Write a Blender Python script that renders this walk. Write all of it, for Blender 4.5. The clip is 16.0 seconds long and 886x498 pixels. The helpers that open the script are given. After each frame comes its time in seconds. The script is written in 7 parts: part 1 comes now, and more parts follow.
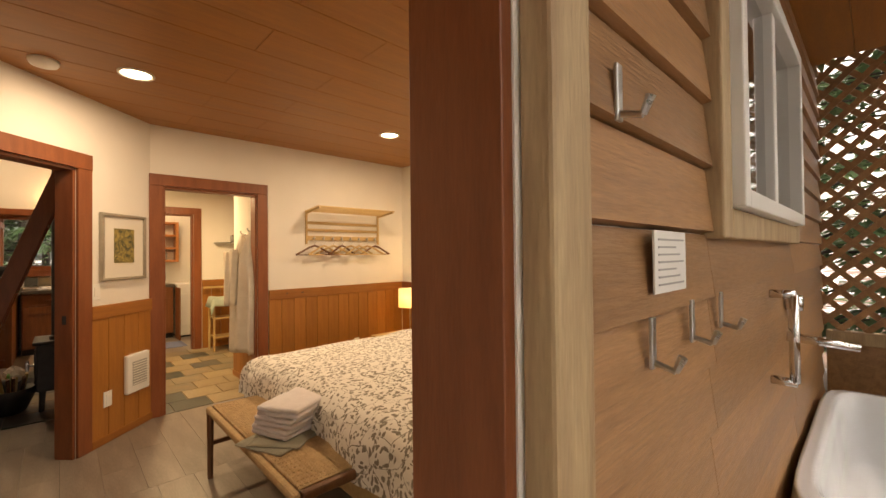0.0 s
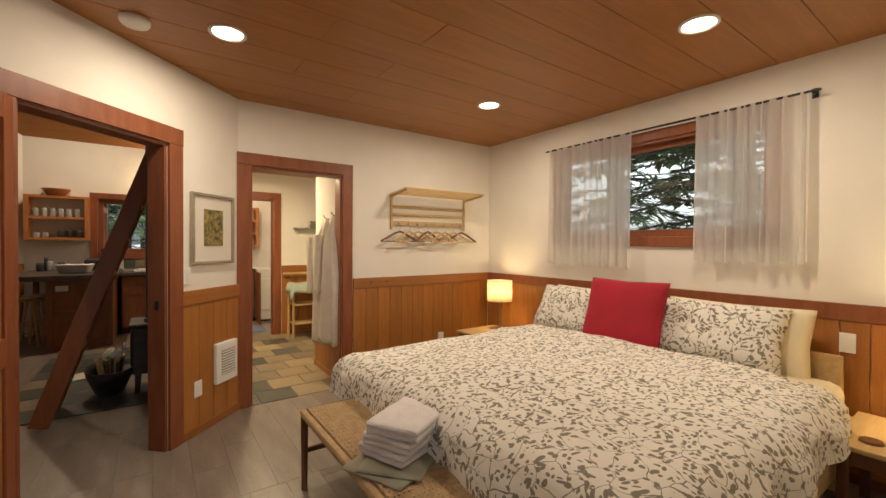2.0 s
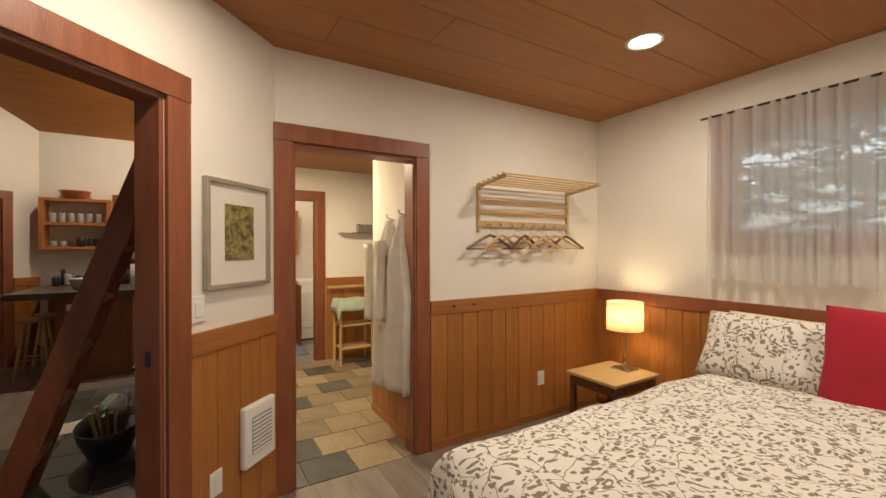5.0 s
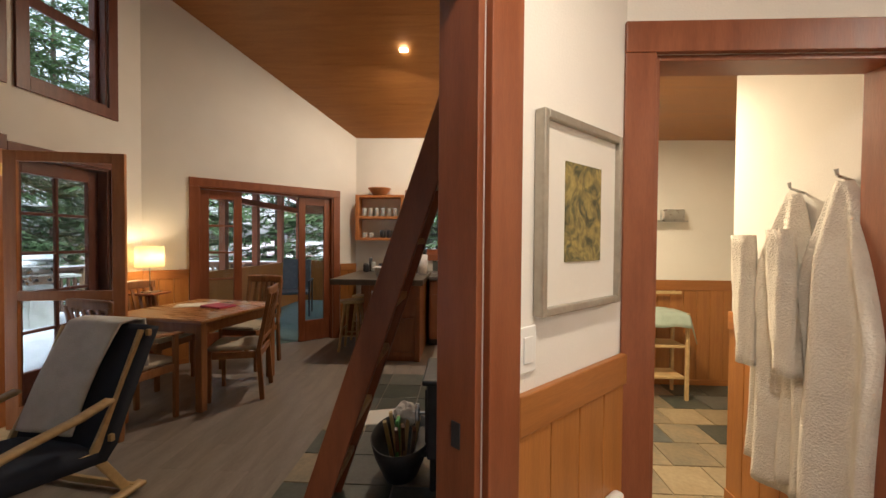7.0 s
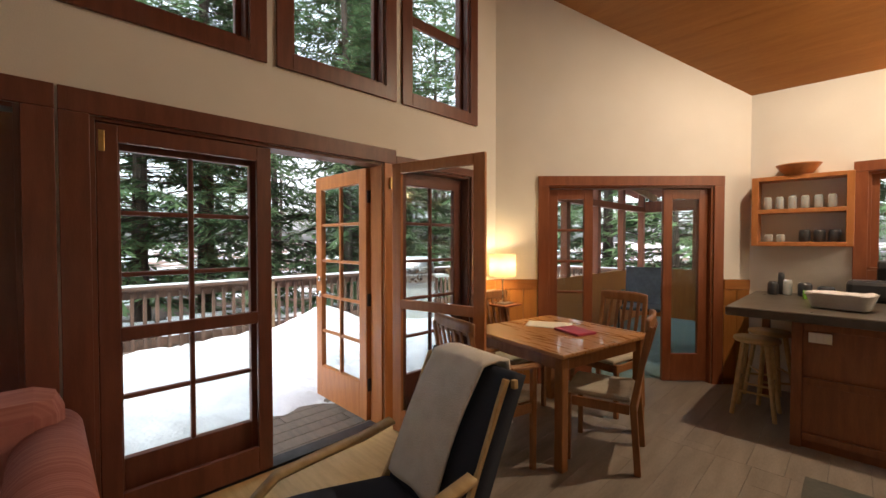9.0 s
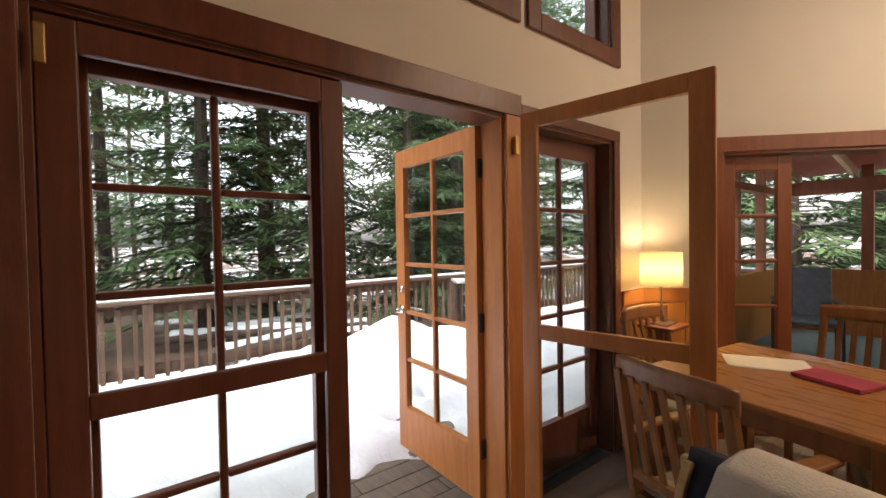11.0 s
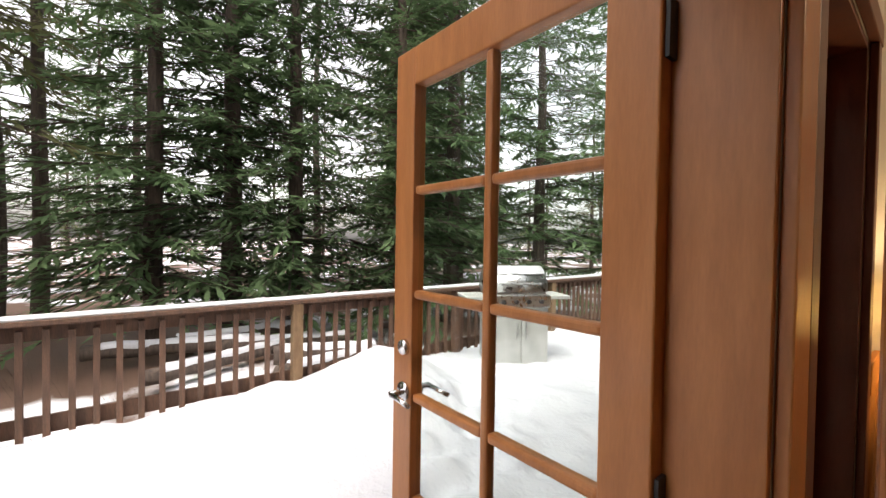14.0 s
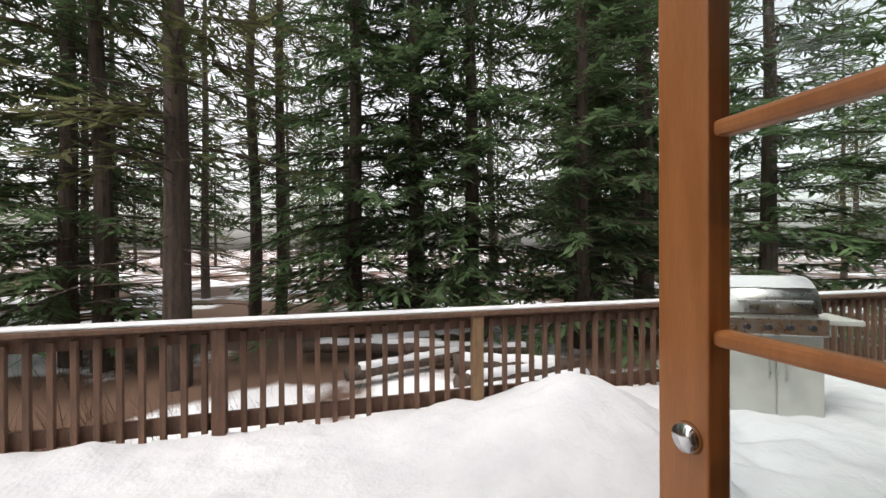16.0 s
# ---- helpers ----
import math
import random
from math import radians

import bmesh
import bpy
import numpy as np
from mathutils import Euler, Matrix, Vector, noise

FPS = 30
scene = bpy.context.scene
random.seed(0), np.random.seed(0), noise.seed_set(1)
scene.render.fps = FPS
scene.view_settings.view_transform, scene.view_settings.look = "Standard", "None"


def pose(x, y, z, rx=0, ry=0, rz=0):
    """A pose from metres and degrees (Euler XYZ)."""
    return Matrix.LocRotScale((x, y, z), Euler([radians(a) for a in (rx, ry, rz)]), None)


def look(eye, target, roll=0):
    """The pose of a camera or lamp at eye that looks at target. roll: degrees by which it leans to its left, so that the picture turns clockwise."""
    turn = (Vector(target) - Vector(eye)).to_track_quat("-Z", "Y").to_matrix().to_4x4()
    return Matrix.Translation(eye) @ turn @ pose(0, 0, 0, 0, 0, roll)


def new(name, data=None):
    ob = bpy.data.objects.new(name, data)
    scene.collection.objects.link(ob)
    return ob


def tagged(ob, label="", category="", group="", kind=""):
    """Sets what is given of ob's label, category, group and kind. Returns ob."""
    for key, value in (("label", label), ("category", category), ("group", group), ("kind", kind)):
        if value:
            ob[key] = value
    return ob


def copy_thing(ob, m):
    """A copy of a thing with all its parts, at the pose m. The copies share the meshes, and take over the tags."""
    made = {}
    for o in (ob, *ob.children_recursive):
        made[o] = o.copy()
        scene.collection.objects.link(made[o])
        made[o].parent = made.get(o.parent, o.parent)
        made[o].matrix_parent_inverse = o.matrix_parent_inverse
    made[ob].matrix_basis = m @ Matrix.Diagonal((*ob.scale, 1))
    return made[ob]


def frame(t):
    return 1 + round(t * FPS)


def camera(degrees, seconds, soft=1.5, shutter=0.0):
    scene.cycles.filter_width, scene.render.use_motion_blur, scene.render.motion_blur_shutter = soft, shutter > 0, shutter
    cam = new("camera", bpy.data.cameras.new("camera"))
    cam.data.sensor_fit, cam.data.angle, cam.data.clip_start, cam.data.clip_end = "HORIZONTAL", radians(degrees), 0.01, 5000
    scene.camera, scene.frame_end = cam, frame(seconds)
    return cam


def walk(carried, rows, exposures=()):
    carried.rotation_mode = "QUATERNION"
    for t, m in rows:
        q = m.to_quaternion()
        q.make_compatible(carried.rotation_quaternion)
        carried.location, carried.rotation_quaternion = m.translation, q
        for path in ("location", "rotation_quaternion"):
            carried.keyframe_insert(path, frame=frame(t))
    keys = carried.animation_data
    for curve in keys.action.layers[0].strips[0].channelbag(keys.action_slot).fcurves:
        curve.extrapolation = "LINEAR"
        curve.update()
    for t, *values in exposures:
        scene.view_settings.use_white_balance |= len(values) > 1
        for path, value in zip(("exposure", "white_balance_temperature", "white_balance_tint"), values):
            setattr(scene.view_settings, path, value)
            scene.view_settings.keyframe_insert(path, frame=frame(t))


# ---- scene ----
cam = camera(95.0, 16.0)
PATH = [
    (0, (0.303, 0.132, 1.391), (1.674, 1.587, 1.416), -0.6),
    (0.5, (0.248, 0.279, 1.38), (1.466, 1.864, 1.39), -0.6),
    (1, (0.302, 0.447, 1.377), (1.377, 2.133, 1.374), -0.6),
    (1.5, (0.319, 0.595, 1.366), (1.432, 2.256, 1.343), 0.3),
    (2, (0.316, 0.739, 1.369), (1.472, 2.371, 1.346), 0.3),
    (2.5, (0.284, 0.933, 1.401), (1.462, 2.549, 1.376), -0.3),
    (3, (0.32, 1.072, 1.39), (1.473, 2.706, 1.373), -0.5),
    (5.5, (0.513, 2.246, 1.403), (1.441, 4.018, 1.393), -0.0),
    (6, (0.464, 2.522, 1.399), (1.183, 4.388, 1.375), -0.2),
    (6.5, (0.437, 2.82, 1.371), (0.775, 4.792, 1.347), 0.4),
    (7, (0.333, 3.058, 1.403), (0.238, 5.055, 1.362), 0.45),
    (7.5, (0.213, 3.311, 1.449), (-0.304, 5.242, 1.400), 1.35),
    (8, (0.023, 3.559, 1.462), (-0.867, 5.351, 1.397), 1.15),
    (8.5, (-0.208, 3.813, 1.467), (-1.421, 5.402, 1.397), 0.5),
    (9, (-0.489, 3.928, 1.453), (-1.915, 5.33, 1.411), 0.0),
    (9.5, (-0.786, 4.048, 1.441), (-2.344, 5.301, 1.402), -0.8),
    (10, (-1.037, 4.178, 1.431), (-2.714, 5.266, 1.412), -0.8),
    (12.5, (-2.380, 4.543, 1.419), (-3.776, 5.973, 1.352), -0.82),
    (13, (-2.542, 4.737, 1.422), (-3.973, 6.133, 1.369), 0.82),
    (13.5, (-2.725, 4.903, 1.415), (-4.203, 6.250, 1.375), 1.70),
    (14, (-2.895, 5.028, 1.433), (-4.447, 6.288, 1.396), 0.9),
    (14.5, (-3.029, 5.13, 1.425), (-4.757, 6.15, 1.40), 1.9),
    (15, (-3.155, 5.188, 1.415), (-4.991, 5.988, 1.408), 1.7),
    (15.5, (-3.325, 5.18, 1.43), (-5.207, 5.857, 1.399), 0.7),
    (16, (-3.425, 5.185, 1.408), (-5.356, 5.706, 1.402), -0.2),
]
walk(cam, [(t, look(eye, target, roll)) for t, eye, target, roll in PATH], [(0, 0.85, 8300, 16), (1.5, 0.68, 6800, 10), (3, 0.68, 6300, 10), (6, 0.75, 5900, 10), (8, 1.35, 5800, 10), (9, 1.3, 6300, 12), (10, 1.3, 6500, 14), (12.5, 1.05, 6900, 14), (14, 0.65, 7000, 14), (15, 0.15, 6900, 12), (16, 0.0, 6900, 12)])
SKY, BED_WATTS = 0.15, 11.0

# ---- world, sun and exposure ----
world = bpy.data.worlds.new("overcast")
scene.world = world
world.use_nodes = True
wn, wl = world.node_tree.nodes, world.node_tree.links
sky = wn.new("ShaderNodeTexSky")
sky.sky_type, sky.sun_disc = "NISHITA", False
sky.sun_elevation, sky.sun_rotation = radians(62), radians(150)
sky.dust_density, sky.air_density, sky.ozone_density = 4.0, 1.0, 1.0
pale = wn.new("ShaderNodeHueSaturation")
pale.inputs["Saturation"].default_value, pale.inputs["Value"].default_value = 0.25, 2.4
wl.new(sky.outputs[0], pale.inputs["Color"])
wl.new(pale.outputs[0], wn["Background"].inputs[0])
wn["Background"].inputs[1].default_value = SKY
sun = new("sun", bpy.data.lights.new("sun", "SUN"))
sun.data.energy, sun.data.angle, sun.data.color = 0.7, radians(40), (1, 0.97, 0.93)
sun.matrix_world = look((3, -5, 12), (0, 0, 0))


def lamp_light(name, kind, place, watts, colour, size=0.05, target=None, spread=None):
    data = bpy.data.lights.new(name, kind)
    data.energy, data.color = watts, colour
    if kind == "AREA":
        data.shape, data.size = "DISK", size
        if spread:
            data.spread = radians(spread)
    else:
        data.shadow_soft_size = size
    ob = new(name, data)
    ob.matrix_world = look(place, target) if target else pose(*place)
    return ob


# ---- materials ----
def mat(name, colour, rough=0.6, colour2=None, scale=8.0, stretch=(1, 1, 1), bump=0.1, metal=0.0, fine=60.0,
        spots=0.25, vary=0.0, coat=0.0, wave=0.0, transmission=0.0, emit=None, watt=0.0, alpha=1.0):
    """Two scales of noise over a base colour, with bump; stretch lengthens the grain along an axis."""
    m = bpy.data.materials.new(name)
    m.use_nodes = True
    n, l = m.node_tree.nodes, m.node_tree.links
    b = n["Principled BSDF"]
    tc = n.new("ShaderNodeTexCoord")
    mp = n.new("ShaderNodeMapping")
    mp.inputs["Scale"].default_value = stretch
    l.new(tc.outputs["Object"], mp.inputs["Vector"])
    big = n.new("ShaderNodeTexNoise")
    big.inputs["Scale"].default_value, big.inputs["Detail"].default_value = scale, 4
    big.inputs["Distortion"].default_value = wave
    small = n.new("ShaderNodeTexNoise")
    small.inputs["Scale"].default_value, small.inputs["Detail"].default_value = fine, 3
    l.new(mp.outputs[0], big.inputs["Vector"])
    l.new(mp.outputs[0], small.inputs["Vector"])
    c2 = colour2 or tuple(c * 0.72 for c in colour)
    ramp = n.new("ShaderNodeValToRGB")
    ramp.color_ramp.elements[0].position, ramp.color_ramp.elements[1].position = 0.35, 0.65
    ramp.color_ramp.elements[0].color, ramp.color_ramp.elements[1].color = (*c2, 1), (*colour, 1)
    l.new(big.outputs["Fac"], ramp.inputs["Fac"])
    mix = n.new("ShaderNodeMix")
    mix.data_type, mix.blend_type = "RGBA", "MULTIPLY"
    mix.inputs["Factor"].default_value = spots
    l.new(ramp.outputs["Color"], mix.inputs["A"])
    l.new(small.outputs["Fac"], mix.inputs["B"])
    out = mix.outputs["Result"]
    if vary:
        info = n.new("ShaderNodeObjectInfo")
        hsv = n.new("ShaderNodeHueSaturation")
        rng = n.new("ShaderNodeMapRange")
        rng.inputs["To Min"].default_value, rng.inputs["To Max"].default_value = 1 - vary, 1 + vary
        l.new(info.outputs["Random"], rng.inputs["Value"])
        l.new(rng.outputs[0], hsv.inputs["Value"])
        l.new(out, hsv.inputs["Color"])
        out = hsv.outputs["Color"]
    l.new(out, b.inputs["Base Color"])
    rr = n.new("ShaderNodeMapRange")
    rr.inputs["To Min"].default_value, rr.inputs["To Max"].default_value = max(0.02, rough - 0.08), min(1, rough + 0.1)
    l.new(big.outputs["Fac"], rr.inputs["Value"])
    l.new(rr.outputs[0], b.inputs["Roughness"])
    b.inputs["Metallic"].default_value = metal
    b.inputs["Coat Weight"].default_value = coat
    b.inputs["Transmission Weight"].default_value = transmission
    b.inputs["Alpha"].default_value = alpha
    if bump:
        bp = n.new("ShaderNodeBump")
        bp.inputs["Strength"].default_value, bp.inputs["Distance"].default_value = bump, 0.01
        l.new(small.outputs["Fac"], bp.inputs["Height"])
        l.new(bp.outputs[0], b.inputs["Normal"])
    if emit:
        b.inputs["Emission Color"].default_value, b.inputs["Emission Strength"].default_value = (*emit, 1), watt
    return m


def glass_mat(name, tint=(1, 1, 1)):
    """A thin pane: clear, with a faint mirror that grows at a slant."""
    m = bpy.data.materials.new(name)
    m.use_nodes = True
    n, l = m.node_tree.nodes, m.node_tree.links
    n.remove(n["Principled BSDF"])
    t, g = n.new("ShaderNodeBsdfTransparent"), n.new("ShaderNodeBsdfGlossy")
    mx, lw, pw, ad = n.new("ShaderNodeMixShader"), n.new("ShaderNodeLayerWeight"), n.new("ShaderNodeMath"), n.new("ShaderNodeMath")
    t.inputs[0].default_value = (*tint, 1)
    g.inputs["Roughness"].default_value = 0.02
    pw.operation, pw.inputs[1].default_value = "POWER", 4.0
    ad.operation, ad.inputs[1].default_value, ad.inputs[2].default_value = "MULTIPLY_ADD", 0.5, 0.03
    l.new(lw.outputs["Facing"], pw.inputs[0])
    l.new(pw.outputs[0], ad.inputs[0])
    l.new(ad.outputs[0], mx.inputs[0])
    l.new(t.outputs[0], mx.inputs[1])
    l.new(g.outputs[0], mx.inputs[2])
    l.new(mx.outputs[0], n["Material Output"].inputs["Surface"])
    return m


def sheer_mat(name, colour, through_part, glow=0.5):
    """Cloth that lets light through: part clear, part translucent."""
    m = bpy.data.materials.new(name)
    m.use_nodes = True
    n, l = m.node_tree.nodes, m.node_tree.links
    b = n["Principled BSDF"]
    b.inputs["Base Color"].default_value, b.inputs["Roughness"].default_value = (*colour, 1), 0.9
    tr, tp = n.new("ShaderNodeBsdfTranslucent"), n.new("ShaderNodeBsdfTransparent")
    tr.inputs[0].default_value = (*colour, 1)
    a, c = n.new("ShaderNodeMixShader"), n.new("ShaderNodeMixShader")
    noi = n.new("ShaderNodeTexNoise")
    noi.inputs["Scale"].default_value = 90
    a.inputs[0].default_value, c.inputs[0].default_value = glow, through_part
    bp = n.new("ShaderNodeBump")
    bp.inputs["Strength"].default_value = 0.15
    l.new(noi.outputs["Fac"], bp.inputs["Height"])
    l.new(bp.outputs[0], b.inputs["Normal"])
    l.new(b.outputs[0], a.inputs[1])
    l.new(tr.outputs[0], a.inputs[2])
    l.new(a.outputs[0], c.inputs[1])
    l.new(tp.outputs[0], c.inputs[2])
    l.new(c.outputs[0], n["Material Output"].inputs["Surface"])
    return m


PLASTER = mat("plaster", (0.80, 0.76, 0.69), 0.85, (0.77, 0.73, 0.66), 3, bump=0.12, fine=140, spots=0.06)
FIR_V = mat("fir_upright", (0.46, 0.185, 0.04), 0.42, (0.38, 0.145, 0.03), 5, (7, 7, 0.6), 0.08, fine=40, spots=0.3, vary=0.1, wave=0.6)
FIR_H = mat("fir_level", (0.44, 0.17, 0.038), 0.42, (0.35, 0.13, 0.028), 5, (0.6, 7, 7), 0.08, fine=40, spots=0.3, vary=0.1, wave=0.6)
CEIL = mat("fir_ceiling", (0.43, 0.18, 0.042), 0.42, (0.36, 0.145, 0.032), 3, (0.5, 6, 6), 0.06, fine=45, spots=0.3, wave=0.8)
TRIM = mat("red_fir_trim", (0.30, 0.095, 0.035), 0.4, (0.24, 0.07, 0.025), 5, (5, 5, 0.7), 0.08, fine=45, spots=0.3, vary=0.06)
# fir of the garden front, with its backlit shade put into the colour
SHADETRIM = mat("red_fir_shaded", (0.19, 0.06, 0.032), 0.38, (0.14, 0.042, 0.023), 5, (5, 5, 0.7), 0.08, fine=45, spots=0.3, vary=0.06)
ORANGE = mat("varnished_fir", (0.56, 0.22, 0.07), 0.35, (0.46, 0.17, 0.05), 5, (5, 5, 0.7), 0.08, fine=45, spots=0.25, vary=0.05)
GREYFLOOR = mat("worn_floor", (0.33, 0.275, 0.225), 0.34, (0.235, 0.195, 0.16), 4, (3, 0.5, 3), 0.1, fine=50, spots=0.4, vary=0.08, wave=0.5)
DECKWOOD = mat("wet_deck", (0.20, 0.15, 0.11), 0.5, (0.13, 0.10, 0.075), 6, (0.6, 5, 5), 0.3, fine=40, spots=0.4, vary=0.15)
RAILWOOD = mat("weathered_rail", (0.235, 0.125, 0.078), 0.75, (0.14, 0.08, 0.055), 5, (5, 5, 0.7), 0.4, fine=40, spots=0.5, vary=0.2)
RAILPALE = mat("pale_post_wood", (0.33, 0.21, 0.11), 0.75, (0.25, 0.15, 0.08), 5, (5, 5, 0.7), 0.4, fine=40, spots=0.5)
SNOW = mat("snow", (0.66, 0.68, 0.71), 0.75, (0.57, 0.59, 0.63), 2.5, bump=0.9, fine=30, spots=0.08)
GLASS = glass_mat("pane_glass", (0.93, 0.97, 0.96))
TILES = [mat("slate_" + k, c, 0.35, c2, 5, bump=0.15, fine=40, spots=0.4, vary=0.12) for k, c, c2 in (
    ("buff", (0.42, 0.33, 0.2), (0.34, 0.26, 0.15)), ("green", (0.10, 0.11, 0.085), (0.06, 0.07, 0.06)),
    ("tan", (0.36, 0.27, 0.16), (0.22, 0.19, 0.13)), ("grey", (0.15, 0.15, 0.13), (0.09, 0.1, 0.09)))]
GROUT = mat("grout", (0.3, 0.25, 0.18), 0.9)
SIDING = mat("cedar_siding", (0.50, 0.27, 0.12), 0.36, (0.36, 0.185, 0.08), 4, (0.5, 5, 5), 0.25, fine=35, spots=0.45, vary=0.15, wave=0.7)
PALECEDAR = mat("pale_cedar", (0.56, 0.41, 0.23), 0.6, (0.42, 0.28, 0.15), 4, (5, 5, 0.6), 0.2, fine=35, spots=0.4, wave=0.6)
WHITEP = mat("white_plastic", (0.8, 0.79, 0.75), 0.4, (0.78, 0.77, 0.73), 3, bump=0.0, spots=0.04)
BLACK = mat("black_iron", (0.018, 0.018, 0.02), 0.5, (0.03, 0.03, 0.033), 12, bump=0.1)
STEEL = mat("steel", (0.6, 0.6, 0.58), 0.28, (0.5, 0.5, 0.49), 20, bump=0.02, metal=1.0, spots=0.1)
BRASS = mat("brass", (0.7, 0.5, 0.2), 0.3, (0.55, 0.38, 0.15), 20, bump=0.02, metal=1.0, spots=0.1)


# ---- building helpers ----
def box(bm, a, b, bevel=0.0, m=None):
    """A box between two corners, with eased edges."""
    r = bmesh.ops.create_cube(bm, size=1.0)
    vs = r["verts"]
    sz = [max(abs(b[i] - a[i]), 1e-4) for i in range(3)]
    c = [(a[i] + b[i]) / 2 for i in range(3)]
    bmesh.ops.scale(bm, vec=sz, verts=vs)
    bmesh.ops.translate(bm, vec=c, verts=vs)
    if bevel:
        es = {e for v in vs for e in v.link_edges}
        r = bmesh.ops.bevel(bm, geom=list(es), offset=min(bevel, min(sz) * 0.45), segments=2, affect="EDGES", profile=0.5)
        vs = list({v for f in r["faces"] for v in f.verts} | {v for v in vs if v.is_valid})
    if m is not None:
        bmesh.ops.transform(bm, matrix=m, verts=vs)
    return vs


def rod(bm, p, q, r0, r1=None, seg=12):
    """A round or tapered bar from p to q."""
    p, q = Vector(p), Vector(q)
    r = bmesh.ops.create_cone(bm, cap_ends=True, segments=seg, radius1=r0, radius2=r0 if r1 is None else r1, depth=(q - p).length)
    m = Matrix.Translation((p + q) / 2) @ (q - p).to_track_quat("Z", "Y").to_matrix().to_4x4()
    bmesh.ops.transform(bm, matrix=m, verts=r["verts"])
    return r["verts"]


def bar(bm, p, q, w, d, up=(0, 0, 1), bevel=0.004):
    """A square bar from p to q, w across and d along up."""
    p, q, up = Vector(p), Vector(q), Vector(up)
    z = (q - p).normalized()
    x = up.cross(z).normalized()
    y = z.cross(x)
    m = Matrix((x, y, z)).transposed().to_4x4()
    return box(bm, (-w / 2, -d / 2, 0), (w / 2, d / 2, (q - p).length), bevel, Matrix.Translation(p) @ m)


def lathe(bm, profile, seg=24, at=(0, 0, 0)):
    """A turned shape from (radius, height) pairs."""
    rings = []
    for r, z in profile:
        rings.append([bm.verts.new((at[0] + r * math.cos(2 * math.pi * i / seg), at[1] + r * math.sin(2 * math.pi * i / seg), at[2] + z)) for i in range(seg)])
    for a, b in zip(rings, rings[1:]):
        for i in range(seg):
            bm.faces.new((a[i], a[(i + 1) % seg], b[(i + 1) % seg], b[i]))
    if profile[0][0] > 0.001:
        bm.faces.new(rings[0][::-1])
    if profile[-1][0] > 0.001:
        bm.faces.new(rings[-1])


def part(name, bm, material, parent=None, label="", smooth=False):
    me = bpy.data.meshes.new(name)
    bm.normal_update()
    bm.to_mesh(me)
    bm.free()
    if smooth:
        for p in me.polygons:
            p.use_smooth = True
    me.materials.append(material)
    ob = new(name, me)
    if parent is not None:
        ob.parent = parent
    if label:
        tagged(ob, label)
    return ob


def thing(name, m, label, category, group="", kind=""):
    ob = new(name)
    ob.empty_display_size = 0.1
    ob.matrix_basis = m
    return tagged(ob, label, category, group, kind)


def boxes(name, material, parent, *pairs, bevel=0.004, label=""):
    bm = bmesh.new()
    for a, b in pairs:
        box(bm, a, b, bevel)
    return part(name, bm, material, parent, label)


def along(p, q):
    """Wall frame: u runs from p to q, v to the left of it (out of the room), z up."""
    a = math.atan2(q[1] - p[1], q[0] - p[0])
    return pose(p[0], p[1], 0, 0, 0, math.degrees(a)), math.hypot(q[0] - p[0], q[1] - p[1])


def wall(name, p, q, thick, top, openings, material, label, base=0.0, bends=()):
    """A wall with real openings (u0, z0, u1, z1); top is a height or a function of u, bent at the given places."""
    m, length = along(p, q)
    tf = top if callable(top) else (lambda u: top)
    us = sorted({0.0, length, *bends, *[o[0] for o in openings], *[o[2] for o in openings]})
    bm = bmesh.new()
    for a, b in zip(us, us[1:]):
        if b - a < 1e-4:
            continue
        mid, z = (a + b) / 2, base
        holes = sorted((o for o in openings if o[0] < mid < o[2]), key=lambda o: o[1])
        spans = []
        for o in holes:
            if o[1] > z + 1e-3:
                spans.append((z, o[1], o[1]))
            z = o[3]
        spans.append((z, tf(a), tf(b)))
        for z0, za, zb in spans:
            v = [bm.verts.new(c) for c in ((a, 0, z0), (b, 0, z0), (b, 0, zb), (a, 0, za), (a, thick, z0), (b, thick, z0), (b, thick, zb), (a, thick, za))]
            for f in ((0, 1, 2, 3), (5, 4, 7, 6), (0, 4, 5, 1), (1, 5, 6, 2), (2, 6, 7, 3), (3, 7, 4, 0)):
                bm.faces.new([v[i] for i in f])
    bmesh.ops.remove_doubles(bm, verts=bm.verts, dist=1e-5)
    ob = part(name, bm, material)
    ob.matrix_basis = m
    return tagged(ob, label, "wall", kind="structure")


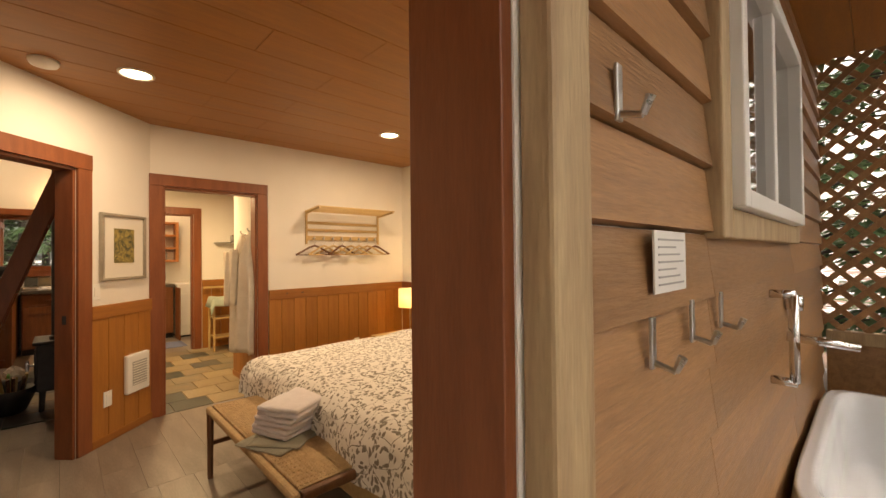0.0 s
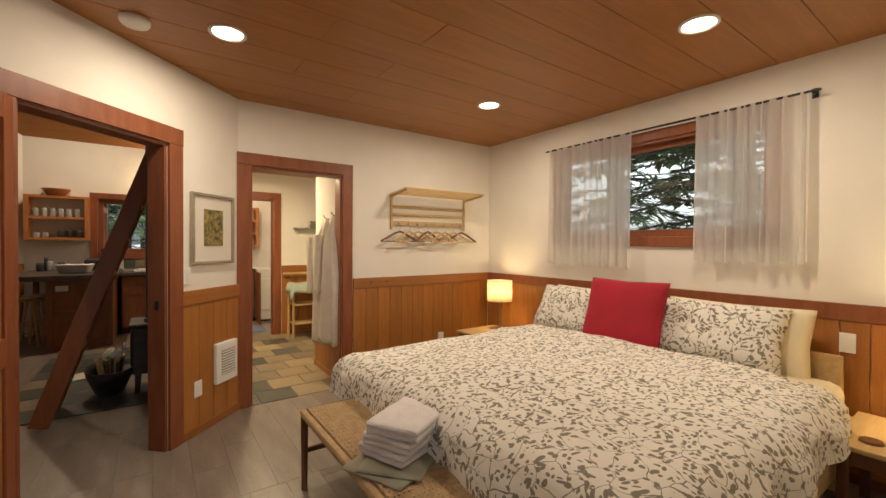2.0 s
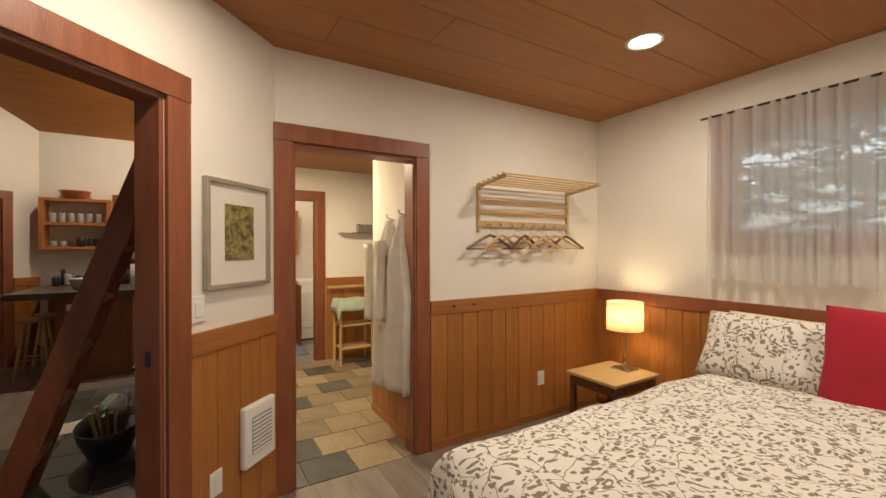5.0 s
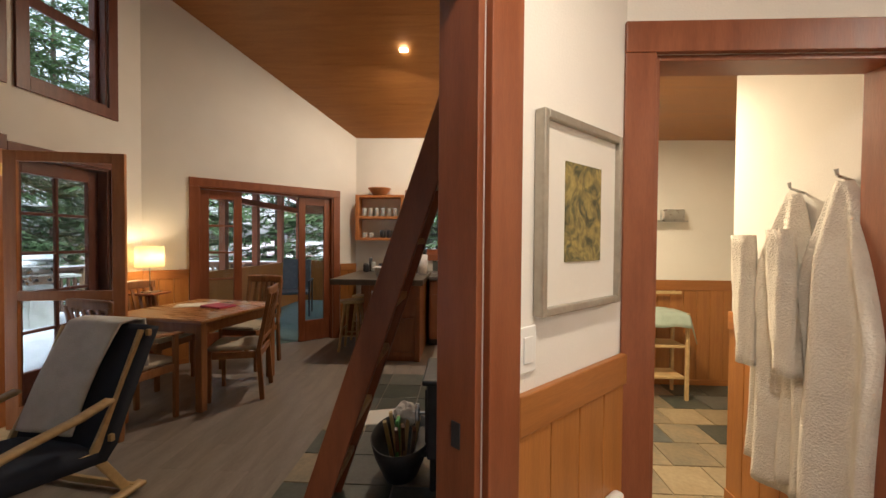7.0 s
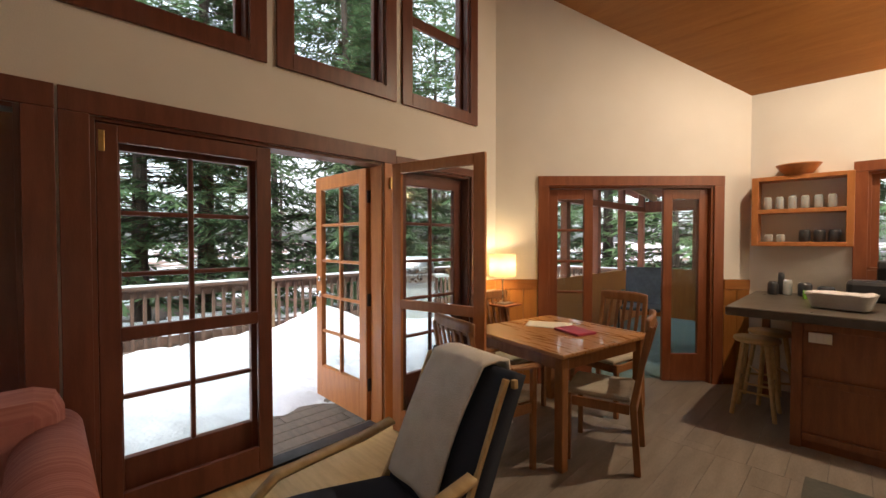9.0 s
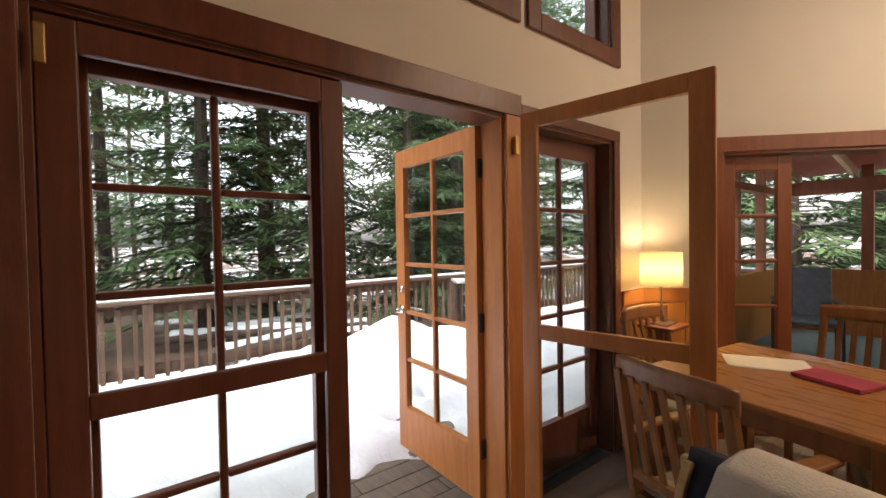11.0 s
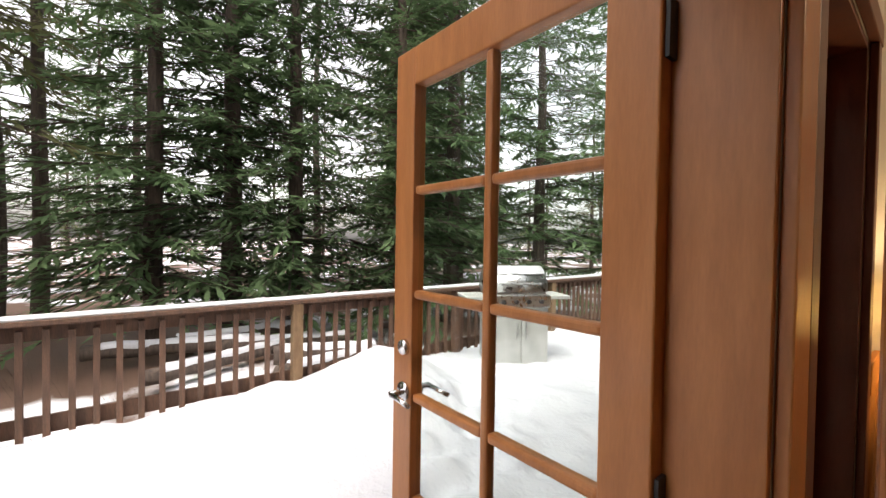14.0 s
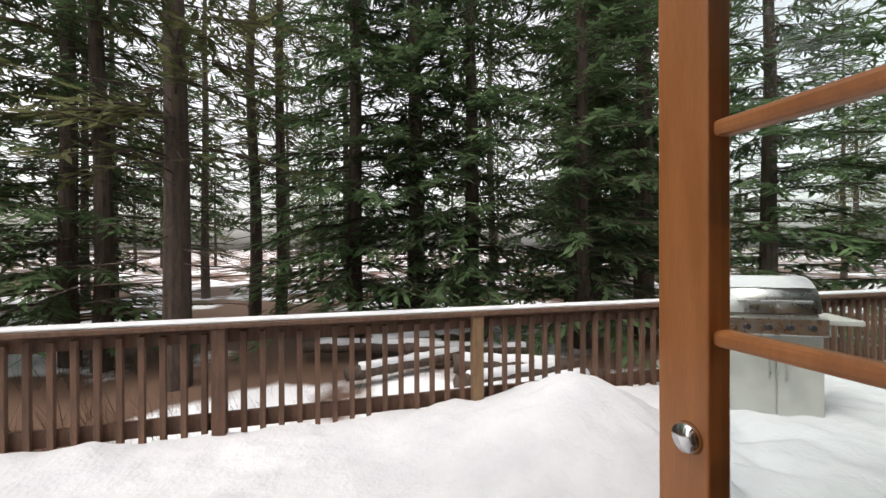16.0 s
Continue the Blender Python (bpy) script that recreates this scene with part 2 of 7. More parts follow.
def casing(name, p, q, u0, u1, z0, z1, w, material, depth, label, proud=0.022, sill=False, both=True, head=None):
    """Trim round an opening on the room's face, with the lining of the jambs."""
    m, _ = along(p, q)
    th = thing(name, m, label, "trim", kind="structure")
    h = head or w
    boxes("casing", material, th, ((u0 - w, -proud, z0 if not sill else z0 - w), (u0, -0.001, z1)), bevel=0.003)
    boxes("casing", material, th, ((u1, -proud, z0 if not sill else z0 - w), (u1 + w, -0.001, z1)), bevel=0.003)
    boxes("head_casing", material, th, ((u0 - w, -proud - 0.003, z1), (u1 + w, -0.001, z1 + h)), bevel=0.003)
    if sill:
        boxes("sill", material, th, ((u0, -proud - 0.003, z0 - w), (u1, -0.001, z0)), bevel=0.003)
        boxes("jamb", material, th, ((u0, 0.001, z0), (u1, depth - 0.002, z0 + 0.02)), bevel=0.002)
    boxes("jamb", material, th, ((u0, 0.001, z0), (u0 + 0.02, depth - 0.002, z1)), bevel=0.002)
    boxes("jamb", material, th, ((u1 - 0.02, 0.001, z0), (u1, depth - 0.002, z1)), bevel=0.002)
    boxes("jamb", material, th, ((u0 + 0.02, 0.001, z1 - 0.02), (u1 - 0.02, depth - 0.002, z1)), bevel=0.002)
    if both:
        d = depth
        boxes("casing", material, th, ((u0 - w, d + 0.001, z0), (u0, d + proud, z1)), ((u1, d + 0.001, z0), (u1 + w, d + proud, z1)),
              ((u0 - w, d + 0.001, z1), (u1 + w, d + proud, z1 + h)), bevel=0.003)
    return th


def wainscot(name, p, q, spans, top, material, rail_mat, label, board=0.13, cap=0.10):
    """Upright boards with a cap rail and a base strip on a wall's face."""
    m, _ = along(p, q)
    th = thing(name, m, label, "wall panelling", kind="structure")
    for a, b in spans:
        n = max(1, round((b - a) / board))
        w = (b - a) / n
        me = None
        for i in range(n):
            bm = bmesh.new()
            box(bm, (0.0015, -0.014, 0.02), (w - 0.0015, -0.001, top - cap), 0.003)
            o = part("board", bm, material, th)
            if me is None:
                me = o.data
            else:
                o.data = me
            o.location = (a + i * w, 0, 0)
        boxes("cap_rail", rail_mat, th, ((a, -0.022, top - cap), (b, -0.001, top)), bevel=0.004)
        boxes("base_strip", rail_mat, th, ((a, -0.022, 0.0), (b, -0.0145, 0.06)), bevel=0.004)
    return th


def leaf(name, m, w, h, t, material, label, cols=2, rows=5, stile=0.1, top=0.11, bottom=0.25, bar_w=0.026, glazed=True, mid=None, category="door", kind=""):
    """A glazed door leaf in its own frame: u 0 to w, v 0 to t, z 0 to h."""
    th = thing(name, m, label, category, kind=kind)
    boxes("stile", material, th, ((0, 0, 0), (stile, t, h)), bevel=0.004)
    boxes("stile", material, th, ((w - stile, 0, 0), (w, t, h)), bevel=0.004)
    boxes("top_rail", material, th, ((stile, 0, h - top), (w - stile, t, h)), bevel=0.004)
    boxes("bottom_rail", material, th, ((stile, 0, 0), (w - stile, t, bottom)), bevel=0.004)
    if mid:
        boxes("mid_rail", material, th, ((stile, 0, mid[0]), (w - stile, t, mid[1])), bevel=0.004)
    iw, ih = w - 2 * stile, h - top - bottom
    for i in range(1, cols):
        u = stile + iw * i / cols
        boxes("muntin", material, th, ((u - bar_w / 2, t * 0.12, bottom), (u + bar_w / 2, t * 0.88, h - top)), bevel=0.008)
    for j in range(1, rows):
        z = bottom + ih * j / rows
        for i in range(cols):
            boxes("muntin", material, th, ((stile + iw * i / cols + (bar_w / 2 if i else 0), t * 0.12, z - bar_w / 2),
                                           (stile + iw * (i + 1) / cols - (bar_w / 2 if i < cols - 1 else 0), t * 0.88, z + bar_w / 2)), bevel=0.008)
    if glazed:
        for i in range(cols):
            for j in range(rows):
                o = boxes("pane", GLASS, th, ((stile + iw * i / cols + 0.004, t * 0.47, bottom + ih * j / rows + 0.004),
                                              (stile + iw * (i + 1) / cols - 0.004, t * 0.53, bottom + ih * (j + 1) / rows - 0.004)), bevel=0)
                o.visible_shadow = False
    return th


# ---- plan: corners in metres ----
NW0, NW1 = (-0.42, 3.15), (0.87, 4.44)      # slanted wall between bedroom and living room
EAST, SOUTH, NORTH = 3.62, 0.56, 4.44
BED_H, DOOR_H = 2.55, 2.02
EXIT_X, SUN0, SUN1 = -3.05, (-3.05, 7.19), (-1.24, 9.0)
KITCHEN_Y, BOARD_X, BATH_Y = 9.0, 0.6, 7.15
RIDGE_Y, SLOPE = 4.9, 0.68


def roof(y):
    """Height of the sloping ceiling of the living room."""
    return 2.9 + SLOPE * (KITCHEN_Y - y) if y > RIDGE_Y else 2.9 + SLOPE * (KITCHEN_Y - RIDGE_Y) - SLOPE * (RIDGE_Y - y)


# ---- floors ----
def floor_planks(name, spans, width, length, material, label, z=0.0, along_x=True, base_mat=None, seed=1, thing_kind="structure", gap=0.0016, limit=290):
    """Boards laid side by side over rectangles (x0, y0, x1, y1)."""
    th = thing(name, pose(0, 0, 0), label, "floor", kind=thing_kind)
    rnd = random.Random(seed)
    made, meshes = 0, {}
    rest = bmesh.new()
    for x0, y0, x1, y1 in spans:
        a0, a1, b0, b1 = (x0, x1, y0, y1) if along_x else (y0, y1, x0, x1)
        n = max(1, round((b1 - b0) / width))
        w = (b1 - b0) / n
        for i in range(n):
            a = a0 - rnd.random() * length
            while a < a1:
                s, e = max(a, a0), min(a + length, a1)
                a += length
                if e - s < 0.02:
                    continue
                c0 = b0 + i * w
                lo, hi = ((s + gap / 2, c0 + gap / 2), (e - gap / 2, c0 + w - gap / 2)) if along_x else ((c0 + gap / 2, s + gap / 2), (c0 + w - gap / 2, e - gap / 2))
                if made < limit:
                    bm = bmesh.new()
                    box(bm, (0, 0, z - 0.018), (hi[0] - lo[0], hi[1] - lo[1], z), 0.0)
                    o = part("plank", bm, material, th)
                    o.location = (lo[0], lo[1], 0)
                    made += 1
                else:
                    box(rest, (lo[0], lo[1], z - 0.018), (hi[0], hi[1], z))
    if len(rest.verts):
        tagged(part("planks", rest, material, th), kind="stuff")
    else:
        rest.free()
    bm = bmesh.new()
    for x0, y0, x1, y1 in spans:
        box(bm, (x0, y0, z - 0.12), (x1, y1, z - 0.02))
    part("subfloor", bm, base_mat or BLACK, th)
    return th


# ---- bedroom shell ----
wall("wall_north", NW1, (EAST, NORTH), 0.13, BED_H, [(0.09, 0, 0.89, DOOR_H)], PLASTER, "cream plaster wall with the bathroom doorway")
wall("wall_east", (EAST, NORTH), (EAST, SOUTH), 0.16, BED_H, [(1.06, 1.44, 2.76, 2.22)], PLASTER, "cream plaster wall with a wide window over the bed")
wall("wall_south", (EAST, SOUTH), (-0.42, SOUTH), 0.16, BED_H, [(EAST - 0.665, 0, EAST + 0.32, DOOR_H + 0.02)], PLASTER, "cream plaster wall with the door to the bath porch")
wall("wall_west", (-0.42, SOUTH), NW0, 0.13, BED_H, [], PLASTER, "plain cream plaster wall behind the open door")
DL = math.hypot(NW1[0] - NW0[0], NW1[1] - NW0[1])
LR0, LR1 = 0.30, 1.13                      # opening of the door to the living room, along the slanted wall
wall("wall_slanted", NW0, NW1, 0.13, lambda u: BED_H, [(LR0, 0, LR1, DOOR_H)], PLASTER, "slanted cream plaster wall with the door to the living room")
casing("door_1", NW0, NW1, LR0, LR1, 0, DOOR_H, 0.11, TRIM, 0.13, "red-brown fir casing round the living room doorway")
casing("door_2", NW1, (EAST, NORTH), 0.09, 0.89, 0, DOOR_H, 0.10, TRIM, 0.13, "red-brown fir casing round the bathroom doorway")
W_TOP = 1.035
wainscot("wainscot", NW0, NW1, [(LR1 + 0.11, DL - 0.004)], W_TOP, FIR_V, FIR_H, "golden fir board wainscot on the slanted wall")
wainscot("wainscot", NW1, (EAST, NORTH), [(1.0, EAST - NW1[0] - 0.026)], W_TOP, FIR_V, FIR_H, "golden fir board wainscot under the clothes rack")
wainscot("wainscot", (EAST, NORTH), (EAST, SOUTH), [(0.0, NORTH - SOUTH)], W_TOP, FIR_V, TRIM, "golden fir board wainscot behind the bed")


def slab(name, pts, z0, z1, material, label, category, kind="structure"):
    bm = bmesh.new()
    lo = [bm.verts.new((x, y, z0)) for x, y in pts]
    hi = [bm.verts.new((x, y, z1)) for x, y in pts]
    bm.faces.new(lo[::-1])
    bm.faces.new(hi)
    n = len(pts)
    for i in range(n):
        bm.faces.new((lo[i], lo[(i + 1) % n], hi[(i + 1) % n], hi[i]))
    return tagged(part(name, bm, material), label, category, kind=kind)


# ceiling of wide fir boards: one mesh
bm = bmesh.new()
y, k = -0.1, 0
while y < NORTH + 0.05:
    s = 0
    xa = max(-0.55, -0.55 if y < 3.2 else y - 3.62)
    for a, b in ((xa, 1.1 + 0.5 * (k % 2)), (1.1 + 0.5 * (k % 2), EAST + 0.1)):
        box(bm, (a + 0.001, y + 0.0015, BED_H), (b - 0.001, y + 0.2885, BED_H + 0.02), 0.003)
    y, k = y + 0.29, k + 1
box(bm, (-0.6, 0.3, BED_H + 0.021), (EAST + 0.2, NORTH + 0.14, BED_H + 0.06))
tagged(part("ceiling", bm, CEIL), "varnished fir board ceiling of the bedroom", "ceiling", kind="structure")
floor_planks("floor_bedroom", [(-0.42, SOUTH - 0.26, EAST, 3.15), (0.3, 3.15, EAST, NORTH), (-0.42, 3.15, 0.3, 3.70)], 0.19, 1.6, GREYFLOOR, "worn grey-brown floorboards of the bedroom", seed=3, along_x=False)

# ---- living room shell ----
ex_top = lambda u: roof(1.0 + u)
EX0, EX1 = (EXIT_X, 1.0), SUN0
ey = lambda y: y - 1.0
OPEN = [(ey(2.0), 0, ey(3.86), 2.05), (ey(4.09), 0, ey(5.80), 2.05), (ey(5.98), 0.0, ey(6.80), 2.05),
        (ey(3.06), 2.64, ey(3.82), 4.3), (ey(4.02), 2.64, ey(4.82), 4.9), (ey(5.08), 2.64, ey(5.82), 4.6), (ey(6.08), 2.64, ey(6.79), 3.95)]
wall("wall_garden", EX0, EX1, 0.16, ex_top, OPEN, PLASTER, "tall cream plaster gable wall with garden doors and high windows", bends=[ey(RIDGE_Y)])
SL = math.hypot(SUN1[0] - SUN0[0], SUN1[1] - SUN0[1])
wall("wall_sunroom", SUN0, SUN1, 0.16, lambda u: roof(SUN0[1] + u * 0.7071), [(0.53, 0, 2.19, 2.0)], PLASTER, "slanted cream plaster wall with the sunroom doors")
wall("wall_kitchen", SUN1, (3.2, KITCHEN_Y), 0.16, 2.9, [(0.82, 1.20, 2.42, 2.05)], PLASTER, "cream plaster kitchen wall with a window over the sink")
wall("wall_board", (BOARD_X, BATH_Y), (BOARD_X, 4.50), 0.14, lambda u: roof(BATH_Y - u), [], PLASTER, "inner wall between living room and bathroom")
wall("wall_lower", (-0.42, 1.0), EX0, 0.14, roof(1.0), [], PLASTER, "plain plaster wall closing the living room")
wall("wall_inner", (-0.56, 3.1), (-0.56, 1.0), 0.012, lambda u: roof(3.1 - u), [], PLASTER, "plain plaster wall beside the sofa")
# wall above the bedroom on the living-room side
for a, b, nm in (((-0.512, 3.2416), (0.74, 4.4936), "wall_upper"),):
    wall(nm, a, b, 0.012, lambda u: roof(3.24 + u * 0.7071), [], PLASTER, "plaster wall over the bedroom door", base=2.2)
# sloping ceiling of wide boards: one mesh
bm = bmesh.new()
for y0, y1 in ((RIDGE_Y, KITCHEN_Y), (1.0, RIDGE_Y)):
    n = round((y1 - y0) / 0.24)
    for i in range(n):
        a, b = y0 + (y1 - y0) * i / n + 0.001, y0 + (y1 - y0) * (i + 1) / n - 0.001
        v = [bm.verts.new(c) for c in ((-3.2, a, roof(a)), (3.3, a, roof(a)), (3.3, b, roof(b)), (-3.2, b, roof(b)),
                                       (-3.2, a, roof(a) + 0.03), (3.3, a, roof(a) + 0.03), (3.3, b, roof(b) + 0.03), (-3.2, b, roof(b) + 0.03))]
        for f in ((3, 2, 1, 0), (4, 5, 6, 7), (0, 1, 5, 4), (1, 2, 6, 5), (2, 3, 7, 6), (3, 0, 4, 7)):
            bm.faces.new([v[j] for j in f])
for y0, y1 in ((RIDGE_Y, KITCHEN_Y + 0.2), (0.8, RIDGE_Y)):
    v = [bm.verts.new(c) for c in ((-3.6, y0, roof(y0) + 0.045), (3.4, y0, roof(y0) + 0.045), (3.4, y1, roof(y1) + 0.045), (-3.6, y1, roof(y1) + 0.045))]
    bm.faces.new(v)
tagged(part("ceiling_living", bm, CEIL), "sloping varnished fir board ceiling of the living room", "ceiling", kind="structure")
floor_planks("floor_living", [(EXIT_X, 1.0, -0.56, 3.25), (EXIT_X, 3.25, -0.42, 3.70), (EXIT_X, 3.70, 0.30, 4.44), (EXIT_X, 4.44, BOARD_X, 7.15), (EXIT_X, 7.15, 3.2, KITCHEN_Y)], 0.19, 1.9, GREYFLOOR, "worn grey-brown floorboards of the living room", seed=5, along_x=False, limit=250)
# bathroom shell
wall("wall_bath_stub", (1.80, 5.33), (1.80, NORTH + 0.13), 0.1, 2.4, [], PLASTER, "cream plaster wall with bathrobes beside the bathroom doorway")
wall("wall_bath_far", (BOARD_X + 0.14, BATH_Y), (3.2, BATH_Y), 0.12, 2.9, [(0.27, 0, 1.02, DOOR_H)], PLASTER, "far cream plaster wall of the bathroom")
wall("wall_bath_east", (3.2, KITCHEN_Y), (3.2, NORTH + 0.13), 0.12, 3.0, [], PLASTER, "plain plaster end wall")
slab("ceiling_bath", [(BOARD_X + 0.01, NORTH + 0.13), (3.2, NORTH + 0.13), (3.2, BATH_Y), (BOARD_X + 0.01, BATH_Y)], 2.4, 2.44, CEIL, "fir board ceiling of the bathroom", "ceiling")
casing("door_3", (BOARD_X + 0.14, BATH_Y), (3.2, BATH_Y), 0.27, 1.02, 0, DOOR_H, 0.1, TRIM, 0.12, "fir casing round the doorway from bathroom to kitchen")
wainscot("wainscot", (BOARD_X + 0.14, BATH_Y), (3.2, BATH_Y), [(1.13, 2.4)], W_TOP, FIR_V, FIR_H, "golden fir board wainscot on the bathroom wall")
wainscot("wainscot", (1.80, 5.33), (1.80, NORTH + 0.13), [(0.0, 0.75)], W_TOP, FIR_V, FIR_H, "golden fir board wainscot below the bathrobes")

# ---- garden front: doors, screens, windows ----
gm = lambda y, z=0.0, v=0.0: pose(EXIT_X - v, y, z, 0, 0, 90)
garden_casing = casing("door_4", EX0, EX1, ey(4.09), ey(5.80), 0, 2.05, 0.11, SHADETRIM, 0.16, "red fir casing round the garden doors, coloured backlit dark, hinge post coloured lit", both=True)
casing("window_1", EX0, EX1, ey(5.98), ey(6.80), 0.0, 2.05, 0.068, SHADETRIM, 0.16, "red fir casing round the fixed garden window, darkened as backlit")
casing("window_2", EX0, EX1, ey(2.0), ey(3.86), 0, 2.05, 0.11, SHADETRIM, 0.16, "red fir casing round the wide garden window, darkened as backlit")
for piece in garden_casing.children:                # the hinge post is the same fir, its lit face put in as paler colour
    if min(c[0] for c in piece.bound_box) > ey(5.7):
        piece.data.materials[0] = ORANGE
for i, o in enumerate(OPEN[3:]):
    casing("window_%d" % (i + 3), EX0, EX1, o[0], o[2], o[1], o[3], 0.10, SHADETRIM, 0.16, "red fir casing round a high window, darkened as backlit", sill=True)
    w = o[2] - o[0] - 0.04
    leaf("window_sash", pose(EXIT_X - 0.07, 1.0 + o[0] + 0.02, o[1] + 0.02, 0, 0, 90), w, o[3] - o[1] - 0.04, 0.04, SHADETRIM,
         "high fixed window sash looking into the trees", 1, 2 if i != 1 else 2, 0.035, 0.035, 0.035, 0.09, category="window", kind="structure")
leaf("french_door", gm(4.112, 0.015, 0.09), 0.835, 2.01, 0.045, SHADETRIM, "closed glazed garden door in red fir, darkened as backlit", bottom=0.3, top=0.11)
leaf("screen_door", gm(4.112, 0.015, 0.01), 0.835, 2.01, 0.03, SHADETRIM, "closed screen door in front of the glazed door", 1, 1, 0.085, 0.085, 0.16, glazed=False, mid=(0.93, 1.0))
GARDEN_DOOR = leaf("garden_door", pose(-3.20, 5.785, 0.015, 0, 0, 180), 0.82, 2.01, 0.045, ORANGE, "orange varnished glazed door standing open to the deck", bottom=0.29, top=0.115)
OPEN_SCREEN = leaf("screen_door", pose(-2.94, 5.80, 0.015, 0, 0, 11), 0.79, 2.01, 0.03, ORANGE, "orange fir screen door standing open into the room", 1, 1, 0.085, 0.075, 0.16, glazed=False, mid=(0.93, 1.0))
leaf("french_window", gm(6.002, 0.015, 0.09), 0.775, 2.01, 0.045, SHADETRIM, "fixed glazed door panel in red fir, darkened as backlit", bottom=0.3, top=0.11)
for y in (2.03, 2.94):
    leaf("french_window", gm(y, 0.015, 0.09), 0.9, 2.01, 0.045, SHADETRIM, "fixed glazed window panel in red fir, darkened as backlit", bottom=0.3, top=0.11)

# ---- sunroom doors ----
casing("door_5", SUN0, SUN1, 0.53, 2.19, 0, 2.0, 0.10, TRIM, 0.16, "red fir casing round the sunroom doors")
sm, _ = along(SUN0, SUN1)
for u in (0.552, 1.72):
    leaf("sunroom_door", sm @ pose(u, 0.05, 0.01), 0.45, 1.965, 0.04, TRIM, "narrow glazed sunroom door in red fir", 1, 5 if u < 1 else 1, 0.09, 0.10, 0.28)

# ---- kitchen window ----
casing("window_8", SUN1, (3.2, KITCHEN_Y), 0.82, 2.42, 1.20, 2.05, 0.09, TRIM, 0.16, "fir casing round the kitchen window", sill=True)
for u in (0.84, 1.63):
    leaf("window_sash", pose(SUN1[0] + u, KITCHEN_Y + 0.06, 1.22), 0.77, 0.81, 0.04, TRIM, "kitchen window sash over the sink", 1, 1, 0.05, 0.05, 0.05, category="window", kind="structure")

MESH = sheer_mat("insect_mesh", (0.05, 0.045, 0.04), 0.88)
boxes("mesh", MESH, OPEN_SCREEN, ((0.08, 0.014, 0.15), (0.71, 0.0155, 0.93)), bevel=0, label="fine dark insect mesh")
boxes("mesh", MESH, OPEN_SCREEN, ((0.08, 0.014, 1.0), (0.71, 0.0155, 1.94)), bevel=0, label="fine dark insect mesh")

# ---- cloth and small materials ----
def leafy_mat(name):
    """Cream cotton printed with grey-brown scrolling leaves."""
    m = mat(name, (0.80, 0.77, 0.70), 0.9, (0.77, 0.74, 0.67), 4, bump=0.2, fine=220, spots=0.1)
    n, l = m.node_tree.nodes, m.node_tree.links
    b = n["Principled BSDF"]
    src = b.inputs["Base Color"].links[0].from_socket
    tc, no, ad = n.new("ShaderNodeTexCoord"), n.new("ShaderNodeTexNoise"), n.new("ShaderNodeMixRGB")
    no.inputs["Scale"].default_value, no.inputs["Detail"].default_value = 9, 1
    ad.blend_type, ad.inputs[0].default_value = "ADD", 0.09
    l.new(tc.outputs["Object"], no.inputs["Vector"])
    l.new(tc.outputs["Object"], ad.inputs[1])
    l.new(no.outputs["Color"], ad.inputs[2])
    masks = []
    for scale, lo, stretch in ((35, 0.325, (1.0, 1.8, 1.2)), (41, 0.29, (1.8, 1.0, 1.2))):
        mp, vo, rp = n.new("ShaderNodeMapping"), n.new("ShaderNodeTexVoronoi"), n.new("ShaderNodeMath")
        mp.inputs["Scale"].default_value = stretch
        mp.inputs["Rotation"].default_value = (0.2, 0.1, 0.6)
        vo.inputs["Scale"].default_value = scale / 1.6
        rp.operation, rp.inputs[1].default_value = "LESS_THAN", lo
        l.new(ad.outputs[0], mp.inputs["Vector"])
        l.new(mp.outputs[0], vo.inputs["Vector"])
        l.new(vo.outputs["Distance"], rp.inputs[0])
        masks.append(rp)
    vine, edge = n.new("ShaderNodeTexVoronoi"), n.new("ShaderNodeMath")
    vine.feature = "DISTANCE_TO_EDGE"
    vine.inputs["Scale"].default_value = 9
    edge.operation, edge.inputs[1].default_value = "LESS_THAN", 0.012
    l.new(ad.outputs[0], vine.inputs["Vector"])
    l.new(vine.outputs["Distance"], edge.inputs[0])
    mx1, mx2 = n.new("ShaderNodeMath"), n.new("ShaderNodeMath")
    mx1.operation = mx2.operation = "MAXIMUM"
    l.new(masks[0].outputs[0], mx1.inputs[0])
    l.new(masks[1].outputs[0], mx1.inputs[1])
    l.new(mx1.outputs[0], mx2.inputs[0])
    l.new(edge.outputs[0], mx2.inputs[1])
    mix = n.new("ShaderNodeMix")
    mix.data_type = "RGBA"
    mix.inputs["B"].default_value = (0.23, 0.205, 0.16, 1)
    l.new(mx2.outputs[0], mix.inputs["Factor"])
    l.new(src, mix.inputs["A"])
    l.new(mix.outputs["Result"], b.inputs["Base Color"])
    return m


LEAFY = leafy_mat("leaf_print_cotton")
RED = mat("red_cotton", (0.40, 0.012, 0.03), 0.9, (0.34, 0.01, 0.025), 5, bump=0.3, fine=250, spots=0.15)
TOWEL = mat("white_terry", (0.80, 0.76, 0.76), 0.95, (0.74, 0.70, 0.70), 20, bump=0.8, fine=160, spots=0.15)
ROBE = mat("cream_terry", (0.78, 0.73, 0.64), 0.95, (0.72, 0.66, 0.57), 12, bump=0.8, fine=140, spots=0.15)
SAGE = mat("sage_linen", (0.36, 0.35, 0.27), 0.9, (0.32, 0.31, 0.24), 8, bump=0.4, fine=200, spots=0.2)
BIRCH = mat("pale_birch", (0.62, 0.43, 0.2), 0.4, (0.52, 0.35, 0.15), 5, (0.8, 6, 6), 0.08, fine=40, spots=0.2, vary=0.04)
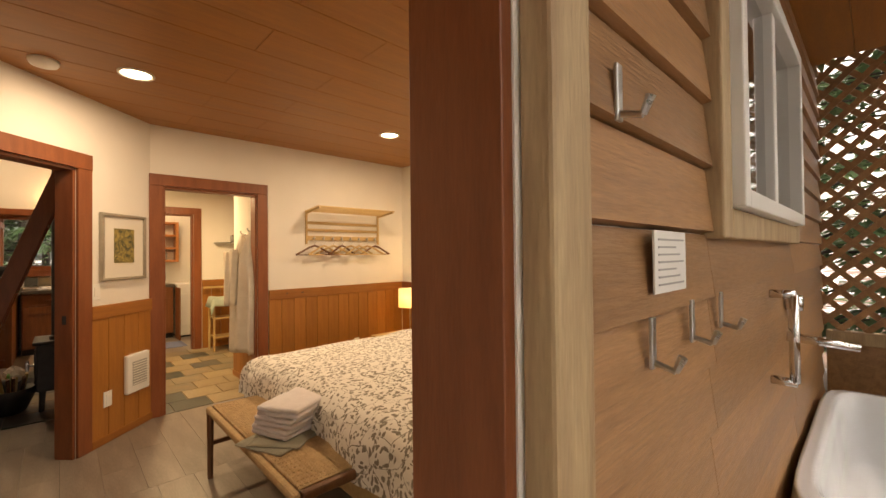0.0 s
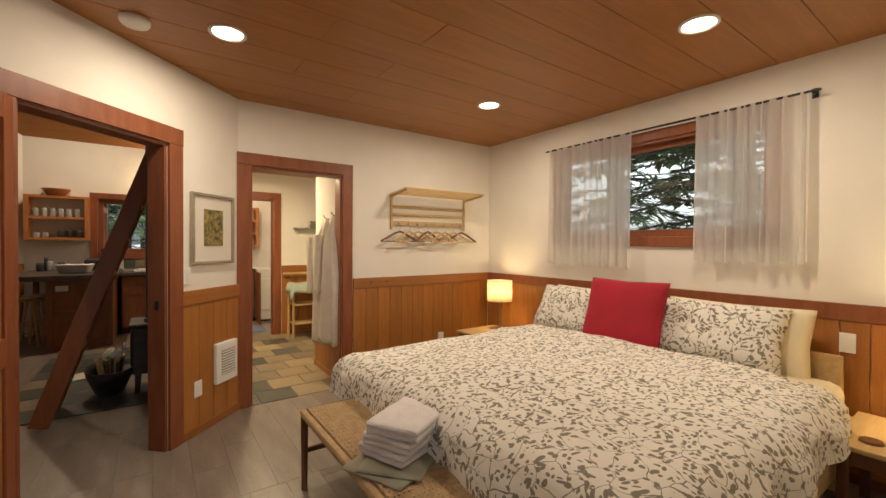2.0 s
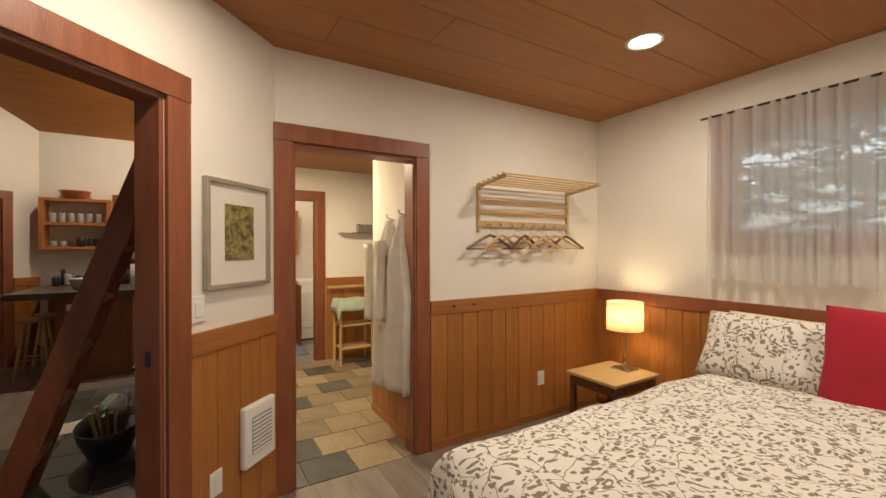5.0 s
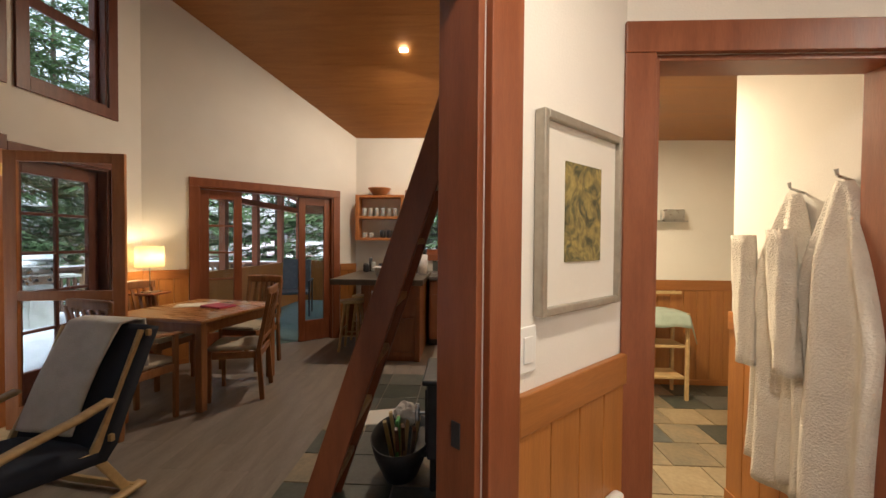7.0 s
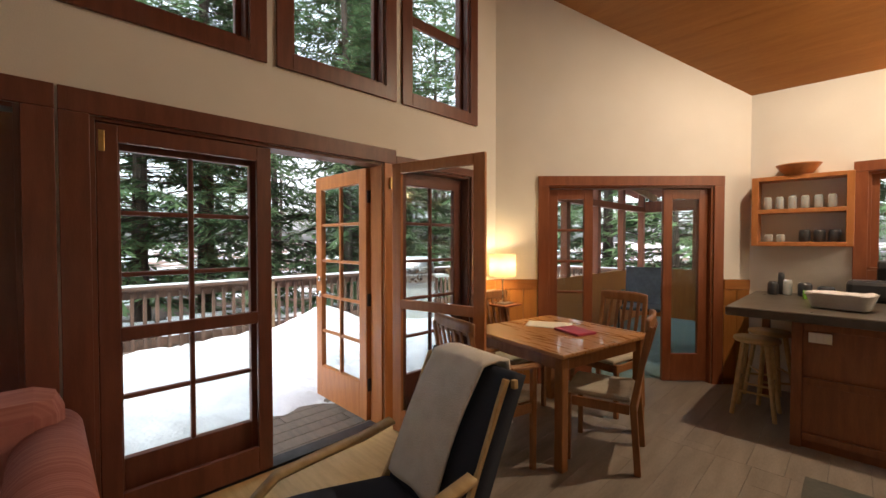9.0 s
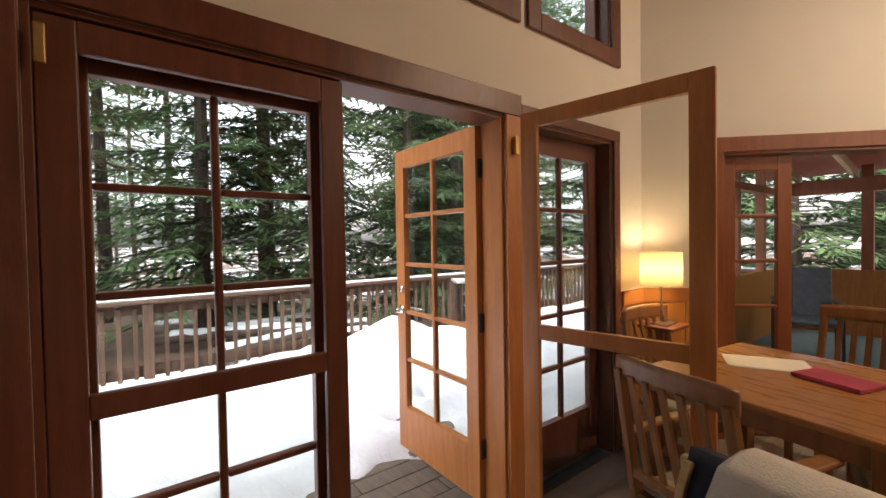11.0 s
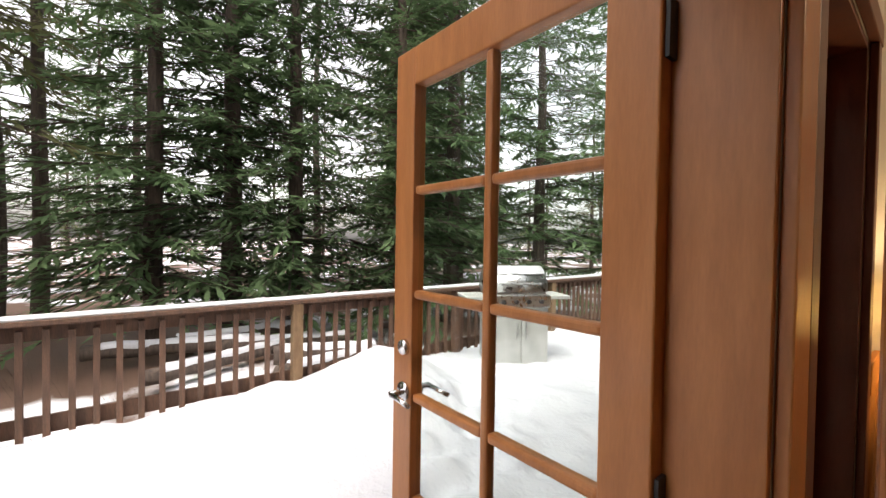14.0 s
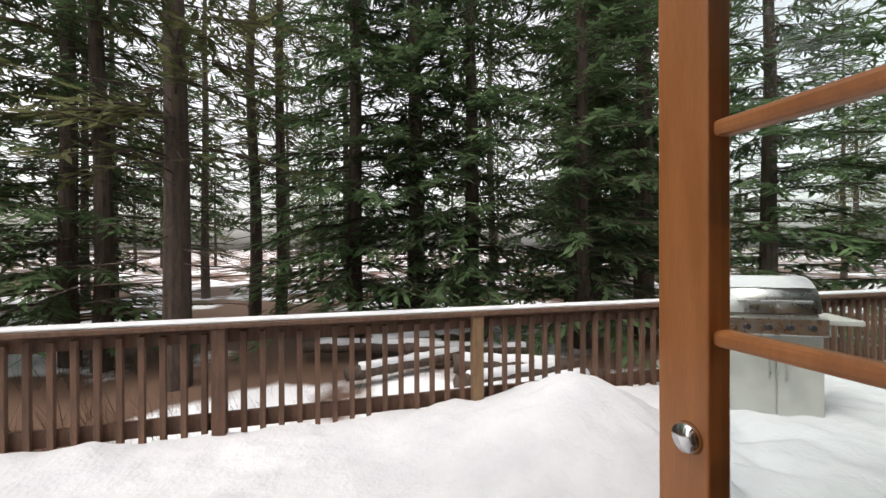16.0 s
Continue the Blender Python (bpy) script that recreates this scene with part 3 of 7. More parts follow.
WALNUT = mat("dark_oak", (0.19, 0.08, 0.03), 0.4, (0.13, 0.05, 0.02), 5, (5, 5, 0.8), 0.1, fine=40, spots=0.3)
CORD = mat("woven_cord", (0.55, 0.38, 0.2), 0.8, (0.45, 0.3, 0.15), 30, bump=0.5, fine=120, spots=0.3)
CREAMSHEET = mat("cream_sheet", (0.80, 0.72, 0.52), 0.9, (0.76, 0.68, 0.48), 4, bump=0.2, fine=200, spots=0.08)
SHADE = sheer_mat("lamp_shade_linen", (0.9, 0.82, 0.62), 0.05)
SHEER = sheer_mat("sheer_curtain", (0.87, 0.86, 0.84), 0.24, 0.72)
BULB = mat("lit_bulb", (1, 0.9, 0.7), 0.5, bump=0, emit=(1, 0.86, 0.6), watt=13)
CHROME = mat("chrome", (0.8, 0.8, 0.8), 0.12, (0.72, 0.72, 0.73), 10, bump=0, metal=1.0, spots=0.05)
MIRRORF = mat("silver_frame", (0.5, 0.46, 0.38), 0.35, (0.42, 0.38, 0.31), 12, bump=0.05, metal=0.6)
MATBOARD = mat("mat_board", (0.74, 0.70, 0.62), 0.85, (0.71, 0.67, 0.59), 3, bump=0.02, spots=0.05)
PRINT = mat("leaf_photograph", (0.55, 0.42, 0.13), 0.5, (0.09, 0.09, 0.04), 16, bump=0, fine=45, spots=0.7, wave=2.0)
SLATS = mat("grey_louvre", (0.45, 0.45, 0.43), 0.5, (0.4, 0.4, 0.38), 10, bump=0)
PORCELAIN = mat("white_enamel", (0.80, 0.82, 0.84), 0.15, (0.77, 0.79, 0.81), 3, bump=0, spots=0.04, coat=0.4)


def grid_cloth(name, nu, nv, f, material, parent, thick=0.0, label="", smooth=True):
    """A sheet from a function of u and v in 0..1, with real thickness."""
    bm = bmesh.new()
    vs = [[bm.verts.new(f(i / nu, j / nv)) for j in range(nv + 1)] for i in range(nu + 1)]
    for i in range(nu):
        for j in range(nv):
            bm.faces.new((vs[i][j], vs[i + 1][j], vs[i + 1][j + 1], vs[i][j + 1]))
    if thick:
        bmesh.ops.recalc_face_normals(bm, faces=bm.faces)
        bmesh.ops.solidify(bm, geom=list(bm.faces), thickness=thick)
    return part(name, bm, material, parent, label, smooth)


def pillow_mesh(name, w, h, d, material, parent, seed, label="", n=22):
    """A stuffed cushion lying in its own x-y plane."""
    bm = bmesh.new()
    for s in (1, -1):
        vs = []
        for i in range(n + 1):
            row = []
            for j in range(n + 1):
                a, b = 2 * i / n - 1, 2 * j / n - 1
                k = max(0.0, (1 - a ** 4) * (1 - b ** 4)) ** 0.5
                pin = 1 - 0.05 * (1 - abs(a)) * abs(b) ** 3 - 0.02
                pin2 = 1 - 0.05 * (1 - abs(b)) * abs(a) ** 3
                z = s * d / 2 * k * (1 + 0.18 * noise.noise((a * 1.6 + seed, b * 1.6, s * 3.0)))
                row.append(bm.verts.new((a * w / 2 * pin2, b * h / 2 * pin, z)))
            vs.append(row)
        for i in range(n):
            for j in range(n):
                q = (vs[i][j], vs[i + 1][j], vs[i + 1][j + 1], vs[i][j + 1])
                bm.faces.new(q if s > 0 else q[::-1])
    bmesh.ops.remove_doubles(bm, verts=bm.verts, dist=1e-4)
    return part(name, bm, material, parent, label, True)


# ---- bedroom: bed ----
BX0, BX1, BY0, BY1 = 1.36, 3.50, 1.28, 3.26
bed = thing("bed", pose(0, 0, 0), "wide bed with a pale wood frame and white mattress", "bed")
boxes("side_rail", BIRCH, bed, ((BX0, BY0 - 0.04, 0.22), (BX1, BY0 - 0.005, 0.42)), bevel=0.01)
boxes("side_rail", BIRCH, bed, ((BX0, BY1 + 0.005, 0.22), (BX1, BY1 + 0.04, 0.42)), bevel=0.01)
boxes("foot_rail", BIRCH, bed, ((BX0 - 0.035, BY0 - 0.04, 0.22), (BX0 - 0.002, BY1 + 0.04, 0.42)), bevel=0.01)
boxes("headboard", BIRCH, bed, ((BX1 + 0.01, BY0 + 0.02, 0.2), (BX1 + 0.05, BY1 - 0.02, 0.74)), bevel=0.012)
for x in (BX0 + 0.05, BX1 - 0.1):
    for y in (BY0, BY1 - 0.07):
        boxes("leg", BIRCH, bed, ((x, y, 0), (x + 0.07, y + 0.07, 0.22)), bevel=0.008)
boxes("mattress", CREAMSHEET, bed, ((BX0 + 0.01, BY0, 0.25), (BX1, BY1, 0.60)), bevel=0.06, label="cream sheeted mattress")


def duvet_point(u, v):
    """The duvet lies over the mattress and hangs over foot and sides with soft folds."""
    s, t = -0.30 + u * 2.02, -0.24 + v * (BY1 - BY0 + 0.48)      # run along the length from the foot, and across
    W = BY1 - BY0
    x, y, z = BX0 + s, BY0 + t, 0.645

    def roll(d, r=0.15):
        """Over an edge: distance out and drop."""
        if d <= 0:
            return d, 0.0
        a = d / r
        return (r * math.sin(a), r * (1 - math.cos(a))) if a < math.pi / 2 else (r + 0.10 * (d - r * math.pi / 2), r + (d - r * math.pi / 2))
    drop = 0.0
    ox, dz = roll(-(s - 0.06))
    if s < 0.06:
        x = BX0 + 0.06 - ox
        drop = max(drop, dz)
    o1, d1 = roll(-(t - 0.05))
    o2, d2 = roll(t - (W - 0.05))
    if t < 0.05:
        y = BY0 + 0.05 - o1
    if t > W - 0.05:
        y = BY0 + W - 0.05 + o2
    drop = max(drop, d1, d2)
    crown = 0.07 * (1 - 0.5 * u) * math.sin(math.pi * min(1, max(0, v))) * min(1, max(0, (u - 0.05) * 3))
    z = z + crown - drop * (1.0 if s > 0.06 else 0.95)
    f = noise.fractal(Vector((x * 2.2, y * 2.2, 0.3)), 1.0, 2.0, 3)
    z += 0.022 * f * (1 if drop < 0.05 else 0.3)
    if drop > 0.08:
        k = 0.018 * math.sin(14 * (x + y) + 3 * f)
        x += k * (1 if s < 0.06 else 0)
        y += k * (1 if s >= 0.06 else 0)
    return (x, y, max(z, 0.30))


duvet = thing("duvet", pose(0, 0, 0), "cream duvet printed with grey-brown scrolling leaves, spread over the bed", "duvet")
grid_cloth("cover", 110, 90, duvet_point, LEAFY, duvet)
for y, cat_label in ((2.97, "leaf-printed pillow in a matching case leaning on the headboard"), (1.93, "leaf-printed pillow with a cream pillow behind it")):
    th = thing("pillow", pose(BX1 - 0.165, y, 0.785, 0, -62, 0) @ pose(0, 0, 0, 0, 0, 90), cat_label, "pillow", "pillows on the bed")
    pillow_mesh("case", 0.84, 0.46, 0.2, LEAFY, th, y)
for y in (2.88, 1.83):
    th = thing("pillow", pose(BX1 - 0.055, y, 0.77, 0, -76, 0) @ pose(0, 0, 0, 0, 0, 90), "plain cream pillow standing against the headboard", "pillow", "pillows on the bed")
    pillow_mesh("case", 0.84, 0.46, 0.13, CREAMSHEET, th, y + 3)
th = thing("cushion", pose(BX1 - 0.33, 2.44, 0.845, 0, -72, 0) @ pose(0, 0, 0, 0, 0, 90), "square crimson cotton cushion propped on the pillows", "cushion")
pillow_mesh("cover", 0.62, 0.56, 0.16, RED, th, 9)

# ---- bench with towels ----
bench = thing("bench", pose(1.175, 2.37, 0), "low oak bench with woven cord seat at the bed foot", "bench")
for x in (-0.185, 0.185):
    for y in (-0.645, 0.645):
        bm = bmesh.new()
        rod(bm, (x, y, 0), (x, y, 0.42), 0.016, 0.021)
        part("leg", bm, WALNUT, bench)
for x in (-0.19, 0.19):
    boxes("seat_rail", CORD, bench, ((x - 0.018, -0.66, 0.405), (x + 0.018, 0.66, 0.447)), bevel=0.014)
for y in (-0.65, 0.65):
    boxes("seat_rail", WALNUT, bench, ((-0.17, y - 0.018, 0.405), (0.17, y + 0.018, 0.447)), bevel=0.012)
    boxes("stretcher", WALNUT, bench, ((-0.17, y - 0.01, 0.2), (0.17, y + 0.01, 0.23)), bevel=0.006)
bm = bmesh.new()
n = 64
for i in range(n):
    y = -0.625 + 1.25 * i / (n - 1)
    rod(bm, (-0.172, y, 0.444 + 0.003 * (i % 2)), (0.172, y, 0.444 + 0.003 * ((i + 1) % 2)), 0.0092, seg=6)
for i in range(17):
    x = -0.165 + 0.33 * i / 16
    rod(bm, (x, -0.625, 0.447), (x, 0.625, 0.447), 0.0065, seg=6)
tagged(part("woven_seat", bm, CORD, bench, "honey-coloured woven cord seat"), kind="stuff")
cloth = thing("throw_cloth", pose(1.20, 2.27, 0.458, 0, 0, 24), "folded sage green linen cloth laid across the bench", "cloth")
for k, (w, h, a) in enumerate(((0.46, 0.30, 0), (0.40, 0.27, 17))):
    c, s = math.cos(radians(a)), math.sin(radians(a))
    grid_cloth("fold", 14, 12, lambda u, v, w=w, h=h, k=k, c=c, s=s: ((u - 0.5) * w * c - (v - 0.5) * h * s, (u - 0.5) * w * s + (v - 0.5) * h * c,
               0.003 + k * 0.008 + 0.003 * noise.noise((u * 5, v * 5, k))), SAGE, cloth, 0.006)
for i in range(3):
    th = thing("towel", pose(1.215 + 0.008 * i, 2.30 - 0.012 * i, 0.474 + i * 0.052, 0, 0, 20 + 5 * i), "thick folded white terry towel in the pile on the bench", "towel", "towels on the bench")
    bm = bmesh.new()
    for k in (0, 1):
        box(bm, (-0.16, -0.125, k * 0.025), (0.16, 0.125, 0.0245 + k * 0.025), 0.011)
    box(bm, (0.138, -0.123, 0.004), (0.164, 0.123, 0.046), 0.02)
    bmesh.ops.subdivide_edges(bm, edges=[e for e in bm.edges if e.calc_length() > 0.1], cuts=5, use_grid_fill=True)
    for v in bm.verts:
        v.co += noise.noise_vector(v.co * 12 + Vector((i, 0, 0))) * 0.004
    part("folded_cloth", bm, TOWEL, th, smooth=True)


# ---- bedside tables and lamps ----
def nightstand(x0, y0, x1, y1, h, label):
    th = thing("nightstand", pose((x0 + x1) / 2, (y0 + y1) / 2, 0), label, "bedside table", "bedside tables")
    w, d = (x1 - x0) / 2, (y1 - y0) / 2
    boxes("top", BIRCH, th, ((-w, -d, h - 0.025), (w, d, h)), bevel=0.006)
    for sx in (-1, 1):
        for sy in (-1, 1):
            x, y = sx * (w - 0.04), sy * (d - 0.04)
            boxes("leg", WALNUT, th, ((x - 0.02, y - 0.02, 0), (x + 0.02, y + 0.02, h - 0.025)), bevel=0.005)
    for sy in (-1, 1):
        boxes("apron", WALNUT, th, ((-w + 0.06, sy * (d - 0.04) - 0.01, h - 0.10), (w - 0.06, sy * (d - 0.04) + 0.01, h - 0.026)), bevel=0.003)
    for sx in (-1, 1):
        boxes("apron", WALNUT, th, ((sx * (w - 0.04) - 0.01, -d + 0.06, h - 0.10), (sx * (w - 0.04) + 0.01, d - 0.06, h - 0.026)), bevel=0.003)
    return th


def table_lamp(x, y, z, watts, r=0.125, h=0.22, pole=0.29, label="table lamp with a cream drum shade and steel stand, switched on", wall_pole=False):
    th = thing("table_lamp", pose(x, y, z), label, "lamp", "lit lamps")
    boxes("base", STEEL, th, ((-0.075, -0.075, 0), (0.075, 0.075, 0.014)), bevel=0.004)
    bm = bmesh.new()
    rod(bm, (0, 0, 0.014), (0, 0, pole + h * 0.6), 0.006)
    part("stem", bm, STEEL, th)
    bm = bmesh.new()
    lathe(bm, [(r, 0), (r, h)], 36, (0, 0, pole))
    bmesh.ops.delete(bm, geom=[f for f in bm.faces if len(f.verts) > 4], context="FACES_ONLY")
    bmesh.ops.solidify(bm, geom=list(bm.faces), thickness=0.002)
    part("shade", bm, SHADE, th, "cream linen drum shade", True)
    for zz in (0.012, h - 0.012):
        bm = bmesh.new()
        for i in range(3):
            a = 2.1 * i
            rod(bm, (0, 0, pole + zz), ((r - 0.003) * math.cos(a), (r - 0.003) * math.sin(a), pole + zz), 0.002, seg=6)
        part("shade_spider", bm, STEEL, th)
    bm = bmesh.new()
    bmesh.ops.create_uvsphere(bm, u_segments=14, v_segments=9, radius=0.028)
    bmesh.ops.translate(bm, vec=(0, 0, pole + h * 0.6 + 0.03), verts=bm.verts)
    b = part("bulb", bm, BULB, th, smooth=True)
    b.visible_shadow = False
    lamp_light("lamp_glow", "POINT", (x, y, z + pole + h * 0.45), watts, (1, 0.72, 0.36), 0.05)
    return th


nightstand(2.95, 3.76, 3.48, 4.20, 0.45, "low birch bedside table on dark legs in the corner")
nightstand(2.92, 0.72, 3.52, 1.24, 0.45, "low birch bedside table on dark legs beside the bed")
table_lamp(3.37, 3.98, 0.45, 4.2, 0.135, 0.22, 0.31)
table_lamp(3.36, 0.95, 0.45, 4.2)
bm = bmesh.new()
r = bmesh.ops.create_cone(bm, segments=24, radius1=0.045, radius2=0.04, depth=0.012, cap_ends=True)
th = thing("coaster", pose(3.05, 1.12, 0.457), "small round dark leather coaster on the bedside table", "coaster")
part("disc", bm, WALNUT, th)


# ---- window and curtains over the bed ----
casing("window_9", (EAST, NORTH), (EAST, SOUTH), 1.06, 2.76, 1.44, 2.22, 0.08, TRIM, 0.16, "red fir casing round the bedroom window", sill=True, both=False)
leaf("window_sash", pose(EAST + 0.08, NORTH - 1.08, 1.46, 0, 0, -90), 1.66, 0.74, 0.03, TRIM, "bedroom window sash with trees outside", 1, 1, 0.04, 0.04, 0.04, 0.05, category="window", kind="structure")
curt = thing("curtain_rod", pose(EAST - 0.075, 0, 2.305), "slim dark curtain rod over the bedroom window", "curtain rod")
bm = bmesh.new()
rod(bm, (0, 3.50, 0), (0, 1.42, 0), 0.008)
part("rod", bm, BLACK, curt)
for y in (3.46, 1.46):
    bm = bmesh.new()
    rod(bm, (0, y, 0), (0.073, y, 0), 0.007)
    box(bm, (0.06, y - 0.015, -0.03), (0.073, y + 0.015, 0.03), 0.003)
    part("bracket", bm, BLACK, curt)
for y0, y1, k in ((3.46, 2.58, 1), (2.11, 1.46, 2)):
    th = thing("curtain", pose(EAST - 0.075, 0, 0), "sheer off-white curtain half drawn over the bedroom window", "curtain", "bedroom curtains")
    grid_cloth("cloth", 90, 14, lambda u, v, y0=y0, y1=y1, k=k: (
        (0.018 + 0.016 * v) * math.sin(u * 75 + 2.2 * math.sin(u * 9 + k) + 0.6 * v), y0 + (y1 - y0) * u + 0.01 * math.sin(u * 40),
        2.31 - (1.13 if k == 1 else 1.05) * v + 0.012 * math.sin(u * 31 + k) * v), SHEER, th)

# ---- clothes rack with hangers ----
rack = thing("clothes_rack", pose(2.75, NORTH, 0), "pale wooden wall rack with a slatted shelf and coat pegs", "clothes rack")
for x in (-0.47, 0.47):
    bm = bmesh.new()
    bar(bm, (x, -0.012, 1.52), (x, -0.012, 1.88), 0.022, 0.024, (0, 1, 0))
    bar(bm, (x, -0.012, 1.86), (x, -0.34, 1.90), 0.022, 0.024)
    part("bracket", bm, BIRCH, rack)
for i in range(6):
    bm = bmesh.new()
    rod(bm, (-0.50, -0.05 - i * 0.056, 1.88 + i * 0.006), (0.50, -0.05 - i * 0.056, 1.88 + i * 0.006), 0.007, seg=8)
    part("slat", bm, BIRCH, rack)
for z, h in ((1.56, 0.05), (1.66, 0.03), (1.74, 0.03)):
    boxes("rail", BIRCH, rack, ((-0.459, -0.02, z), (0.459, -0.002, z + h)), bevel=0.004)
for i in range(8):
    bm = bmesh.new()
    x = -0.40 + i * 0.114
    rod(bm, (x, -0.02, 1.58), (x, -0.06, 1.58), 0.006, seg=8)
    rod(bm, (x, -0.06, 1.565), (x, -0.06, 1.60), 0.009, seg=8)
    part("peg", bm, STEEL, rack)


def hanger(x, y, z, yaw, material, label):
    th = thing("coat_hanger", pose(x, y, z, 0, 0, yaw), label, "coat hanger", "hangers on the rack")
    bm = bmesh.new()
    pts = [(-0.21, 0, -0.135), (-0.14, 0, -0.10), (-0.06, 0, -0.055), (0, 0, -0.035), (0.06, 0, -0.055), (0.14, 0, -0.10), (0.21, 0, -0.135)]
    for a, b in zip(pts, pts[1:]):
        rod(bm, a, b, 0.011, seg=8)
    rod(bm, (-0.19, 0, -0.137), (0.19, 0, -0.137), 0.006, seg=8)
    part("bow", bm, material, th)
    bm = bmesh.new()
    prev = (0, 0, -0.035)
    for i in range(9):
        a = radians(-90 + i * 32)
        p = (0.018 * math.cos(a), 0, 0.012 + 0.018 * math.sin(a))
        rod(bm, prev, p, 0.002, seg=6)
        prev = p
    part("hook", bm, STEEL, th)


rnd = random.Random(4)
for i in range(8):
    hanger(2.35 + i * 0.114, NORTH - 0.065, 1.535, rnd.uniform(8, 28) * (1 if i % 2 else -1) if 0 < i < 7 else 0, WALNUT if i in (0, 3, 7) else BIRCH,
           "dark wooden coat hanger on a peg" if i in (0, 3, 7) else "pale wooden coat hanger on a peg")

# ---- picture, heater, switches ----
dm, _ = along(NW0, NW1)


def picture(m, w, h, label, print_mat=None, iw=0.45, ih=0.52):
    th = thing("framed_picture", m, label, "picture")
    f = 0.022
    for a, b in (((0, -0.032, 0), (f, -0.002, h)), ((w - f, -0.032, 0), (w, -0.002, h)), ((f, -0.032, 0), (w - f, -0.002, f)), ((f, -0.032, h - f), (w - f, -0.002, h))):
        boxes("frame", MIRRORF, th, (a, b), bevel=0.004)
    boxes("mat_board", MATBOARD, th, ((f, -0.016, f), (w - f, -0.004, h - f)), bevel=0)
    boxes("print", print_mat or PRINT, th, ((w / 2 - w * iw / 2, -0.02, h / 2 - h * ih / 2 + 0.01), (w / 2 + w * iw / 2, -0.0165, h / 2 + h * ih / 2 + 0.01)), bevel=0)
    return th


picture(dm @ pose(1.312, 0, 1.215), 0.43, 0.515, "framed leafy forest print in a slim silver frame")
heater = thing("wall_heater", dm @ pose(1.52, 0, 0.30), "white wall heater with a grey louvred grille", "heater")
boxes("case", WHITEP, heater, ((0, -0.05, 0), (0.235, -0.014, 0.31)), bevel=0.012)
boxes("grille", SLATS, heater, ((0.05, -0.052, 0.06), (0.20, -0.048, 0.25)), bevel=0.001)
for i in range(9):
    boxes("louvre", WHITEP, heater, ((0.05, -0.058, 0.068 + i * 0.0205), (0.20, -0.0525, 0.075 + i * 0.0205)), bevel=0.001)


def plate(m, label, w=0.072, h=0.115, name="wall_plate"):
    th = thing(name, m, label, "switch plate")
    boxes("cover", WHITEP, th, ((-w / 2, -0.008, 0), (w / 2, -0.0005, h)), bevel=0.003)
    boxes("insert", WHITEP, th, ((-0.017, -0.012, h / 2 - 0.033), (0.017, -0.0082, h / 2 + 0.033)), bevel=0.002)


plate(dm @ pose(1.285, 0, 1.08), "white light switch plate under the picture")
plate(dm @ pose(1.37, -0.0145, 0.27), "white socket plate on the wainscot")
plate(pose(2.90, NORTH - 0.0145, 0.28), "white socket plate on the wainscot")
plate(pose(EAST - 0.0145, 3.36, 0.80, 0, 0, -90), "white switch plate beside the bed")
plate(pose(EAST - 0.0145, 1.30, 0.75, 0, 0, -90), "white switch plate beside the bed")
for x in (2.05, 2.22):
    th = thing("coat_peg", pose(x, NORTH - 0.022, 0.99), "small dark peg on the wainscot cap rail", "peg")
    bm = bmesh.new()
    rod(bm, (0, 0, 0), (0, -0.03, 0.004), 0.006, 0.009, 8)
    part("pin", bm, WALNUT, th)

# ---- ceiling lights ----
for p in ((0.65, 3.31), (2.68, 1.73), (2.62, 3.33)):
    th = thing("downlight", pose(*p, BED_H), "round recessed ceiling downlight, lit warm white", "ceiling light", "bedroom downlights")
    bm = bmesh.new()
    lathe(bm, [(0.098, 0.0), (0.098, -0.008), (0.085, -0.011), (0.078, -0.004), (0.078, 0.0)], 32)
    part("trim_ring", bm, WHITEP, th, smooth=True)
    bm = bmesh.new()
    lathe(bm, [(0.077, -0.003), (0.077, -0.001)], 32)
    part("lens", bm, mat("lit_lens", (1, 0.95, 0.85), 0.5, bump=0, emit=(1, 0.84, 0.6), watt=9), th)
    lamp_light("downlight_glow", "AREA", (*p, BED_H - 0.02), BED_WATTS, (1, 0.83, 0.62), 0.14, (*p, 0))
th = thing("smoke_detector", pose(0.23, 3.44, BED_H), "round white smoke detector on the ceiling", "smoke detector")
bm = bmesh.new()
lathe(bm, [(0.07, 0), (0.07, -0.018), (0.06, -0.034), (0.03, -0.04), (0.001, -0.04)], 28)
part("case", bm, WHITEP, th, smooth=True)

# ---- open bedroom door leaf ----
ld = thing("bedroom_door", pose(-0.225, 3.26, 0.01, 0, 0, -94), "solid red-orange fir door standing open into the bedroom", "door")
boxes("panel", FIR_V, ld, ((0.1, 0.012, 0.22), (0.68, 0.028, 1.87)), bevel=0.003)
for a, b in (((0, 0, 0), (0.1, 0.04, 1.98)), ((0.68, 0, 0), (0.78, 0.04, 1.98))):
    boxes("stile", TRIM, ld, (a, b), bevel=0.004)
for a, b in ((0, 0.22), (0.84, 0.96), (1.87, 1.98)):
    boxes("rail", TRIM, ld, ((0.1, 0, a), (0.68, 0.04, b)), bevel=0.004)
bm = bmesh.new()
rod(bm, (0.73, 0.04, 0.95), (0.73, 0.085, 0.95), 0.012)
rod(bm, (0.73, 0.08, 0.95), (0.62, 0.085, 0.95), 0.009, 0.007)
part("lever_handle", bm, STEEL, ld, "dull steel lever handle")
st = thing("strike_plate", dm @ pose(LR1 - 0.0205, 0.06, 0.93, 0, 0, 0), "dark metal strike plate on the door jamb", "strike plate")
boxes("plate", BLACK, st, ((-0.003, -0.014, 0), (0.0, 0.014, 0.06)), bevel=0.001)

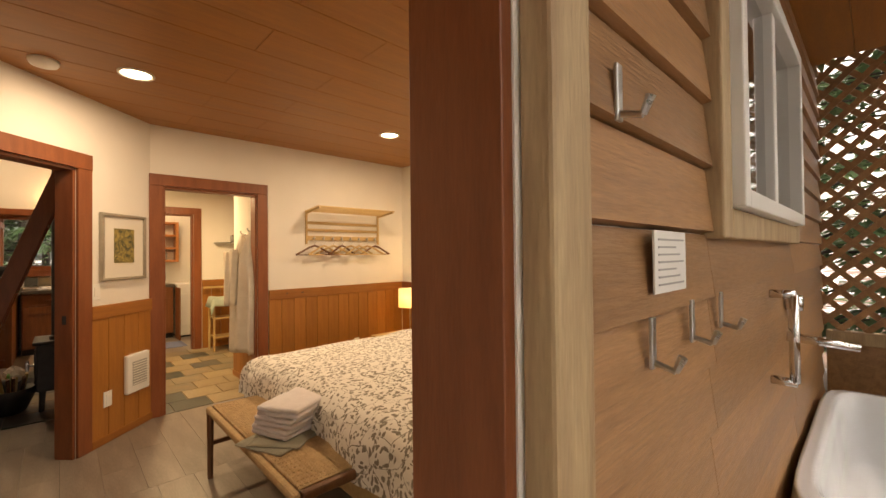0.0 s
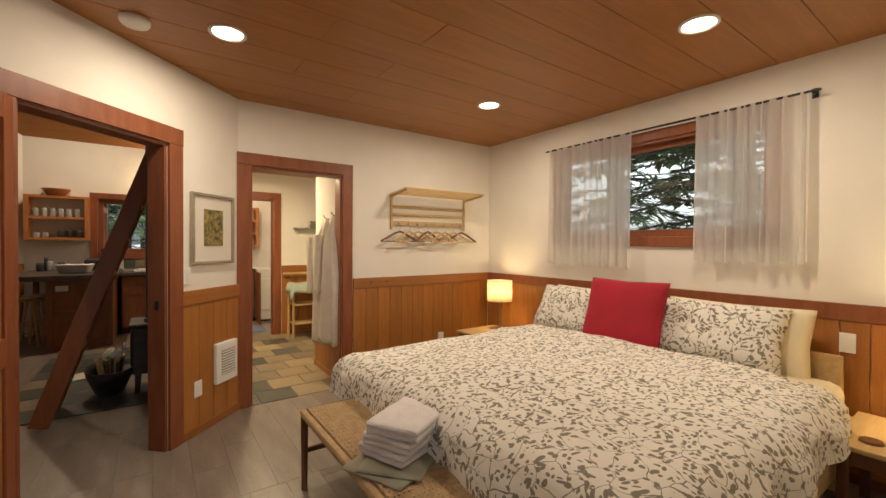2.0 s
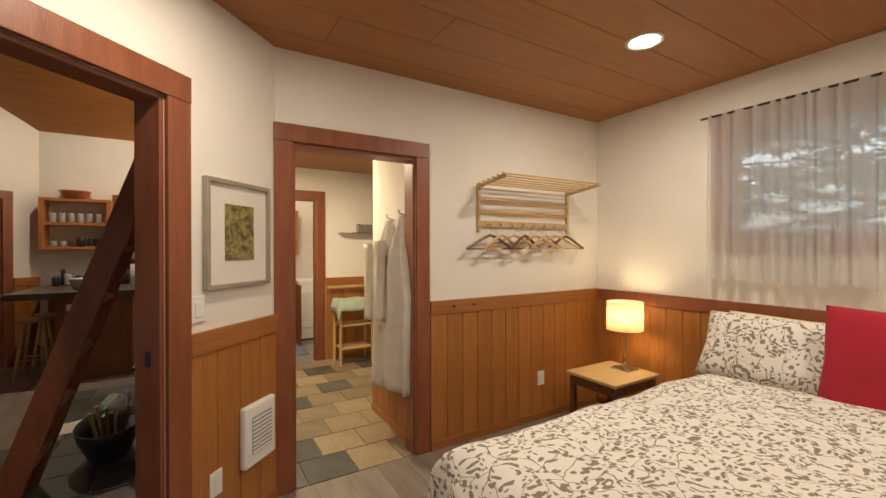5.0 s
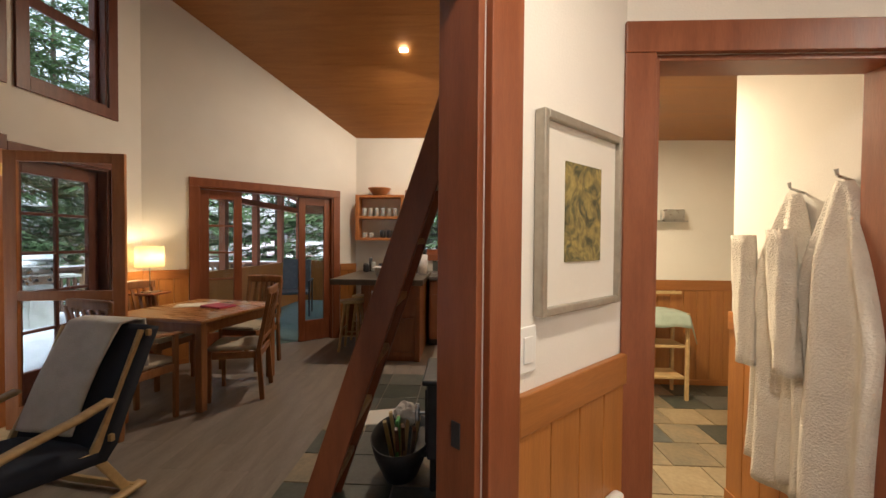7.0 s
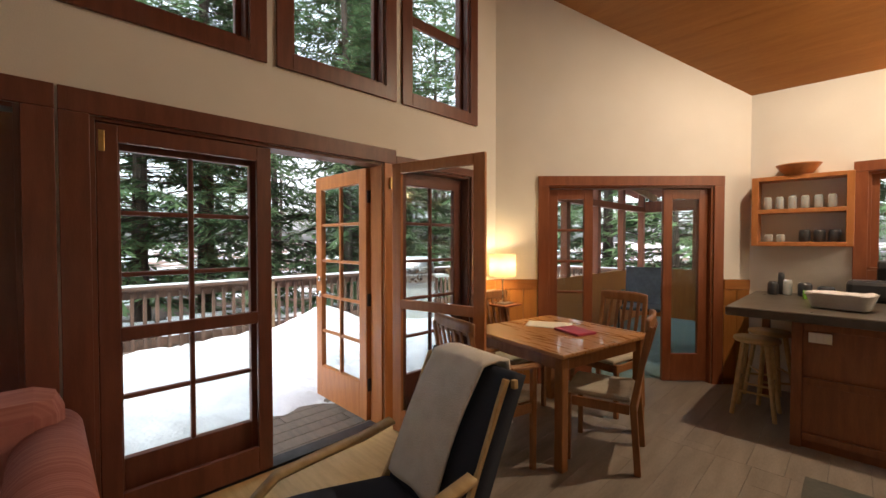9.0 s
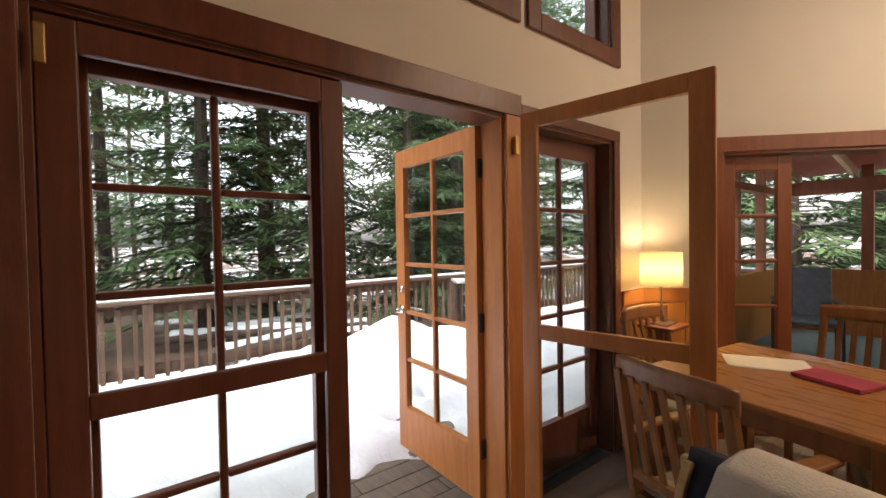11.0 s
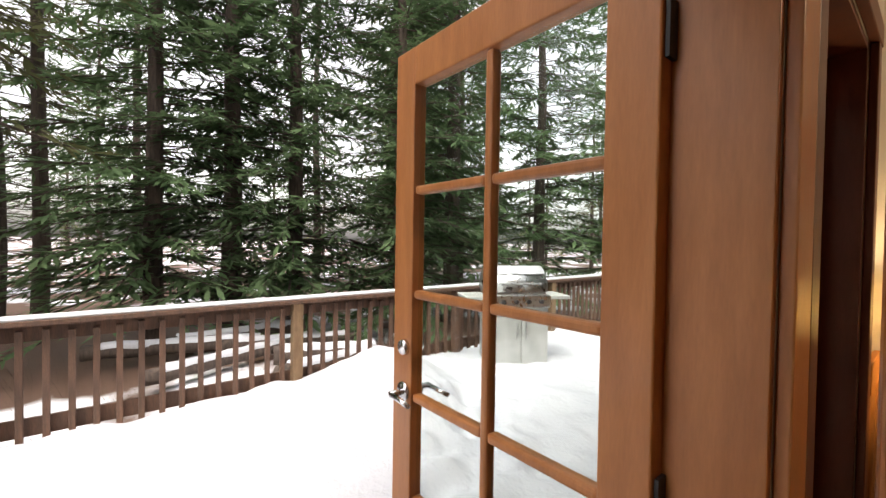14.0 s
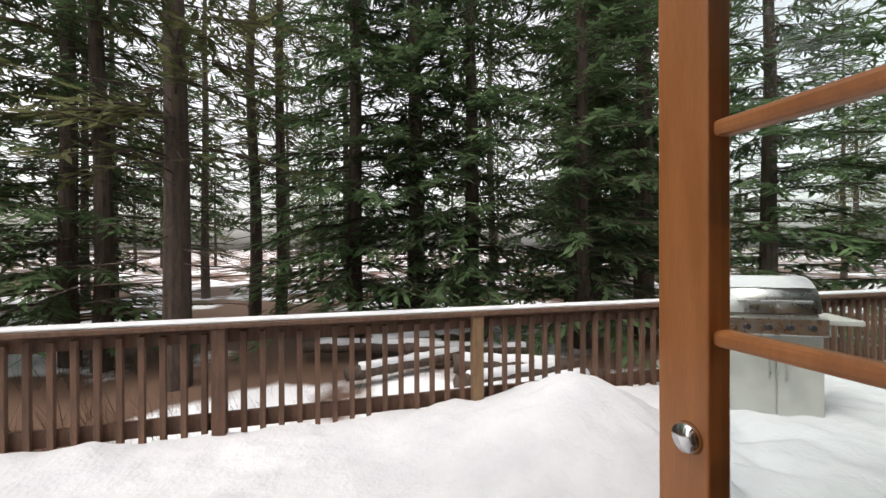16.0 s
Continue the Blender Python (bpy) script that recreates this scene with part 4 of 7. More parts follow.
# ---- bathroom ----
tf = thing("floor_bath", pose(0, 0, 0), "multicoloured slate tile floor of the bathroom", "floor", kind="structure")
boxes("bed_of_grout", GROUT, tf, ((BOARD_X + 0.14, NORTH + 0.0, -0.08), (3.2, BATH_Y, -0.004)), bevel=0)
rnd = random.Random(12)
ny, nx = 9, 8
cell = (BATH_Y - NORTH) / ny
tm = [None] * 4
for j in range(ny):
    off = 0.15 * (j % 2)
    for i in range(nx + 1):
        x0, x1 = max(BOARD_X + 0.145, BOARD_X + 0.14 + i * 0.31 - off), min(3.19, BOARD_X + 0.14 + (i + 1) * 0.31 - off)
        if x1 - x0 < 0.03:
            continue
        bm = bmesh.new()
        box(bm, (0.004, 0.004, -0.006), (x1 - x0 - 0.004, cell - 0.004, 0.003 + rnd.random() * 0.002), 0.003)
        o = part("tile", bm, TILES[rnd.choice((0, 0, 1, 2, 2, 3, 1))], tf)
        o.location = (x0, NORTH + j * cell, 0)


def robe(x, y, z, seed, label):
    th = thing("bathrobe", pose(x, y, z), label, "bathrobe", "bathrobes on the wall")
    def f(u, v):
        w = 0.05 + 0.27 * min(1, v * 2.2) ** 0.7 + 0.03 * v
        a = (u - 0.5) * math.pi * 1.1
        k = 0.03 * math.sin(u * 22 + seed + 1.5 * v) * min(1, v * 3)
        return (-0.025 - (0.10 + 0.03 * v) * math.cos(a) * min(1, 0.3 + v * 3) - k, w / 2 * math.sin(a) * 1.1 + 0.02 * math.sin(v * 5 + seed),
                -1.24 * v + 0.02 * math.sin(u * 9 + seed) * v)
    grid_cloth("body", 40, 26, f, ROBE, th, 0.012)
    def g(u, v):
        a = u * 2 * math.pi
        r = 0.055 + 0.01 * math.sin(5 * a + v * 6)
        return (-0.15 - 0.02 * v + r * math.cos(a) * 0.7, 0.15 - 0.08 * v + r * math.sin(a), -0.18 - 0.58 * v)
    grid_cloth("sleeve", 18, 14, g, ROBE, th, 0.008)
    bm = bmesh.new()
    rod(bm, (0, 0, 0), (-0.06, 0, 0.02), 0.006, seg=8)
    rod(bm, (-0.06, 0, 0.02), (-0.065, 0, 0.045), 0.006, 0.008, seg=8)
    part("peg", bm, STEEL, th)


robe(1.80, 4.88, 1.62, 1.0, "long cream terry bathrobe hanging on a peg")
robe(1.80, 4.66, 1.64, 3.0, "second cream terry bathrobe hanging on a peg")
sh = thing("towel_stand", pose(2.13, 6.86, 0), "birch shelf stand with a green towel folded on top", "shelf stand")
for x in (-0.2, 0.2):
    for y in (-0.13, 0.13):
        bm = bmesh.new()
        bar(bm, (x, y, 0), (x, y, 0.78), 0.028, 0.028, (0, 1, 0))
        part("post", bm, BIRCH, sh)
for z in (0.2, 0.48, 0.765):
    boxes("shelf", BIRCH, sh, ((-0.186, -0.13, z - 0.012), (0.186, 0.13, z + 0.012)), bevel=0.004)
tw = thing("hand_towel", pose(2.13, 6.86, 0.778), "pale green towel draped over the birch stand", "towel")
grid_cloth("cloth", 24, 20, lambda u, v: ((u - 0.5) * 0.50, -0.19 + v * 0.34, 0.006 + 0.006 * math.sin(u * 12) - (0.14 * max(0, abs(u - 0.5) - 0.42) / 0.08) - (0.12 * max(0, 0.15 - v) / 0.15)),
           mat("green_terry", (0.45, 0.52, 0.42), 0.95, (0.38, 0.45, 0.36), 12, bump=0.6, fine=140), tw, 0.006)
tb = thing("towel_bar", pose(2.15, BATH_Y - 0.022, 0.92), "birch towel bar on the bathroom wainscot", "towel bar")
bm = bmesh.new()
bar(bm, (-0.28, -0.05, 0), (0.3, -0.05, 0), 0.02, 0.03)
bar(bm, (-0.2, 0.0, 0), (-0.2, -0.05, 0), 0.02, 0.03)
bar(bm, (0.25, 0.0, 0), (0.25, -0.05, 0), 0.02, 0.03)
part("bar", bm, BIRCH, tb)
gl = thing("glass_shelf", pose(2.28, BATH_Y, 1.60), "small wall shelf with a metal bracket lamp", "shelf")
boxes("shelf", STEEL, gl, ((-0.25, -0.12, 0), (0.2, -0.002, 0.012)), bevel=0.003)
boxes("box", STEEL, gl, ((-0.02, -0.1, 0.0125), (0.18, -0.02, 0.12)), bevel=0.01)
bl = thing("ceiling_lamp", pose(1.35, 5.9, 2.4), "round white bathroom ceiling lamp, lit", "ceiling light")
bm = bmesh.new()
lathe(bm, [(0.12, 0), (0.12, -0.02), (0.09, -0.05), (0.001, -0.06)], 28)
part("globe", bm, mat("lit_globe", (1, 0.95, 0.85), 0.5, bump=0, emit=(1, 0.82, 0.55), watt=6), bl, smooth=True)
lamp_light("bath_glow", "AREA", (1.35, 5.9, 2.33), 26, (1, 0.78, 0.48), 0.2, (1.35, 5.9, 0))

# ---- porch with the tub, outside the bedroom door ----
casing("door_6", (EAST, SOUTH), (-0.42, SOUTH), EAST - 0.665, EAST + 0.32, 0, DOOR_H + 0.02, 0.09, TRIM, 0.16, "dark fir casing round the porch door", both=False)
px = thing("porch_siding", pose(0, 0.40, 0), "horizontal cedar siding boards of the porch wall", "wall siding", kind="structure")
boxes("corner_board", PALECEDAR, px, ((0.67, -0.045, 0), (0.755, -0.002, 2.7)), bevel=0.006)
rnd = random.Random(7)
for k in range(19):
    z = k * 0.143
    for a, b in ((0.757, 1.34), (1.342, 2.62), (2.622, 4.05)) if not (9 < k < 16) else ((0.757, 1.34), (2.622, 4.05)):
        bm = bmesh.new()
        vs = [bm.verts.new(c) for c in ((0, -0.002, 0), (b - a, -0.002, 0), (b - a, -0.002, 0.14), (0, -0.002, 0.14),
                                        (0, -0.03, 0.004), (b - a, -0.03, 0.004), (b - a, -0.014, 0.14), (0, -0.014, 0.14))]
        for f in ((0, 1, 2, 3), (5, 4, 7, 6), (0, 4, 5, 1), (1, 5, 6, 2), (2, 6, 7, 3), (3, 7, 4, 0)):
            bm.faces.new([vs[i] for i in f])
        o = part("board", bm, SIDING, px)
        o.location = (a, 0, z)
pw = thing("porch_window", pose(1.34, 0.40, 1.42), "white framed sliding window in a cedar surround", "window", kind="structure")
boxes("surround", PALECEDAR, pw, ((0, -0.05, 0), (0.08, -0.002, 0.84)), ((1.2, -0.05, 0), (1.28, -0.002, 0.84)), ((0.08, -0.05, 0), (1.2, -0.002, 0.07)), ((0.08, -0.05, 0.77), (1.2, -0.002, 0.84)), bevel=0.005)
boxes("frame", WHITEP, pw, ((0.082, -0.075, 0.072), (0.13, -0.003, 0.768)), ((1.15, -0.075, 0.072), (1.198, -0.003, 0.768)), ((0.13, -0.075, 0.072), (1.15, -0.003, 0.115)), ((0.13, -0.075, 0.725), (1.15, -0.003, 0.768)), ((0.6, -0.06, 0.115), (0.65, -0.003, 0.725)), bevel=0.004)
boxes("pane", mat("dark_window", (0.02, 0.022, 0.025), 0.03, bump=0, coat=1.0), pw, ((0.13, -0.035, 0.115), (1.15, -0.028, 0.725)), bevel=0)
nt = thing("paper_notice", pose(0.97, 0.368, 1.325), "white paper notice pinned to the siding", "notice")
boxes("sheet", WHITEP, nt, ((0, -0.004, 0), (0.15, -0.001, 0.10)), bevel=0)
boxes("lines", SLATS, nt, *[((0.015, -0.0055, 0.012 + i * 0.012), (0.135 - 0.02 * (i % 3), -0.0042, 0.015 + i * 0.012)) for i in range(7)], bevel=0)
for x, z in ((0.86, 1.60), (0.97, 1.24), (1.17, 1.25), (1.38, 1.25)):
    th = thing("coat_hook", pose(x, 0.372, z), "steel coat hook on the porch siding", "hook", "porch hooks")
    bm = bmesh.new()
    box(bm, (-0.009, -0.006, -0.03), (0.009, 0, 0.05), 0.002)
    rod(bm, (0, -0.004, -0.02), (0, -0.035, -0.028), 0.005, seg=8)
    rod(bm, (0, -0.035, -0.028), (0, -0.045, -0.005), 0.005, 0.007, seg=8)
    part("hook", bm, STEEL, th)
gb = thing("grab_bar", pose(2.0, 0.37, 0.95), "upright chrome grab bar beside the tub", "grab bar")
bm = bmesh.new()
rod(bm, (0, -0.06, 0.02), (0, -0.06, 0.30), 0.014)
rod(bm, (0, 0, 0.02), (0, -0.066, 0.02), 0.014)
rod(bm, (0, 0, 0.30), (0, -0.066, 0.30), 0.014)
part("bar", bm, CHROME, gb, smooth=True)
fa = thing("tub_faucet", pose(2.35, 0.37, 1.06), "chrome wall spout with a lever over the tub", "faucet")
bm = bmesh.new()
rod(bm, (0, 0, 0), (0.02, -0.2, -0.02), 0.018, 0.014)
rod(bm, (0, 0, 0.13), (0, -0.05, 0.13), 0.03, 0.03)
part("spout", bm, CHROME, fa, smooth=True)
tub = thing("bathtub", pose(2.05, -0.42, 0), "white enamel bathtub on the porch", "bathtub")
def tub_point(u, v):
    L, W = 1.66, 0.78
    prof = [(0.0, 0.0), (0.0, 0.5), (0.01, 0.56), (0.06, 0.565), (0.075, 0.55), (0.11, 0.2), (0.2, 0.14), (0.375, 0.13)]
    t = v * (len(prof) - 1)
    i = min(int(t), len(prof) - 2)
    a, b = prof[i], prof[i + 1]
    ins, z = a[0] + (b[0] - a[0]) * (t - i), a[1] + (b[1] - a[1]) * (t - i)
    ang = u * 2 * math.pi
    c, s = math.cos(ang), math.sin(ang)
    k = (abs(c) ** 8 + abs(s) ** 8) ** (-1 / 8)
    return (L / 2 + (L / 2 - ins) * c * k, W / 2 + (W / 2 - ins) * s * k, z)
grid_cloth("shell", 64, 28, tub_point, PORCELAIN, tub)
bm = bmesh.new()
rod(bm, (0.42, 0.665, 0.33), (0.42, 0.655, 0.42), 0.02)
part("overflow", bm, CHROME, tub)
la = thing("lattice_screen", pose(4.05, 0, 0), "brown diagonal wooden lattice screen round the porch", "lattice", kind="structure")
for sgn in (1, -1):
    me = None
    for i in range(34):
        y = -3.6 + i * 0.125
        y0, z0, y1, z1 = y, 0.86, y + sgn * 1.9, 2.76
        if sgn < 0:
            y0, y1 = y + 1.9, y
        lo, hi = -1.65, 0.40
        ya, yb = max(min(y0, y1), lo), min(max(y0, y1), hi)
        if yb - ya < 0.05:
            continue
        zz = lambda yy: z0 + (z1 - z0) * (yy - y0) / (y1 - y0)
        bm = bmesh.new()
        bar(bm, (0.006 * sgn, ya, zz(ya)), (0.006 * sgn, yb, zz(yb)), 0.011, 0.036, (0, 0, 1), 0)
        part("slat", bm, SIDING, la)
boxes("rail", PALECEDAR, la, ((-0.04, -1.7, 0.78), (0.04, 0.36, 0.86)), bevel=0.004)
boxes("rail", SIDING, la, ((-0.04, -1.7, 2.7), (0.04, 0.36, 2.8)), bevel=0.004)
boxes("lower_panel", SIDING, la, ((-0.02, -1.7, 0.0), (0.02, 0.36, 0.78)), bevel=0.004)
boxes("south_panel", SIDING, la, ((-5.0, -1.76, 0.0), (0.02, -1.72, 0.55)), bevel=0.004)
slab("porch_ceiling", [(-1.5, -0.9), (4.2, -0.9), (4.2, 0.40), (-1.5, 0.40)], 2.74, 2.78, SIDING, "dark boarded porch ceiling", "ceiling")
slab("porch_floor", [(-1.5, -1.9), (4.2, -1.9), (4.2, 0.295), (-1.5, 0.295)], -0.12, -0.01, DECKWOOD, "worn board floor of the porch", "floor")

# ---- living room: board wall, upper trim ----
bw = thing("board_wall", pose(BOARD_X, 0, 0), "wide horizontal golden fir boards of the stove wall", "wall panelling", kind="structure")
for k in range(18):
    z = k * 0.235
    boxes("board", FIR_H, bw, ((-0.016, 4.37, z + 0.002), (-0.001, BATH_Y, z + 0.233)), bevel=0.004)
picture(pose(BOARD_X - 0.016, 6.36, 1.32, 0, 0, -90), 0.62, 0.80, "large pale print in a thin white frame on the board wall", mat("pale_print", (0.62, 0.62, 0.58), 0.6, (0.5, 0.4, 0.33), 3, bump=0), 0.6, 0.6)
plate(pose(BOARD_X - 0.016, 5.98, 0.60, 0, 0, -90), "white intercom plate on the board wall", 0.10, 0.22)
plate(pose(BOARD_X - 0.016, 6.62, 1.16, 0, 0, -90), "white switch plate on the board wall")
wainscot("wainscot", SUN0, SUN1, [(0.0, 0.425), (2.30, SL - 0.002)], 1.06, FIR_V, FIR_H, "golden fir board wainscot beside the sunroom doors")
wainscot("wainscot", EX0, EX1, [(ey(6.90), ey(7.18))], 1.06, FIR_V, FIR_H, "golden fir board wainscot in the lamp corner")

# ---- ladder stair ----
ladder = thing("ladder_stair", pose(0, 0, 0), "steep red-brown fir ladder stair leaning up to the loft", "ladder")
for y in (4.84, 5.26):
    bm = bmesh.new()
    bar(bm, (-0.385, y, 0.01), (0.57, y, 2.88), 0.04, 0.118, (1, 0, 0), 0.006)
    part("stringer", bm, TRIM, ladder)
for i in range(9):
    z = 0.26 + i * 0.285
    x = -0.39 + 0.955 * z / 2.87
    boxes("tread", BIRCH if i % 2 else PALECEDAR, ladder, ((x - 0.05, 4.86, z - 0.016), (x + 0.055, 5.24, z + 0.016)), bevel=0.004)

# ---- wood stove ----
stove = thing("wood_stove", pose(0.33, 5.46, 0) @ Matrix.Diagonal((0.84, 0.82, 0.95, 1)), "black cast iron wood stove with a tall flue pipe", "stove")
boxes("body", BLACK, stove, ((-0.22, -0.24, 0.2), (0.22, 0.24, 0.64)), bevel=0.015)
boxes("top_plate", BLACK, stove, ((-0.25, -0.27, 0.642), (0.25, 0.27, 0.675)), bevel=0.012)
boxes("ash_lip", BLACK, stove, ((-0.31, -0.2, 0.2), (-0.221, 0.2, 0.225)), bevel=0.006)
door = boxes("door", BLACK, stove, ((-0.238, -0.17, 0.27), (-0.221, 0.17, 0.59)), bevel=0.006)
boxes("window", mat("stove_glass", (0.02, 0.02, 0.02), 0.08, bump=0), door, ((-0.242, -0.12, 0.36), (-0.2385, 0.12, 0.55)), bevel=0.001)
bm = bmesh.new()
rod(bm, (-0.24, -0.15, 0.45), (-0.29, -0.15, 0.45), 0.008, seg=8)
lathe(bm, [(0.014, -0.05), (0.018, 0), (0.014, 0.05)], 10, (-0.29, -0.15, 0.45))
part("handle", bm, STEEL, door)
for x in (-0.18, 0.18):
    for y in (-0.2, 0.2):
        bm = bmesh.new()
        rod(bm, (x, y, 0.0), (x * 0.95, y * 0.95, 0.21), 0.022, 0.03)
        part("leg", bm, BLACK, stove)
bm = bmesh.new()
rod(bm, (-0.03, -0.1, 0.67), (-0.03, -0.1, 5.3), 0.076, seg=24)
lathe(bm, [(0.095, 0), (0.095, 0.03), (0.078, 0.04)], 24, (-0.03, -0.1, 0.675))
for z in (1.6, 2.6):
    lathe(bm, [(0.0775, 0), (0.081, 0.006), (0.081, 0.03), (0.0775, 0.036)], 24, (-0.03, -0.1, z))
part("flue_pipe", bm, mat("grey_steel_pipe", (0.06, 0.068, 0.07), 0.4, (0.045, 0.05, 0.052), 6, bump=0.03, metal=0.5), stove, "blue-grey steel flue pipe")
hearth = thing("hearth", pose(0, 0, 0), "slate tile hearth under the stove", "hearth", kind="structure")
rnd = random.Random(31)
for i in range(4):
    for j in range(7):
        bm = bmesh.new()
        box(bm, (0.004, 0.004, 0.0005), (0.316, 0.316, 0.010), 0.003)
        o = part("tile", bm, TILES[rnd.choice((1, 3, 3, 2))], hearth)
        o.location = (-0.69 + i * 0.32, 5.0 + j * 0.32, 0)
basket = thing("kindling_bowl", pose(-0.02, 5.02 - 0.02, 0.011), "wide black metal bowl of kindling and paper", "bowl")
basket.matrix_basis = pose(-0.02, 5.46, 0.011)
bm = bmesh.new()
lathe(bm, [(0.12, 0), (0.17, 0.02), (0.26, 0.16), (0.29, 0.24), (0.28, 0.24), (0.25, 0.16), (0.16, 0.03), (0.001, 0.025)], 28)
for v in bm.verts:
    v.co.x *= 0.62
part("bowl", bm, BLACK, basket, smooth=True)
rnd = random.Random(2)
for i in range(9):
    bm = bmesh.new()
    a = rnd.uniform(-0.1, 0.1)
    bar(bm, (a * 0.5, rnd.uniform(-0.14, 0.14), 0.05), (a, rnd.uniform(-0.16, 0.16), 0.33), 0.03, 0.022, (1, 0.2, 0))
    part("stick", bm, BIRCH if i % 3 else WALNUT, basket)
bm = bmesh.new()
box(bm, (-0.02, -0.12, 0.1), (0.0, -0.05, 0.36), 0.004)
part("packet", bm, mat("green_paper", (0.15, 0.5, 0.12), 0.6), basket, "bright green paper packet")
bm = bmesh.new()
bmesh.ops.create_icosphere(bm, subdivisions=3, radius=0.07)
for v in bm.verts:
    v.co += noise.noise_vector(v.co * 30) * 0.025
    v.co += Vector((0.02, 0.08, 0.32))
part("crumpled_paper", bm, MATBOARD, basket, "crumpled cream paper")
pp = thing("newspaper", pose(-0.30, 6.20, 0.011, 0, 0, 15), "folded white newspaper lying on the hearth", "newspaper")
grid_cloth("sheet", 10, 8, lambda u, v: ((u - 0.5) * 0.34, (v - 0.5) * 0.26, 0.004 + 0.003 * noise.noise((u * 4, v * 4, 0))), MATBOARD, pp, 0.003)

# ---- armchair with a throw ----
NAVY = mat("navy_canvas", (0.020, 0.027, 0.045), 0.9, (0.014, 0.019, 0.034), 6, bump=0.3, fine=200, spots=0.2)
THROW = mat("cream_wool", (0.76, 0.70, 0.61), 0.95, (0.68, 0.62, 0.53), 12, bump=0.7, fine=150, spots=0.15)
ac = thing("armchair", pose(-1.82, 4.82, 0, 0, 0, -8) @ Matrix.Diagonal((1, 1, 0.90, 1)), "bentwood armchair with a navy cushion facing the sofa", "armchair")


def cushion_line(s):
    """Side curve of seat and back: 0 at the front edge to 1 at the top of the back."""
    if s < 0.45:
        k = s / 0.45
        return (-0.30 + 0.55 * k, 0.44 - 0.10 * k)
    k = (s - 0.45) / 0.55
    return (0.25 + 0.27 * k ** 1.1, 0.34 + 0.67 * k)


def cushion_point(u, v):
    y, z = cushion_line(v)
    edge = (1 - abs(2 * u - 1) ** 6) * (1 - abs(2 * v - 1) ** 10)
    return ((u - 0.5) * 0.56, y - 0.035 * edge * (0.3 if v < 0.45 else 1.0), z + 0.06 * edge * (1.0 if v < 0.45 else 0.3))


bm = bmesh.new()
for sgn in (0, 1):
    vs = []
    for i in range(21):
        row = []
        for j in range(41):
            x, y, z = cushion_point(i / 20, j / 40)
            y0, z0 = cushion_line(j / 40)
            row.append(bm.verts.new((x, y, z) if sgn == 0 else (x, y0 + (0.08 if j > 18 else 0.03), z0 - (0.03 if j > 18 else 0.07))))
        vs.append(row)
    for i in range(20):
        for j in range(40):
            bm.faces.new((vs[i][j], vs[i + 1][j], vs[i + 1][j + 1], vs[i][j + 1]))
    if sgn == 0:
        first = vs
rim0 = [first[0][j] for j in range(41)] + [first[i][40] for i in range(1, 21)] + [first[20][j] for j in range(39, -1, -1)] + [first[i][0] for i in range(19, 0, -1)]
rim1 = [vs[0][j] for j in range(41)] + [vs[i][40] for i in range(1, 21)] + [vs[20][j] for j in range(39, -1, -1)] + [vs[i][0] for i in range(19, 0, -1)]
for i in range(len(rim0)):
    j = (i + 1) % len(rim0)
    bm.faces.new((rim0[i], rim0[j], rim1[j], rim1[i]))
bmesh.ops.recalc_face_normals(bm, faces=bm.faces)
part("cushion", bm, NAVY, ac, "navy canvas cushion", True)
for sx in (-0.305, 0.305):
    bm = bmesh.new()
    pts = [(0.46, 0.03), (0.1, 0.02), (-0.28, 0.03), (-0.40, 0.12), (-0.41, 0.28), (-0.36, 0.46), (-0.27, 0.54), (-0.1, 0.57), (0.12, 0.60), (0.28, 0.64)]
    bm.free()

    def arm_point(u, v, pts=pts, sx=sx):
        k = min(u * (len(pts) - 1), len(pts) - 1.0001)
        i = int(k)
        f = k - i
        return (sx - 0.0275 + 0.055 * v, pts[i][0] + (pts[i + 1][0] - pts[i][0]) * f, pts[i][1] + (pts[i + 1][1] - pts[i][1]) * f)
    grid_cloth("bent_arm", 54, 2, arm_point, BIRCH, ac, 0.022, "bent pale birch arm and leg")
    bm = bmesh.new()
    for a, b in (((0.40, 0.03), (0.22, 0.34)), ((0.22, 0.34), (0.36, 0.62)), ((0.36, 0.62), (0.50, 0.98)), ((0.22, 0.33), (-0.3, 0.40))):
        bar(bm, (sx * 0.88, *a), (sx * 0.88, *b), 0.045, 0.02, (1, 0, 0), 0.004)
    part("side_frame", bm, BIRCH, ac)
for y, z in ((0.30, 0.40), (0.52, 0.96), (-0.28, 0.36), (0.42, 0.035)):
    boxes("cross_bar", BIRCH, ac, ((-0.30, y - 0.012, z - 0.02), (0.30, y + 0.012, z + 0.02)), bevel=0.004)
am = ac.matrix_basis
tr = thing("throw_blanket", am.copy(), "cream wool throw hanging over the back of the armchair", "blanket")


def throw_point(u, v):
    x = -0.19 + 0.36 * u + 0.012 * math.sin(v * 7)
    if v < 0.30:
        k = v / 0.30
        return (x, 0.635 - 0.03 * k, 0.70 + 0.325 * k)
    k = (v - 0.30) / 0.70
    if k < 0.08:
        return (x, 0.605 - 0.145 * k / 0.08, 1.03 + 0.012 * math.sin(k / 0.08 * math.pi))
    k = (k - 0.08) / 0.92
    y, z = cushion_line(1.0 - 0.50 * k)
    return (x - 0.03 * k, y - 0.06 - 0.006 * math.sin(u * 9), z + 0.035)


grid_cloth("cloth", 22, 40, throw_point, THROW, tr, 0.012)

